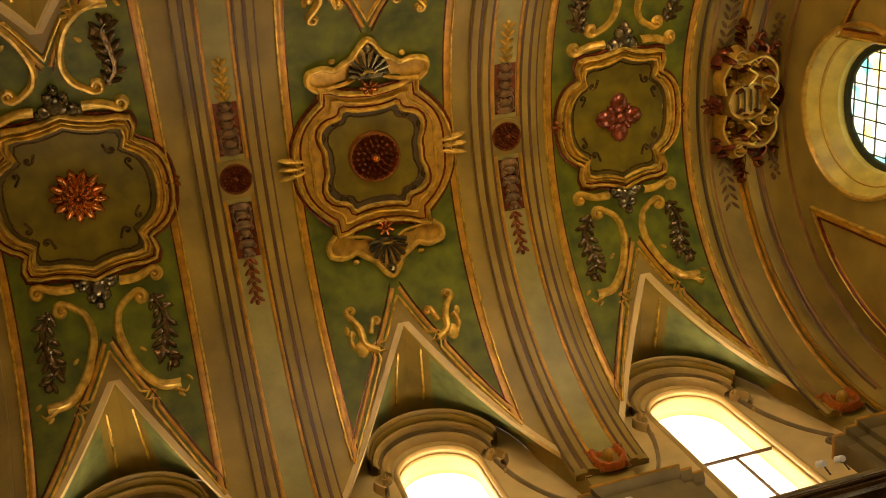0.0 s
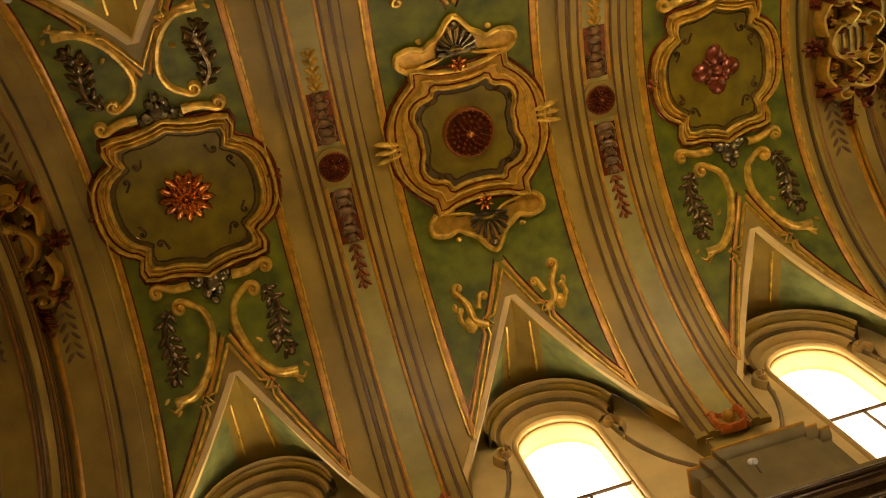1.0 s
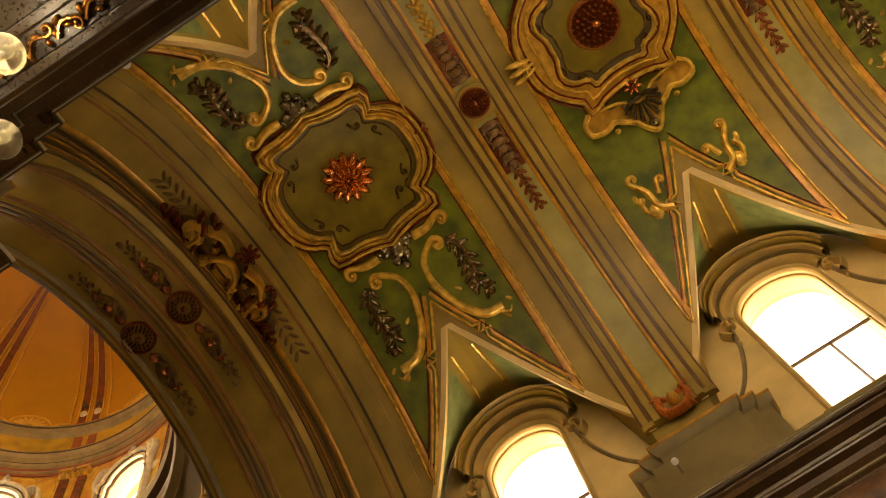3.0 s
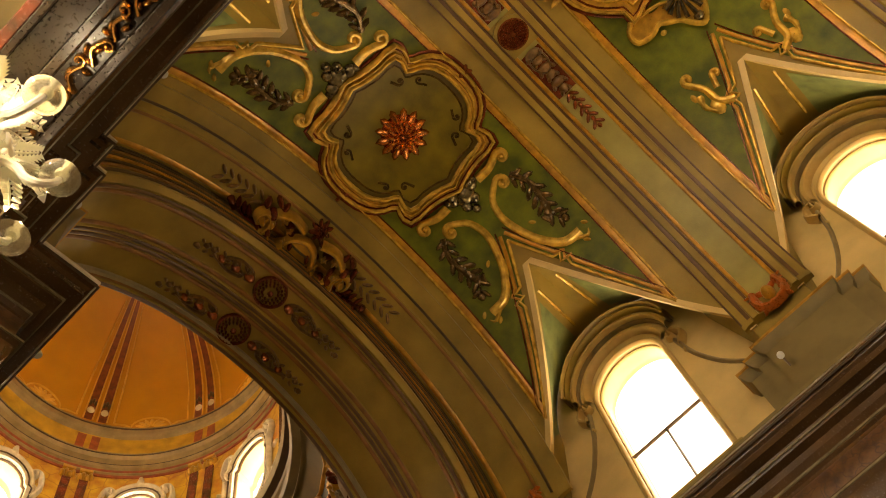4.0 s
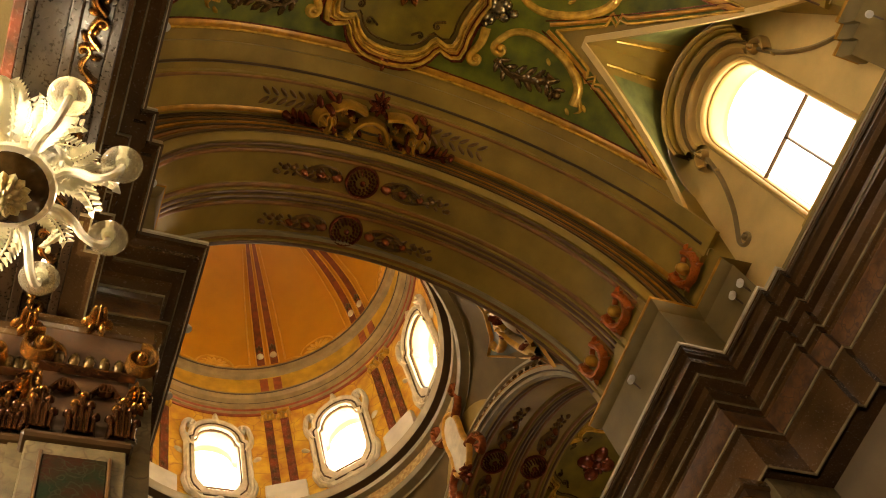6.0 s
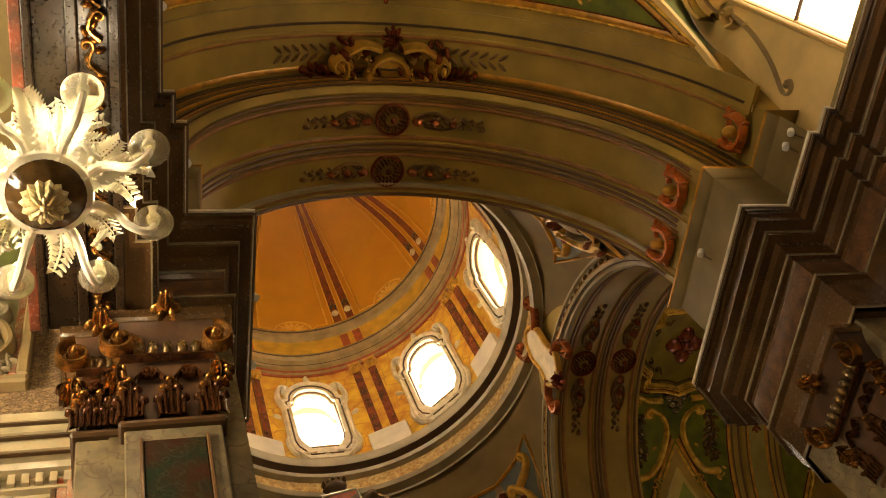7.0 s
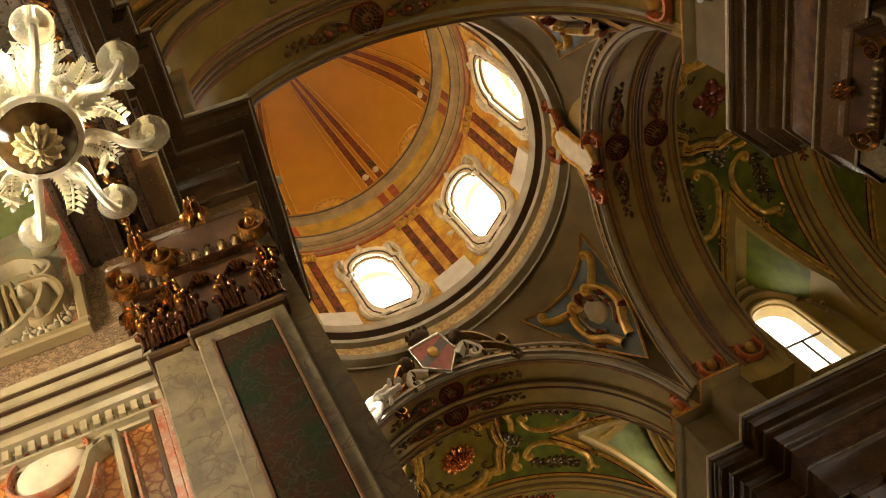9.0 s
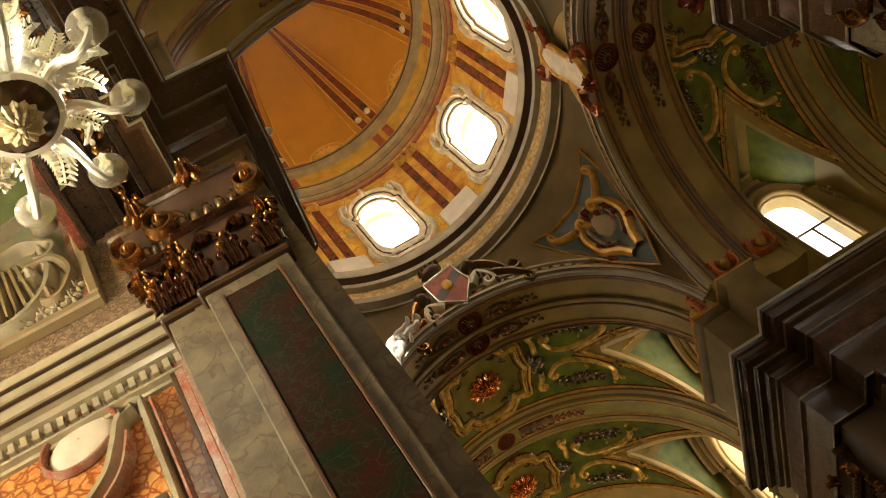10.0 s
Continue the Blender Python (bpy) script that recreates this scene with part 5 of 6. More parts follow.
# cream cartouches on the keys of the transept arches
for sg in (1, -1):
    th = thing_at("arch_key_cartouche", "cream scrolled cartouche with gilt leaves on an arch key", "cartouche", "cartouches on the transept arches")

    def key(bm, sg=sg):
        for v in bm.verts:
            v.co = Vector((XC + sg * (HX - 0.10 - v.co.z), YD + 1.35 * v.co.x, 17.25 + 1.6 * v.co.y))
        return bm
    o = smooth_path([(0.0, 0.52), (0.16, 0.42), (0.24, 0.2), (0.22, -0.1), (0.27, -0.35), (0.12, -0.52), (0.0, -0.56)], 4)
    out = o + [(-a, b) for a, b in o[-2:0:-1]]
    bm = bmesh.new()
    disc_field(bm, out, 0.14, 4)
    part("plate", key(bm), M_PALE, th)
    bm = bmesh.new()
    ribbon(bm, out, 0.09, 0.10, 0.08, True)
    part("rim", key(bm), M_OCHRE_GOLD, th)
    for su in (1, -1):
        for q, (pts, hd) in enumerate((([(su * 0.2, 0.3), (su * 0.42, 0.42), (su * 0.5, 0.62)], su), ([(su * 0.22, -0.3), (su * 0.45, -0.36), (su * 0.55, -0.55)], -su))):
            bm = bmesh.new()
            volute(bm, pts, 0.13, 0.14, 0.10, hd, 0.05)
            part("scroll", key(bm), M_REDGOLD, th)
    bm = bmesh.new()
    flower(bm, 6, 0.16, 0.16, 0.12, 0, -0.62, 0.25)
    part("flower", key(bm), M_RED, th)
for k in range(4):
    ang = math.pi / 4 + k * math.pi / 2
    th = thing_at("pendentive_relief", "gilt scrollwork relief in a dark triangular pendentive field", "relief", "reliefs on the pendentives")

    def pend(u, v, h):
        """u across, v up from the relief's middle, on the pendentive's diagonal."""
        z = 15.75 + v
        rr = 3.98 - 0.38 * v - 0.16 * v * v - h - 0.07
        return ring_at(z, rr, ang + u / 3.9)
    bm = bmesh.new()
    tri = [(-1.08, 0.90), (-0.6, 0.74), (0, 0.66), (0.6, 0.74), (1.08, 0.90), (0.76, 0.22), (0.40, -0.5), (0, -1.30), (-0.40, -0.5), (-0.76, 0.22)]
    tri = [(a, b - 0.1) for a, b in tri]
    vs = [bm.verts.new(pend(a, b, 0.03)) for a, b in tri]
    mid = bm.verts.new(pend(0, 0.0, 0.03))
    for i in range(len(vs)):
        bm.faces.new([vs[i], vs[(i + 1) % len(vs)], mid])
    part("ground", bm, M_TEAL, th, "dark teal painted ground")
    for nm, m, fn in (("border", M_OCHRE, "b"), ("scrollwork", M_OCHRE_GOLD, "s"), ("shield", M_TAN, "h"), ("leaves", M_RED, "l")):
        bm = bmesh.new()
        if fn == "b":
            ribbon(bm, tri, 0.045, 0.05, 0.03, True)
        elif fn == "s":
            for su in (1, -1):
                volute(bm, [(su * 0.08, -0.85), (su * 0.2, -0.55), (su * 0.40, -0.3), (su * 0.42, 0.05), (su * 0.28, 0.3)], 0.19, 0.14, 0.1, su, 0.04)
                volute(bm, [(su * 0.3, 0.25), (su * 0.6, 0.38), (su * 0.78, 0.5)], 0.16, 0.11, 0.08, su, 0.04)
        elif fn == "h":
            blob(bm, 0, -0.05, 0.04, 0.20, 0.27, 0.08, 0, 14, 4)
            for su in (1, -1):
                volute(bm, [(su * 0.10, -0.45), (su * 0.27, -0.25), (su * 0.27, 0.08)], 0.07, 0.10, 0.07, su, 0.05)
            volute(bm, [(-0.22, 0.30), (0.0, 0.36), (0.20, 0.30)], 0.07, 0.10, 0.06, -1, 0.05)
        else:
            for j in range(11):
                blob(bm, 0.4 * math.sin(2.4 * j), -0.1 + 0.42 * math.cos(1.7 * j), 0.05, 0.09, 0.05, 0.14, 1.1 * j)
        for v in bm.verts:
            v.co = pend(v.co.x, v.co.y, v.co.z)
        part(nm, bm, m, th)

# ---- transept vaults ----
RT, XT = 4.25, 4.6
FT = RT / RV
for sgn, surf_at in ((1, trans_at), (-1, lambda u, r, a: trans_at(-u, r, a))):
    S = Barrel(surf_at, RT)
    bm = bmesh.new()
    UB = 7.05
    for sd in (1, -1):
        grid(bm, [[surf_at(u, RT, sd * A_TIP * i / 12) for u in (5.8, UB, 12.4)] for i in range(13)])
        la, lb, lc, ld = [], [], [], []
        for i in range(31):
            a = A_TIP + (math.pi / 2 - A_TIP) * i / 30
            g = min(1.25, groin(a) * FT)
            la.append([surf_at(5.8, RT, sd * a), surf_at(UB - g, RT, sd * a)])
            lb.append([surf_at(UB + g, RT, sd * a), surf_at(12.4, RT, sd * a)])
            for rows, u in ((lc, UB - g), (ld, UB + g)):
                p = surf_at(u, RT, sd * a)
                rows.append([p, Vector((p.x, YD + sd * XT, p.z))])
        for rows in (la, lb, lc, ld):
            grid(bm, rows)
        for rows, q in ((lc, 1), (ld, -1)):
            lin = bmesh.new()
            grid(lin, [[p.lerp(e, f) + Vector((sgn * q * 0.012, 0, -0.012)) for f in (0.06, 0.5, 0.92)] for p, e in rows[2:14]])
            tagged(link("trim_lunette_panel", lin, M_GREEN), "dark green painted lining of a transept lunette", "lunette", kind="structure")
    tagged(link("ceiling_transept", bm, M_STONE), "grey-beige transept barrel vault with window lunettes", "vault", kind="structure")
    bm = bmesh.new()
    box(bm, *sorted((XC + sgn * 12.4, XC + sgn * 12.6)), YD - 5.2, YD + 5.2, 0, 18.6)
    tagged(link("wall_transept", bm, M_STONE), "plain transept end wall", "wall", kind="structure")
    bay_field(S, UB)
    medallion(S, UB, "lobed", "cross", "gilt lobed medallion with a dark cross flower on the transept vault", 0.85, 0.85, FT)
    vault_rib(S, 9.05)
    bay_field(S, 11.0)
    for sd in (1, -1):
        yw = YD + sd * XT
        xc = XC + sgn * 7.15
        bm = bmesh.new()
        outer = [(-2.6, 11.2), (2.6, 11.2), (1.6, 15.3), (0.9, 16.7), (-0.9, 16.7), (-1.6, 15.3)]
        hole2 = arch_outline(1.06, 13.3, 15.2, 12)
        face_with_hole(bm, [Vector((xc + y, yw, z)) for y, z in outer], [Vector((xc + y, yw, z)) for y, z in hole2])
        grid(bm, [[Vector((xc + y, yw + sd * d, z)) for d in (0, 0.45)] for y, z in hole2], True)
        tagged(link("wall_transept_window", bm, M_STONE), "transept lunette wall with an arched window opening", "wall", kind="structure")
        window(0, sd, P_WIN * 0.11, (lambda d, y, z, xc=xc, yw=yw, sd=sd: Vector((xc + y, yw + sd * d, z))), 1.06, 13.3, 15.2)
# choir repeats
for yb, ce, fu in ((CHOIR_BAYS[0], "petals", 1.0), (CHOIR_BAYS[1], "petals", 0.9)):
    bay_field(NAVE, yb)
    medallion(NAVE, yb, "lobed", ce, "gilt lobed ceiling medallion with a copper petal flower over the choir", 0.86 * fu, 0.86 * fu)
vault_rib(NAVE, 19.5)
for sv in (1, -1):
    cherub(NAVE, 19.5, sv * 6.48)
# ---- crossing piers, pilasters and capitals ----
M_GREYM = mat("grey_veined_marble", (0.19, 0.14, 0.065), 0.42, var=0.5, scale=5.0)
M_DARKM = mat("dark_breccia", (0.012, 0.022, 0.009), 0.5, var=0.9, scale=3.2, tint=(0.060, 0.012, 0.005), spec=0.05)
M_SPECK = mat("speckled_brown_marble", (0.40, 0.27, 0.15), 0.3, var=0.6, scale=14.0, tint=(0.22, 0.14, 0.08))
M_BRECC = mat("orange_breccia", (0.64, 0.32, 0.09), 0.25, var=0.5, scale=9.0, tint=(0.50, 0.15, 0.03))
M_REDV = mat("red_veined_marble", (0.33, 0.09, 0.04), 0.25, var=0.7, scale=7.0, tint=(0.45, 0.30, 0.2))
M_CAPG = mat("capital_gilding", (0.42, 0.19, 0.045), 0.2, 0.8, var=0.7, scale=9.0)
# Same gilding as above, darkened to hold the shade on the leaves.
M_CAPSHADE = mat("shaded_capital_gilding", (0.11, 0.04, 0.014), 0.18, 0.6, var=0.7, scale=9.0)
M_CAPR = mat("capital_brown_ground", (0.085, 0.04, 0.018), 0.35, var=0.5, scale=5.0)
M_GLASS = bpy.data.materials.new("pale_blown_glass")
M_GLASS.use_nodes = True
gb = M_GLASS.node_tree.nodes["Principled BSDF"]
gb.inputs["Base Color"].default_value = (0.99, 0.95, 0.76, 1)
gb.inputs["Roughness"].default_value = 0.12
gb.inputs["Transmission Weight"].default_value = 0.04
gb.inputs["Subsurface Weight"].default_value = 0.0


M_PALE2 = mat("pale_grey_marble", (0.42, 0.34, 0.20), 0.16, var=0.25, scale=4.0)
M_AMBERG = mat("pale_amber_glass", (0.80, 0.68, 0.36), 0.15, var=0.3, scale=20.0, bump=0)
M_BOWL = mat("smoky_glass", (0.10, 0.055, 0.018), 0.1, var=0.4, scale=12.0, bump=0)
M_DISH = M_GLASS.copy()
M_DISH.name = "clear_dish_glass"
M_DISH.node_tree.nodes["Principled BSDF"].inputs["Transmission Weight"].default_value = 0.75
M_BULB = glass_glow("lit_bulb", [(1.0, 0.85, 0.6), (1.0, 0.88, 0.65)], 8.0, 1.0)
P_CANDLE = 8
P_SPOT = 22


def vein(m, scale, lo, hi, color, bend=0.22):
    """Adds veins between the stones of a marble."""
    n, l = m.node_tree.nodes, m.node_tree.links
    b = n["Principled BSDF"]
    src = b.inputs["Base Color"].links[0].from_socket
    vo, ra, mx, tc = n.new("ShaderNodeTexVoronoi"), n.new("ShaderNodeMapRange"), n.new("ShaderNodeMix"), n.new("ShaderNodeTexCoord")
    no, ad = n.new("ShaderNodeTexNoise"), n.new("ShaderNodeMix")
    no.inputs["Scale"].default_value = scale * 0.7
    ad.data_type = "RGBA"
    ad.inputs["Factor"].default_value = bend
    l.new(tc.outputs["Object"], no.inputs["Vector"])
    l.new(tc.outputs["Object"], ad.inputs["A"])
    l.new(no.outputs["Color"], ad.inputs["B"])
    vo.feature = "DISTANCE_TO_EDGE"
    vo.inputs["Scale"].default_value = scale
    l.new(ad.outputs["Result"], vo.inputs["Vector"])
    ra.inputs["From Min"].default_value, ra.inputs["From Max"].default_value = lo, hi
    ra.inputs["To Min"].default_value, ra.inputs["To Max"].default_value = 1, 0
    l.new(vo.outputs["Distance"], ra.inputs["Value"])
    mx.data_type = "RGBA"
    l.new(ra.outputs[0], mx.inputs["Factor"])
    l.new(src, mx.inputs["A"])
    mx.inputs["B"].default_value = (*color, 1)
    l.new(mx.outputs["Result"], b.inputs["Base Color"])


vein(M_BRECC, 12.0, 0.03, 0.16, (0.27, 0.075, 0.018), 0.1)
vein(M_SPECK, 17.0, 0.02, 0.16, (0.12, 0.07, 0.035))
vein(M_DARKM, 7.0, 0.0, 0.05, (0.035, 0.033, 0.017), 0.4)
vein(M_GREYM, 5.0, 0.0, 0.05, (0.09, 0.055, 0.022), 0.4)
vein(M_FRIEZE, 7.0, 0.0, 0.05, (0.06, 0.03, 0.02))
vein(M_YELLOW, 2.6, 0.0, 0.03, (0.36, 0.14, 0.03))


def pilaster(m, w, z1, label, panel=True, z0=0.0):
    """A pilaster whose face looks along -y of its own frame; m places its middle at floor level."""
    th = thing_at("pilaster", label, "pilaster", "pilasters of the crossing piers")
    th.matrix_world = m
    bm = bmesh.new()
    box(bm, -w / 2, w / 2, 0, 0.5, z0, z1, 0.012)
    part("shaft", bm, M_GREYM, th, "grey veined marble shaft")
    if panel:
        bm = bmesh.new()
        box(bm, -w / 2 + 0.13, w / 2 - 0.13, -0.02, 0.1, z0 + 0.4, z1 - 0.16, 0.008)
        part("panel", bm, M_DARKM, th, "dark green and red marble panel")
        for su in (1, -1):
            bm = bmesh.new()
            box(bm, su * (w / 2 - 0.115) - 0.014, su * (w / 2 - 0.115) + 0.014, -0.03, 0.1, z0 + 0.4, z1 - 0.13, 0.006)
            part("panel_edge", bm, M_LINE, th)
    bm = bmesh.new()
    box(bm, -w / 2 - 0.04, w / 2 + 0.04, -0.05, 0.5, z1, z1 + 0.07, 0.02)
    part("necking", bm, M_DARK, th)
    return th


def capital(m, w, h, label):
    """A gilt composite capital on a dark red ground, face along -y."""
    th = thing_at("capital", label, "capital", "gilt capitals of the pilasters")
    th.matrix_world = m
    bm = bmesh.new()
    prof = [(w / 2 - 0.02, 0.0), (w / 2 - 0.02, h * 0.6), (w / 2 + 0.05, h * 0.8), (w / 2 + 0.12, h * 0.88)]
    grid(bm, [[Vector((s * x, y0 - (x - w / 2) * (1 if y0 < 0.2 else -1), z)) for x, z in prof] for s, y0 in ((-1, 0.5), (-1, 0.0), (1, 0.0), (1, 0.5))])
    part("bell", bm, M_CAPR, th, "dark red bell")
    bm = bmesh.new()
    box(bm, -w / 2 - 0.16, w / 2 + 0.16, -0.16, 0.5, h * 0.88, h, 0.025)
    part("abacus", bm, M_ENTAB, th)

    def face(bm):
        for v in bm.verts:
            lean = max(0.0, v.co.y / h - 0.55) * 0.3
            v.co = Vector((v.co.x, -v.co.z - lean, v.co.y))
        return bm
    # Leaves get a darker gilding for shade, tips the brighter one for glints.
    for k in range(3):
        x = (k - 1) * (w / 2 - 0.05)
        bm, b2 = bmesh.new(), bmesh.new()
        ribbon(bm, [(x, 0.02 * h), (x, 0.15 * h), (x, 0.26 * h), (x, 0.34 * h)], 0.24, 0.05, 0.0, taper=(1.0, 0.55))
        for q, (dx, top) in enumerate(((0.0, 0.34), (-0.045, 0.26), (0.045, 0.26), (-0.08, 0.16), (0.08, 0.16))):
            ribbon(bm, [(x + dx, 0.02 * h), (x + dx * 1.05, top * 0.55 * h), (x + dx * 1.2, top * h)], 0.036, 0.035, 0.03, taper=(0.9, 1.0))
            blob(b2 if q < 2 else bm, x + dx * 1.25, top * h, 0.03, 0.042, 0.03, 0.06, dx * 6)
        part("acanthus_leaf", face(bm), M_CAPSHADE, th, "acanthus leaf in gilding darkened for shade")
        part("leaf_tip", face(b2), M_CAPG, th, "leaf tips in brighter gilding as glints")
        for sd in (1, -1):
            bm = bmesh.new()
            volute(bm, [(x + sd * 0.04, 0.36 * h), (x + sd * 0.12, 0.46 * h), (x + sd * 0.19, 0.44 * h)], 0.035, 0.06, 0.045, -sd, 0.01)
            part("tendril", face(bm), M_CAPSHADE, th, "tendril in gilding darkened for shade")
    bm = bmesh.new()
    ribbon(bm, [(-w / 2 - 0.02, 0.57 * h), (0, 0.57 * h), (w / 2 + 0.02, 0.57 * h)], 0.05, 0.06, 0.02)
    part("astragal", face(bm), M_CAPSHADE, th)
    for su in (1, -1):
        bm = bmesh.new()
        ribbon(bm, curl(su * (w / 2 + 0.03), h * 0.66, 0.15, math.pi / 2, -1.6 * su, 30), 0.055, 0.10, 0.06, taper=(1.1, 0.6))
        blob(bm, su * (w / 2 + 0.03), h * 0.66, 0.06, 0.045, 0.045, 0.14)
        part("volute", face(bm), M_CAPG, th, "bright gilt corner volute")
        bm = bmesh.new()
        acanthus(bm, [(su * (w / 2 + 0.03), h * 0.50), (su * (w / 2 + 0.05), h * 0.40), (su * (w / 2 + 0.02), h * 0.28)], 0.09, 0.10, 4, 0.0)
        part("corner_leaf", face(bm), M_CAPG, th)
    n_egg = max(3, int(w / 0.12))
    for j in range(n_egg):
        bm = bmesh.new()
        blob(bm, (w - 0.12) * ((j + 0.5) / n_egg - 0.5), h * 0.655, 0.02, 0.05, 0.075, 0.05)
        part("egg", face(bm), M_BRONZE, th)
    bm = bmesh.new()
    flower(bm, 6, 0.13, 0.16, 0.14, 0, h * 0.86, 0.25)
    part("flower", face(bm), M_CAPG, th)
    return th


bm = bmesh.new()
box(bm, 0.02, 1.02, 4.80, 7.1, 0, 9.4)
tagged(link("pier_west", bm, M_GREYM), "grey marble crossing pier", "pier", kind="structure")
bm = bmesh.new()
box(bm, 7.86, 9.6, 5.0, 6.9, 0, 9.4)
tagged(link("pier_east", bm, M_GREYM), "grey marble crossing pier", "pier", kind="structure")
pilaster(pose(0.48, 4.676, 0), 0.70, 7.80, "tall pilaster with dark marble panel in grey marble border")
capital(pose(0.48, 4.676, 7.87), 0.70, 1.45, "gilded composite capital with acanthus and volutes on dark red")
pilaster(pose(-0.04, 4.81, 0), 0.34, 7.9, "narrow grey marble pilaster beside the pier", False)
capital(pose(-0.04, 4.81, 7.97), 0.34, 1.35, "narrow gilded capital with acanthus leaves on dark red")
pilaster(pose(7.62, 5.7, 0, 0, 0, -90), 1.0, 7.95, "tall pilaster with dark marble panel facing the nave")
capital(pose(7.62, 5.7, 8.02, 0, 0, -90), 1.0, 1.3, "gilded composite capital in shadow facing the nave")
pilaster(pose(8.75, 12.96, 0), 0.9, 7.95, "dark tall pilaster on the far crossing pier")
capital(pose(8.75, 12.96, 8.02), 0.9, 1.3, "gilded composite capital on the far crossing pier")
pilaster(pose(7.40, 14.6, 0, 0, 0, -90), 0.8, 7.95, "dark tall pilaster facing the choir entrance")
capital(pose(7.40, 14.6, 8.02, 0, 0, -90), 0.8, 1.3, "gilded composite capital beside the choir arch")

# nave walls below the entablature and the side chapel beside the camera
bm = bmesh.new()
box(bm, 8.85, 9.2, -10.7, 5.0, 0, 9.4)
box(bm, 9.6, 9.8, 5.0, 7.2, 0, 9.4)
tagged(link("wall_nave_east", bm, M_WALL), "plain plastered lower nave wall", "wall", kind="structure")
bm = bmesh.new()
box(bm, -0.35, 0.04, -10.7, -2.6, 0, 9.4)
tagged(link("wall_nave_west", bm, M_WALL), "plain plastered lower nave wall", "wall", kind="structure")
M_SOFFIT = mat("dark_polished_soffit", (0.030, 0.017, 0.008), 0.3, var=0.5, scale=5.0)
th = thing_at("trim_soffit", "architrave soffit with dark marble strips and gilt garland", "soffit", kind="structure", place=(0.44, 0, 0))
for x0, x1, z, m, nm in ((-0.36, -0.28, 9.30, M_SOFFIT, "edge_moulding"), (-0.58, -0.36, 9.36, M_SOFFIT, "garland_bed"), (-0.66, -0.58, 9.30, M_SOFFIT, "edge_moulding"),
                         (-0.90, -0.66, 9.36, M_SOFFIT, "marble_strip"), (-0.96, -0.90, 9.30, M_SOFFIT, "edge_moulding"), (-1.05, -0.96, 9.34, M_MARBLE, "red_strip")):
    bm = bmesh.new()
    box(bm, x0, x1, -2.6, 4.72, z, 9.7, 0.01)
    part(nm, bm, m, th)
for k in range(18):
    bm = bmesh.new()
    b0 = 4.55 - 0.26 * k
    volute(bm, [(-0.41, b0), (-0.50, b0 - 0.09), (-0.47, b0 - 0.2)], 0.05, 0.09, 0.05, 1 if k % 2 else -1)
    for j in range(4):
        blob(bm, -0.47 + 0.055 * math.sin(1.9 * j + k), b0 - 0.06 * j, 0.0, 0.05, 0.03, 0.09, j)
    for v in bm.verts:
        v.co.z = 9.358 - v.co.z
    part("garland_leaf", bm, M_CAPG, th)
bm = bmesh.new()
box(bm, -5.0, -0.6, -2.6, 5.9, 11.6, 11.8)
tagged(link("ceiling_chapel", bm, M_GREENLIT), "olive green plastered side chapel ceiling", "ceiling", kind="structure")
bm = bmesh.new()
box(bm, -5.0, -0.3, -2.8, -2.6, 0, 11.8)
tagged(link("wall_chapel", bm, M_CREAM), "plain plastered side chapel wall", "wall", kind="structure")
bm = bmesh.new()
hole3 = [(2.2 + y, z) for y, z in arch_outline(1.5, 5.6, 8.4)]
face_with_hole(bm, [Vector((-5.0, y, z)) for y, z in ((-2.8, 0), (5.8, 0), (5.8, 11.8), (-2.8, 11.8))], [Vector((-5.0, y, z)) for y, z in hole3])
grid(bm, [[Vector((-5.0 - d, y, z)) for d in (0, 0.5)] for y, z in hole3], True)
tagged(link("wall_chapel_west", bm, M_CREAM), "plastered chapel wall, out of view, with an added window opening", "wall", kind="structure")
# Unseen window added to throw daylight on the altar wall and chandelier.
window(0, -1, 350, (lambda d, y, z: Vector((-5.0 - d, 2.2 + y, z))), 1.5, 5.6, 8.4)
# marble-faced chapel wall that carries the altar architecture
th = thing_at("wall_altar", "speckled brown and orange breccia marble wall with a moulded cornice", "altar wall", kind="structure", place=(0.1, 0, 0))
back = Matrix.Translation((0.28, 0.4, 1.53)) @ Matrix.Scale(1.08, 4) @ Matrix.Translation((-0.28, -0.4, -1.53))
bm = bmesh.new()
box(bm, -5.0, -0.23, 5.0, 5.2, 8.55, 11.6)
part("upper_facing", bm, M_SPECK, th, "speckled brown marble facing")
bm = bmesh.new()
box(bm, -5.0, -0.23, 5.0, 5.2, 0, 7.75)
part("lower_facing", bm, M_BRECC, th, "orange breccia marble facing")
bm = bmesh.new()
cprof = [(y + 0.38, 8.60 - 0.68 * (8.60 - z)) for y, z in [(5.0, 7.62), (4.95, 7.62), (4.95, 7.68), (4.90, 7.70), (4.90, 7.74), (4.94, 7.76), (4.94, 7.95), (4.86, 7.98), (4.84, 8.06), (4.74, 8.10), (4.72, 8.22), (4.66, 8.27), (4.66, 8.38), (4.62, 8.42), (4.60, 8.52), (4.62, 8.56), (5.0, 8.60)]]
prism(bm, cprof, "x", -5.0, -0.33)
part("cornice", bm, M_PALE2, th, "pale grey marble cornice")
for z, y in ((8.355, 5.07), (8.464, 5.02), (8.253, 5.15)):
    bm = bmesh.new()
    box(bm, -5.0, -0.325, y - 0.012, y + 0.02, z - 0.012, z + 0.012)
    part("dark_line", bm, M_DARK, th)
bmd = bmesh.new()
box(bmd, -0.028, 0.028, 5.255, 5.33, 8.035, 8.15, 0.004)
dent = part("dentil", bmd, M_PALE2, th)
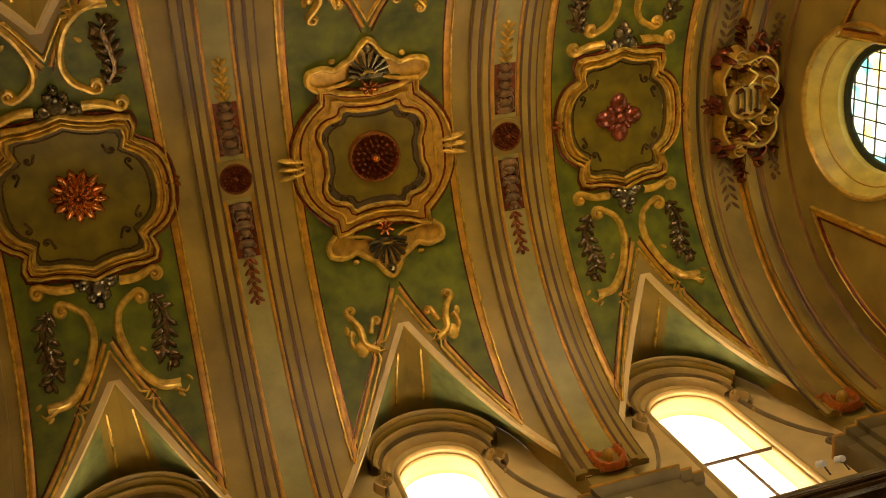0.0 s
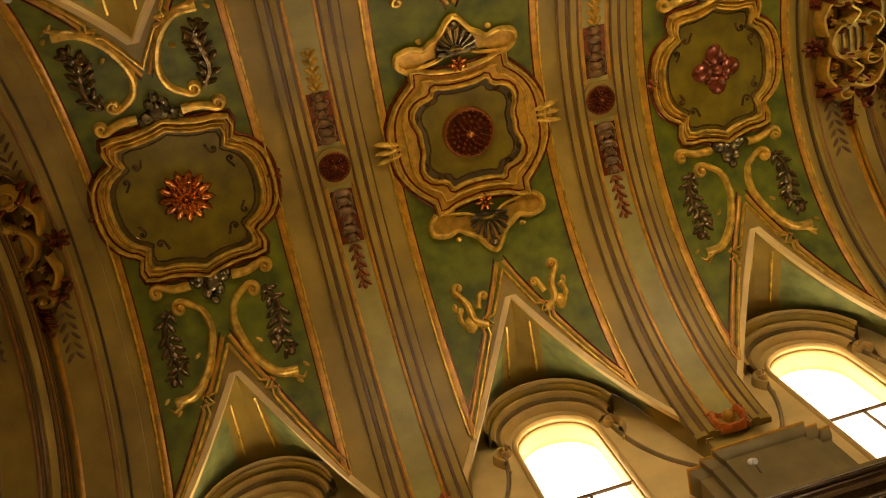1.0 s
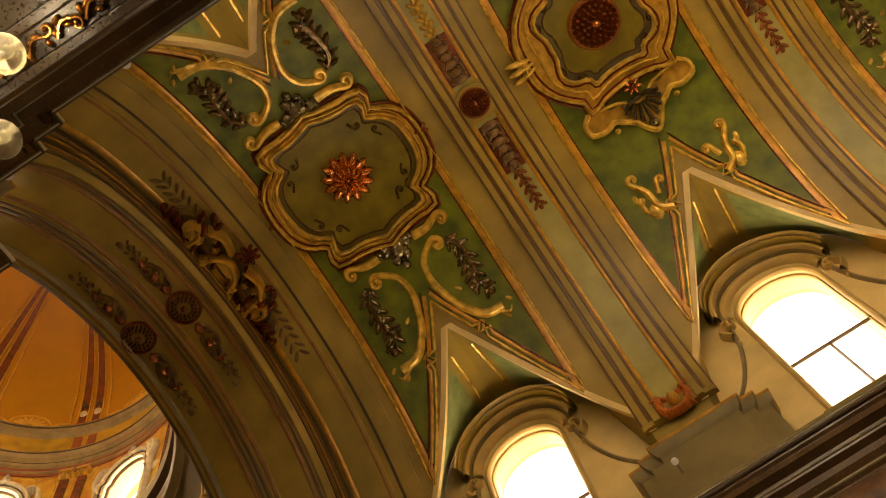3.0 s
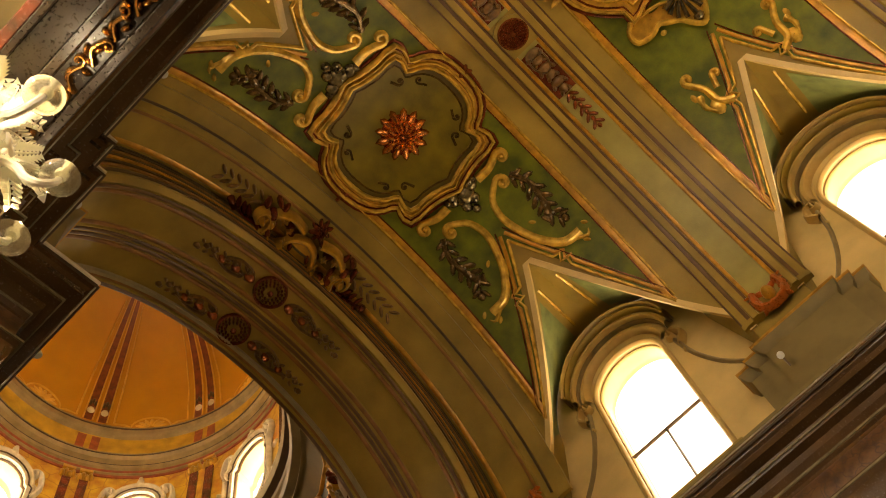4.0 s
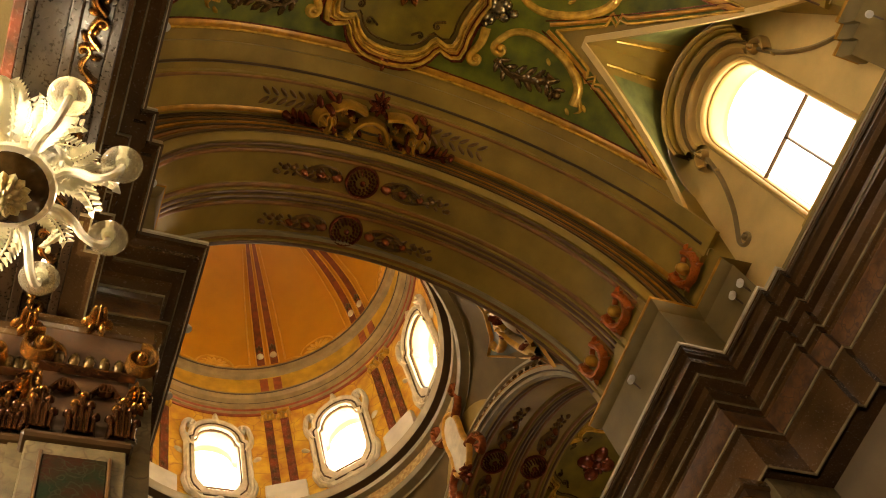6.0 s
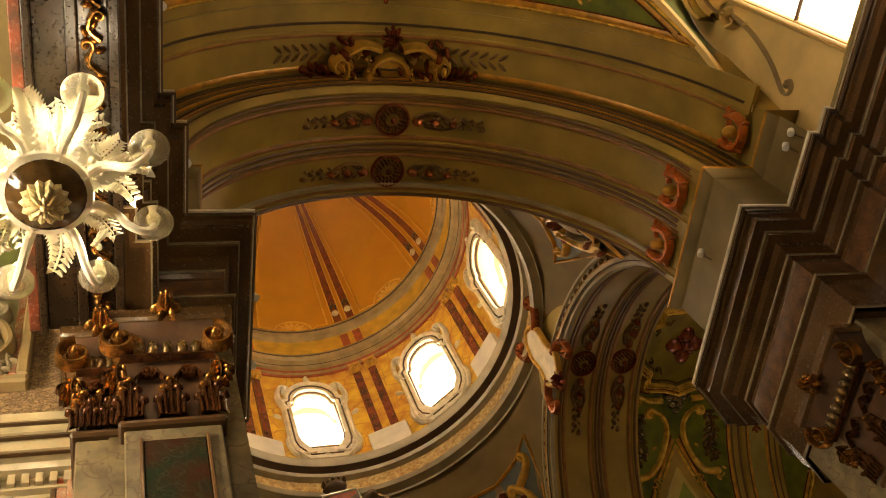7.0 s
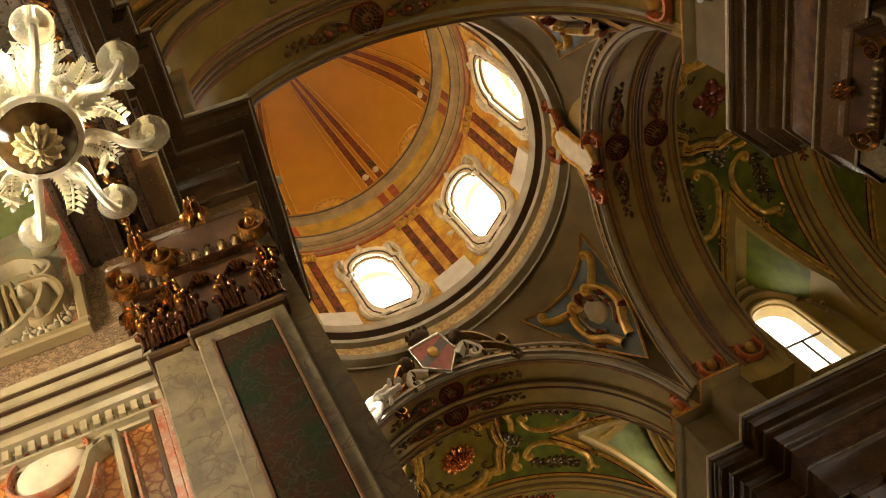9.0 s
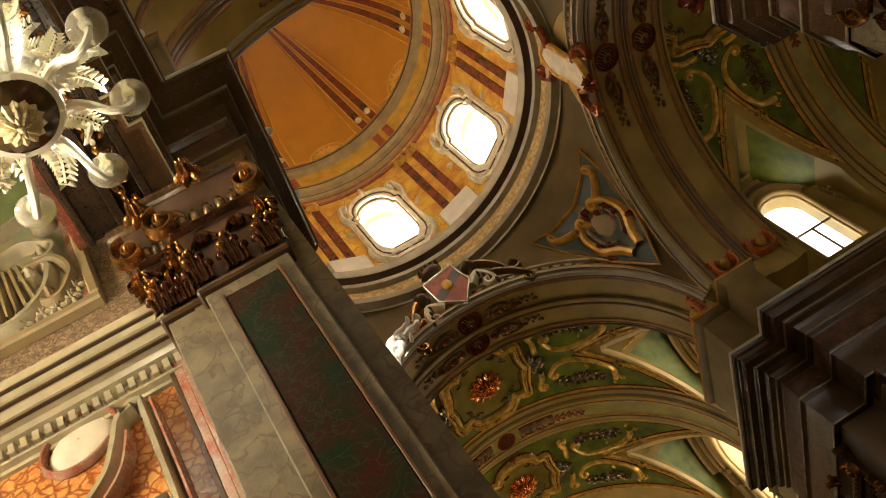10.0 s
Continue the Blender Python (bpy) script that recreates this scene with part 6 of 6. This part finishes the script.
for k in range(40):
    d = dent if k == 0 else new("dentil", dent.data)
    d.parent = th
    d.location = (-0.39 - 0.10 * k, 0, 0)
for x0, x1, y, m in ((-0.35, -0.29, 4.93, M_GREYM), (-0.41, -0.35, 4.90, M_PALE2), (-0.45, -0.41, 4.94, M_DARK)):
    bm = bmesh.new()
    box(bm, x0, x1, y, 5.02, 8.6, 11.6, 0.008)
    part("edge_moulding", bm, m, th)
bm = bmesh.new()
box(bm, -0.34, -0.23, 4.90, 5.02, 0, 7.9, 0.008)
part("red_strip", bm, M_REDV, th, "red veined marble strip")
for x0, x1, m in ((-0.45, -0.41, M_DARK), (-0.41, -0.343, M_REDV)):
    bm = bmesh.new()
    box(bm, x0, x1, 4.93, 5.02, 0, 7.62, 0.006)
    part("edge_moulding", bm, m, th)
M_PAINT = mat("painted_green_panel", (0.24, 0.26, 0.16), 0.5, var=0.5, scale=3.0, tint=(0.36, 0.27, 0.12))
for o in th.children:
    if o.name.split(".")[0] in ("upper_facing", "lower_facing", "edge_moulding", "red_strip"):
        o.matrix_basis = back
th = thing_at("framed_relief", "framed sage green altar panel with carved ochre scrolls", "altar panel")
bm = bmesh.new()
box(bm, -2.6, -0.86, 4.95, 5.01, 8.95, 11.5)
part("panel", bm, M_PAINT, th)
for a, b, c, d in ((-0.88, -0.78, 8.942, 11.55), (-2.7, -0.78, 8.84, 8.94)):
    bm = bmesh.new()
    box(bm, a, b, 4.88, 5.01, c, d, 0.02)
    part("frame", bm, M_TAN, th)
    bm = bmesh.new()
    box(bm, a - (0.07 if d > 9 else 0), b - (0.10 if d > 9 else 0.1), 4.93, 5.01, c + (0.1 if d < 9 else 0.072), d + (0.07 if d < 9 else 0), 0.01)
    part("frame_fillet", bm, M_REDV, th)
for q, (pts, w, r, hd) in enumerate((([(-1.75, 9.0), (-1.45, 9.05), (-1.2, 9.3), (-1.12, 9.6)], 0.16, 0.16, 1), ([(-1.3, 9.75), (-1.05, 9.7), (-0.95, 9.4), (-1.05, 9.15)], 0.12, 0.13, -1),
                                     ([(-1.6, 10.1), (-1.3, 10.2), (-1.05, 10.0)], 0.12, 0.13, -1), ([(-1.8, 9.3), (-1.6, 9.6), (-1.65, 9.95)], 0.14, 0.14, 1), ([(-1.5, 10.6), (-1.2, 10.7), (-1.0, 10.5)], 0.1, 0.12, -1))):
    bm = bmesh.new()
    volute(bm, pts, w, 0.14, r, hd)
    for v in bm.verts:
        v.co = Vector((v.co.x, 4.95 - v.co.z, v.co.y))
    part("carved_scroll", bm, M_TAN if q % 2 else M_PALE2, th)
for k in range(7):
    bm = bmesh.new()
    ribbon(bm, smooth_path([(-1.80 + 0.085 * k, 9.10 + 0.02 * k), (-1.78 + 0.075 * k, 9.45), (-1.74 + 0.06 * k, 9.85)], 4), 0.075, 0.13, 0.0, taper=(0.7, 1.0))
    for v in bm.verts:
        v.co = Vector((v.co.x, 4.95 - v.co.z, v.co.y))
    part("flute", bm, M_TAN, th, "carved ochre console flute")
for k, (x, z) in enumerate(((-1.15, 9.02), (-1.02, 9.06), (-0.96, 9.18), (-1.28, 9.04), (-1.45, 9.0))):
    bm = bmesh.new()
    flower(bm, 5, 0.09, 0.10, 0.02, x, z, 0.3, 1)
    for v in bm.verts:
        v.co = Vector((v.co.x, 4.95 - v.co.z, v.co.y))
    part("carved_leaf", bm, M_PALE2, th, "pale carved leaf")
th.matrix_world = Matrix.Translation((0.2, 0, 0)) @ back
# broken pediment frame with an oval medallion below the cornice
th = thing_at("altar_niche_frame", "grey marble curved niche frame with a yellow oval medallion", "niche frame")
for pts, w, nm, m in (([(-0.72, 5.0), (-0.72, 6.4), (-0.73, 7.5)], 0.09, "jamb", M_PALE2), ([(-0.64, 5.0), (-0.64, 6.4), (-0.66, 7.45)], 0.05, "jamb_fillet", M_REDV),
                      ([(-0.80, 7.48), (-0.92, 7.42), (-1.0, 7.2), (-1.12, 6.95), (-1.4, 6.72), (-1.75, 6.62), (-2.1, 6.6)], 0.12, "curved_head", M_PALE2),
                      ([(-0.88, 7.25), (-0.98, 6.95), (-1.15, 6.75), (-1.45, 6.55), (-1.8, 6.46), (-2.1, 6.44)], 0.06, "head_fillet", M_REDV), ([(-0.72, 7.5), (-0.80, 7.52), (-0.88, 7.44)], 0.10, "shoulder", M_PALE2)):
    bm = bmesh.new()
    ribbon(bm, smooth_path(pts, 6), w, 0.12, 0)
    for v in bm.verts:
        v.co = Vector((v.co.x - 0.06, 4.99 - v.co.z, v.co.y - 0.13))
    part(nm, bm, m, th)
# Flat box without a recess; its dark colour stands for the niche's shade.
bm = bmesh.new()
box(bm, -2.0, -0.84, 4.93, 4.99, 4.0, 6.45)
part("niche_shade", bm, M_DARK, th, "flat dark panel painted as the shade in a niche")
bm = bmesh.new()
blob(bm, -1.28, 7.38, 0, 0.26, 0.20, 0.05, 0.5, 20, 3)
for v in bm.verts:
    v.co = Vector((v.co.x, 4.99 - v.co.z, v.co.y))
part("oval_medallion", bm, M_PALE, th, "cream veined marble oval")
bm = bmesh.new()
ribbon(bm, [(-1.28 + 0.30 * math.cos(a) * math.cos(0.5) - 0.24 * math.sin(a) * math.sin(0.5), 7.38 + 0.30 * math.cos(a) * math.sin(0.5) + 0.24 * math.sin(a) * math.cos(0.5)) for a in [math.pi * k / 16 for k in range(32)]], 0.05, 0.06, 0, True)
for v in bm.verts:
    v.co = Vector((v.co.x, 4.99 - v.co.z, v.co.y))
part("oval_rim", bm, M_REDV, th, "red marble rim of the oval")

th.matrix_world = Matrix.Translation((0.2, 0, 0)) @ back

# ---- chandelier ----
CX, CY, CZ = -0.33, 2.98, 8.2


def lathe(prof, n=24):
    bm = bmesh.new()
    grid(bm, [[Vector((r * math.cos(2 * math.pi * i / n), r * math.sin(2 * math.pi * i / n), z)) for r, z in prof] for i in range(n)], True)
    return bm


ch = thing_at("chandelier", "pale blown-glass chandelier with curved arms, leaves and lit candles", "chandelier", place=(CX, CY, CZ))
part("bowl", lathe([(0.02, -0.13), (0.10, -0.12), (0.20, -0.07), (0.27, 0.0), (0.275, 0.03), (0.26, 0.03), (0.19, -0.05), (0.02, -0.09)], 32), M_BOWL, ch, "smoky brown glass bowl")
bm = bmesh.new()
for q, (n_p, rr, z0) in enumerate(((14, 0.155, 0.0), (12, 0.12, 0.035), (8, 0.08, 0.06))):
    for k in range(n_p):
        a = 2 * math.pi * (k + 0.5 * q) / n_p
        blob(bm, 0.62 * rr * math.cos(a), 0.62 * rr * math.sin(a), z0, rr * 0.46, rr * 0.24, 0.06, a, 7, 2)
blob(bm, 0, 0, 0.08, 0.035, 0.035, 0.05)
for v in bm.verts:
    v.co.z = -0.13 - v.co.z
part("bottom_rosette", bm, M_AMBERG, ch, "pale amber glass flower under the bowl")
part("rim", lathe([(0.26, -0.01), (0.30, 0.0), (0.31, 0.03), (0.28, 0.05), (0.26, 0.03)], 32), M_GLASS, ch)
part("stem", lathe([(0.05, 0.0), (0.12, 0.08), (0.05, 0.2), (0.14, 0.32), (0.18, 0.45), (0.08, 0.58), (0.05, 0.75), (0.11, 0.85), (0.04, 0.98), (0.015, 1.05)], 20), M_GLASS, ch)
part("rod", lathe([(0.008, 1.0), (0.012, 1.02), (0.012, 3.35), (0.0, 3.36)], 8), M_DARK, ch)


def tube(bm, pts, r0, r1, n=8):
    m = len(pts)
    rows = []
    for i, p in enumerate(pts):
        d = (Vector(pts[min(i + 1, m - 1)]) - Vector(pts[max(0, i - 1)])).normalized()
        a = d.cross(Vector((0, 0, 1)))
        a = a.normalized() if a.length > 1e-3 else Vector((1, 0, 0))
        b = d.cross(a)
        r = r0 + (r1 - r0) * i / (m - 1)
        rows.append([Vector(p) + (a * math.cos(2 * math.pi * k / n) + b * math.sin(2 * math.pi * k / n)) * r for k in range(n)])
    grid(bm, rows, False, True)


def glass_leaf(length, width):
    """A feathered glass leaf that rises and droops along x."""
    bm = bmesh.new()
    pts = [(length * t, 0, length * (0.55 * math.sin(math.pi * t * 0.8))) for t in [k / 13 for k in range(14)]]
    tube(bm, pts, 0.020, 0.008, 6)
    for k in range(1, 14):
        x, _, z = pts[k]
        s = width * (0.55 + 0.6 * math.sin(math.pi * (k / 14) ** 0.8))
        for su in (1, -1):
            q = [Vector((x + 0.02, 0, z)), Vector((x + s * 0.50, su * s * 0.55, z + 0.03)), Vector((x + s * 0.85, su * s, z - 0.01)), Vector((x - s * 0.10, su * s * 0.62, z - 0.02))]
            up = [Vector((v.x, v.y, v.z + 0.018)) for v in q]
            a, b = [bm.verts.new(v) for v in q], [bm.verts.new(v) for v in up]
            bm.faces.new(a)
            bm.faces.new(b[::-1])
            for i in range(4):
                bm.faces.new([a[i], a[(i + 1) % 4], b[(i + 1) % 4], b[i]])
    return bm


dish = lathe([(0.0, 0.0), (0.05, -0.012), (0.10, 0.0), (0.135, 0.03), (0.14, 0.04), (0.13, 0.036), (0.09, 0.012), (0.0, 0.012)], 20)
ARM_A = radians(20)
for k in range(8):
    a = ARM_A + k * math.pi / 4
    ca, sa = math.cos(a), math.sin(a)
    bm = bmesh.new()
    p2 = smooth_path([(0.24, 0.0), (0.36, 0.09), (0.47, 0.03), (0.56, -0.10), (0.66, -0.12), (0.73, -0.03), (0.74, 0.06)], 4)
    tube(bm, [(r * ca, r * sa, z) for r, z in p2], 0.036, 0.027)
    arm = part("arm", bm, M_GLASS, ch, "curved pale glass arm")
    me = bpy.data.meshes.new("dish")
    if k == 0:
        d0 = part("dish", dish, M_DISH, arm, "clear round glass drip dish")
        c0 = part("candle", lathe([(0.0, 0.06), (0.045, 0.06), (0.05, 0.10), (0.022, 0.13), (0.022, 0.24), (0.0, 0.24)], 10), M_GLASS, arm)
        b0 = part("bulb", lathe([(0.0, 0.24), (0.018, 0.25), (0.024, 0.28), (0.014, 0.32), (0.0, 0.35)], 10), M_BULB, arm, "lit candle bulb")
        firsts = (d0, c0, b0)
    else:
        firsts2 = []
        for o in firsts:
            q = new(o.name.split(".")[0], o.data)
            q.parent = arm
            if "label" in o:
                q["label"] = o["label"]
            firsts2.append(q)
    for q in (firsts if k == 0 else firsts2):
        q.location = (0.74 * ca, 0.74 * sa, 0.03)
bpy.data.meshes.remove(me)
for n, (ln, wd, z, off, tilt) in enumerate(((0.42, 0.085, 0.05, 0.39, 0), (0.44, 0.085, 0.30, 0.0, -15), (0.40, 0.085, 0.52, 0.39, -35), (0.34, 0.09, 0.78, 0.1, -55))):
    first = None
    for k in range(8):
        a = ARM_A + off + k * math.pi / 4 + 0.16 * math.sin(2.3 * k + n)
        if first is None:
            lf = part("leaf", glass_leaf(ln, wd), M_GLASS, ch, "feathered pale glass leaf")
            first = lf
        else:
            lf = new("leaf", first.data)
            lf.parent = ch
            lf["label"] = first["label"]
        lf.matrix_basis = Matrix.Translation((0.2 * math.cos(a) * (1 - 0.2 * n), 0.2 * math.sin(a) * (1 - 0.2 * n), z)) @ pose(0, 0, 0, 25 * math.sin(1.9 * k + n), tilt + 14 * math.sin(3.1 * k + 2 * n), math.degrees(a)) @ Matrix.Scale(0.88 + 0.2 * math.sin(4.7 * k + n) ** 2, 4)
first = None
for k in range(4):
    a = ARM_A + 0.39 + k * math.pi / 2
    if first is None:
        bm = bmesh.new()
        for j in range(5):
            b2 = (j - 2) * 0.5
            blob(bm, 0.05 * math.sin(b2), -0.12 + 0.05 * math.cos(b2), 0, 0.025, 0.055, 0.03, -b2)
        blob(bm, 0, -0.03, 0, 0.03, 0.05, 0.04)
        blob(bm, 0, -0.22, 0, 0.02, 0.05, 0.03)
        for v in bm.verts:
            v.co = Vector((v.co.z, v.co.x, v.co.y))
        first = part("pendant", bm, M_GLASS, ch, "leaf-shaped glass pendant")
        pd = first
    else:
        pd = new("pendant", first.data)
        pd.parent = ch
        pd["label"] = first["label"]
    pd.matrix_basis = Matrix.Translation((0.44 * math.cos(a), 0.44 * math.sin(a), 0.02)) @ pose(0, 0, 0, 0, 0, math.degrees(a))
for k in range(4):
    a = ARM_A + k * math.pi / 2
    lamp = bpy.data.lights.new("candle_light", "POINT")
    lamp.energy, lamp.color, lamp.shadow_soft_size = P_CANDLE, (1.0, 0.86, 0.62), 0.05
    ob = new("candle_light", lamp)
    ob.location = (CX + 0.74 * math.cos(a), CY + 0.74 * math.sin(a), CZ + 0.42)

# ---- coat of arms on the choir arch ----
M_WHITEP = mat("sun_whitened_stucco", (0.85, 0.80, 0.68), 0.4, var=0.15, scale=6.0)
th = thing_at("coat_of_arms", "painted red shield with gilt border and ribbons on an arch", "shield")


def crest_put(bm, x0=XC, z0=17.38):
    for v in bm.verts:
        a, b = 1.3 * (v.co.x * 0.97 - v.co.y * 0.2), 1.3 * (v.co.y * 0.97 + v.co.x * 0.2)
        v.co = Vector((x0 + a, 14.2 - v.co.z - 0.25 * b, z0 + b - 0.12 * a * abs(a)))
    return bm


out = [(-0.30, 0.34), (0.30, 0.34), (0.33, -0.1), (0.0, -0.42), (-0.33, -0.1)]
bm = bmesh.new()
disc_field(bm, out, 0.10, 2)
part("shield_field", crest_put(bm), M_REDP, th, "red painted shield field")
bm = bmesh.new()
ribbon(bm, out, 0.05, 0.06, 0.08, True)
part("shield_border", crest_put(bm), M_SILVER, th, "bright gilt beaded border")
bm = bmesh.new()
grid(bm, [[Vector((-0.30, 0.02, 0.108)), Vector((-0.28, -0.14, 0.108))], [Vector((0.30, 0.26, 0.108)), Vector((0.31, 0.08, 0.108))]])
part("shield_band", crest_put(bm), M_DARK, th)
bm = bmesh.new()
blob(bm, 0, 0.08, 0.1, 0.10, 0.12, 0.06)
part("shield_charge", crest_put(bm), M_OCHRE_GOLD, th)
for su in (1, -1):
    bm = bmesh.new()
    volute(bm, [(su * 0.30, -0.2), (su * 0.52, -0.05), (su * 0.66, -0.22)], 0.16, 0.14, 0.11, -su)
    part("white_ribbon", crest_put(bm), M_PALE, th, "white painted ribbon")
    bm = bmesh.new()
    volute(bm, [(su * 0.40, 0.1), (su * 0.62, 0.12), (su * 0.85, -0.08), (su * 0.95, -0.3)], 0.13, 0.16, 0.13, su)
    volute(bm, [(su * 0.75, -0.2), (su * 0.98, -0.35), (su * 1.15, -0.55)], 0.11, 0.14, 0.10, -su)
    part("gilt_scroll", crest_put(bm), M_BRONZE if su > 0 else M_CAPG, th)
    bm = bmesh.new()
    blob(bm, su * 0.50, 0.14, 0.02, 0.15, 0.13, 0.22)
    part("dark_boss", crest_put(bm), M_DARK, th)
    bm = bmesh.new()
    for j in range(6):
        blob(bm, su * (0.42 + 0.05 * j), 0.12 - 0.10 * j, 0.03, 0.06, 0.035, 0.12, su * (0.6 + 0.3 * j))
    part("leaf_fringe", crest_put(bm), M_DARK, th)
# Drapery set at the arch's sunlit spot, its white standing for that light.
for q, (pts, w) in enumerate((([(-1.0, 17.02), (-1.45, 16.86), (-1.95, 16.48), (-2.40, 16.02), (-2.66, 15.62)], 0.24), ([(-1.25, 17.08), (-1.70, 16.88), (-2.15, 16.50), (-2.50, 16.12)], 0.20),
                              ([(-1.55, 16.72), (-1.85, 16.40), (-2.10, 16.18)], 0.22), ([(-2.2, 16.42), (-2.58, 16.0), (-2.75, 15.5)], 0.20))):
    bm = bmesh.new()
    ribbon(bm, smooth_path(pts, 6), w, 0.16 + 0.05 * (q % 2), 0.0, taper=(0.7, 1.0), wob=0.2)
    for k in range(5):
        x, z = pts[0][0] + (pts[-1][0] - pts[0][0]) * k / 4, pts[0][1] + (pts[-1][1] - pts[0][1]) * k / 4
        blob(bm, x + 0.08 * math.sin(2.1 * k + q), z + 0.10 * math.cos(1.7 * k), 0.05, 0.10, 0.05, 0.18, 1.1 * k + q)
    for v in bm.verts:
        v.co = Vector((XC + v.co.x, 14.24 - v.co.z, v.co.y))
    part("sunlit_drapery", bm, M_WHITEP, th, "stucco drapery fold along the arch, whitened to look sunlit")
bm = bmesh.new()
blob(bm, 0, 0.50, 0, 0.22, 0.13, 0.2)
for j in range(5):
    blob(bm, 0.09 * (j - 2), 0.60 - 0.02 * abs(j - 2), 0.05, 0.04, 0.05, 0.14)
part("crown", crest_put(bm), M_DARK, th)

# ---- small spotlights on the cornices ----
M_LAMPW = mat("white_lamp_housing", (0.8, 0.78, 0.72), 0.4, var=0.1, bump=0)


def spotlight(x, y, z, turn, power=0):
    th = thing_at("spotlight", "small white cylindrical spotlight fixed above the cornice", "spotlight", "spotlights along the cornices", place=(x, y, z))
    th.rotation_euler = (radians(-35), 0, radians(turn))
    part("housing", lathe([(0.0, 0.0), (0.042, 0.0), (0.048, 0.02), (0.048, 0.16), (0.038, 0.17), (0.034, 0.14), (0.0, 0.135)], 14), M_LAMPW, th)
    bm = bmesh.new()
    tube(bm, [(0, 0, 0.05), (0, 0.08, 0.0), (0, 0.16, -0.06)], 0.014, 0.014, 6)
    part("bracket", bm, M_DARK, th)
    lamp = bpy.data.lights.new("spotlight_beam", "SPOT")
    lamp.energy, lamp.color, lamp.spot_size, lamp.spot_blend, lamp.shadow_soft_size = power, (1.0, 0.72, 0.34), radians(130), 0.9, 0.06
    a = radians(turn)
    beam = new("spotlight_beam", lamp)
    beam.matrix_world = look((x + 0.3 * math.sin(a), y - 0.3 * math.cos(a), z + 0.2), (x + 3.2 * math.sin(a), y - 3.2 * math.cos(a), z + 5))


for x, y, z, t in ((1.55, 5.6, 11.36, 90), (1.55, 6.5, 11.36, 90), (0.80, 4.0, 11.36, 90), (0.56, 2.4, 11.36, 90), (7.79, 5.7, 12.3, -90), (8.58, 4.05, 12.15, -90), (8.60, 3.85, 12.15, -90),
                   (8.38, 0.04, 12.0, -90), (8.38, -4.7, 12.0, -90), (8.12, -7.3, 11.36, -90), (8.12, -7.6, 11.36, -90), (7.9, 13.3, 11.36, 0), (7.2, 14.0, 11.36, -90)):
    spotlight(x, y, z, t, 0 if (x, y) in ((8.60, 3.85), (8.12, -7.6), (0.56, 2.4), (0.80, 4.0)) else 5 if y > 2 else P_SPOT)
for y in (-2.4, -6.6):
    spotlight(0.56, y, 11.36, 90, P_SPOT)
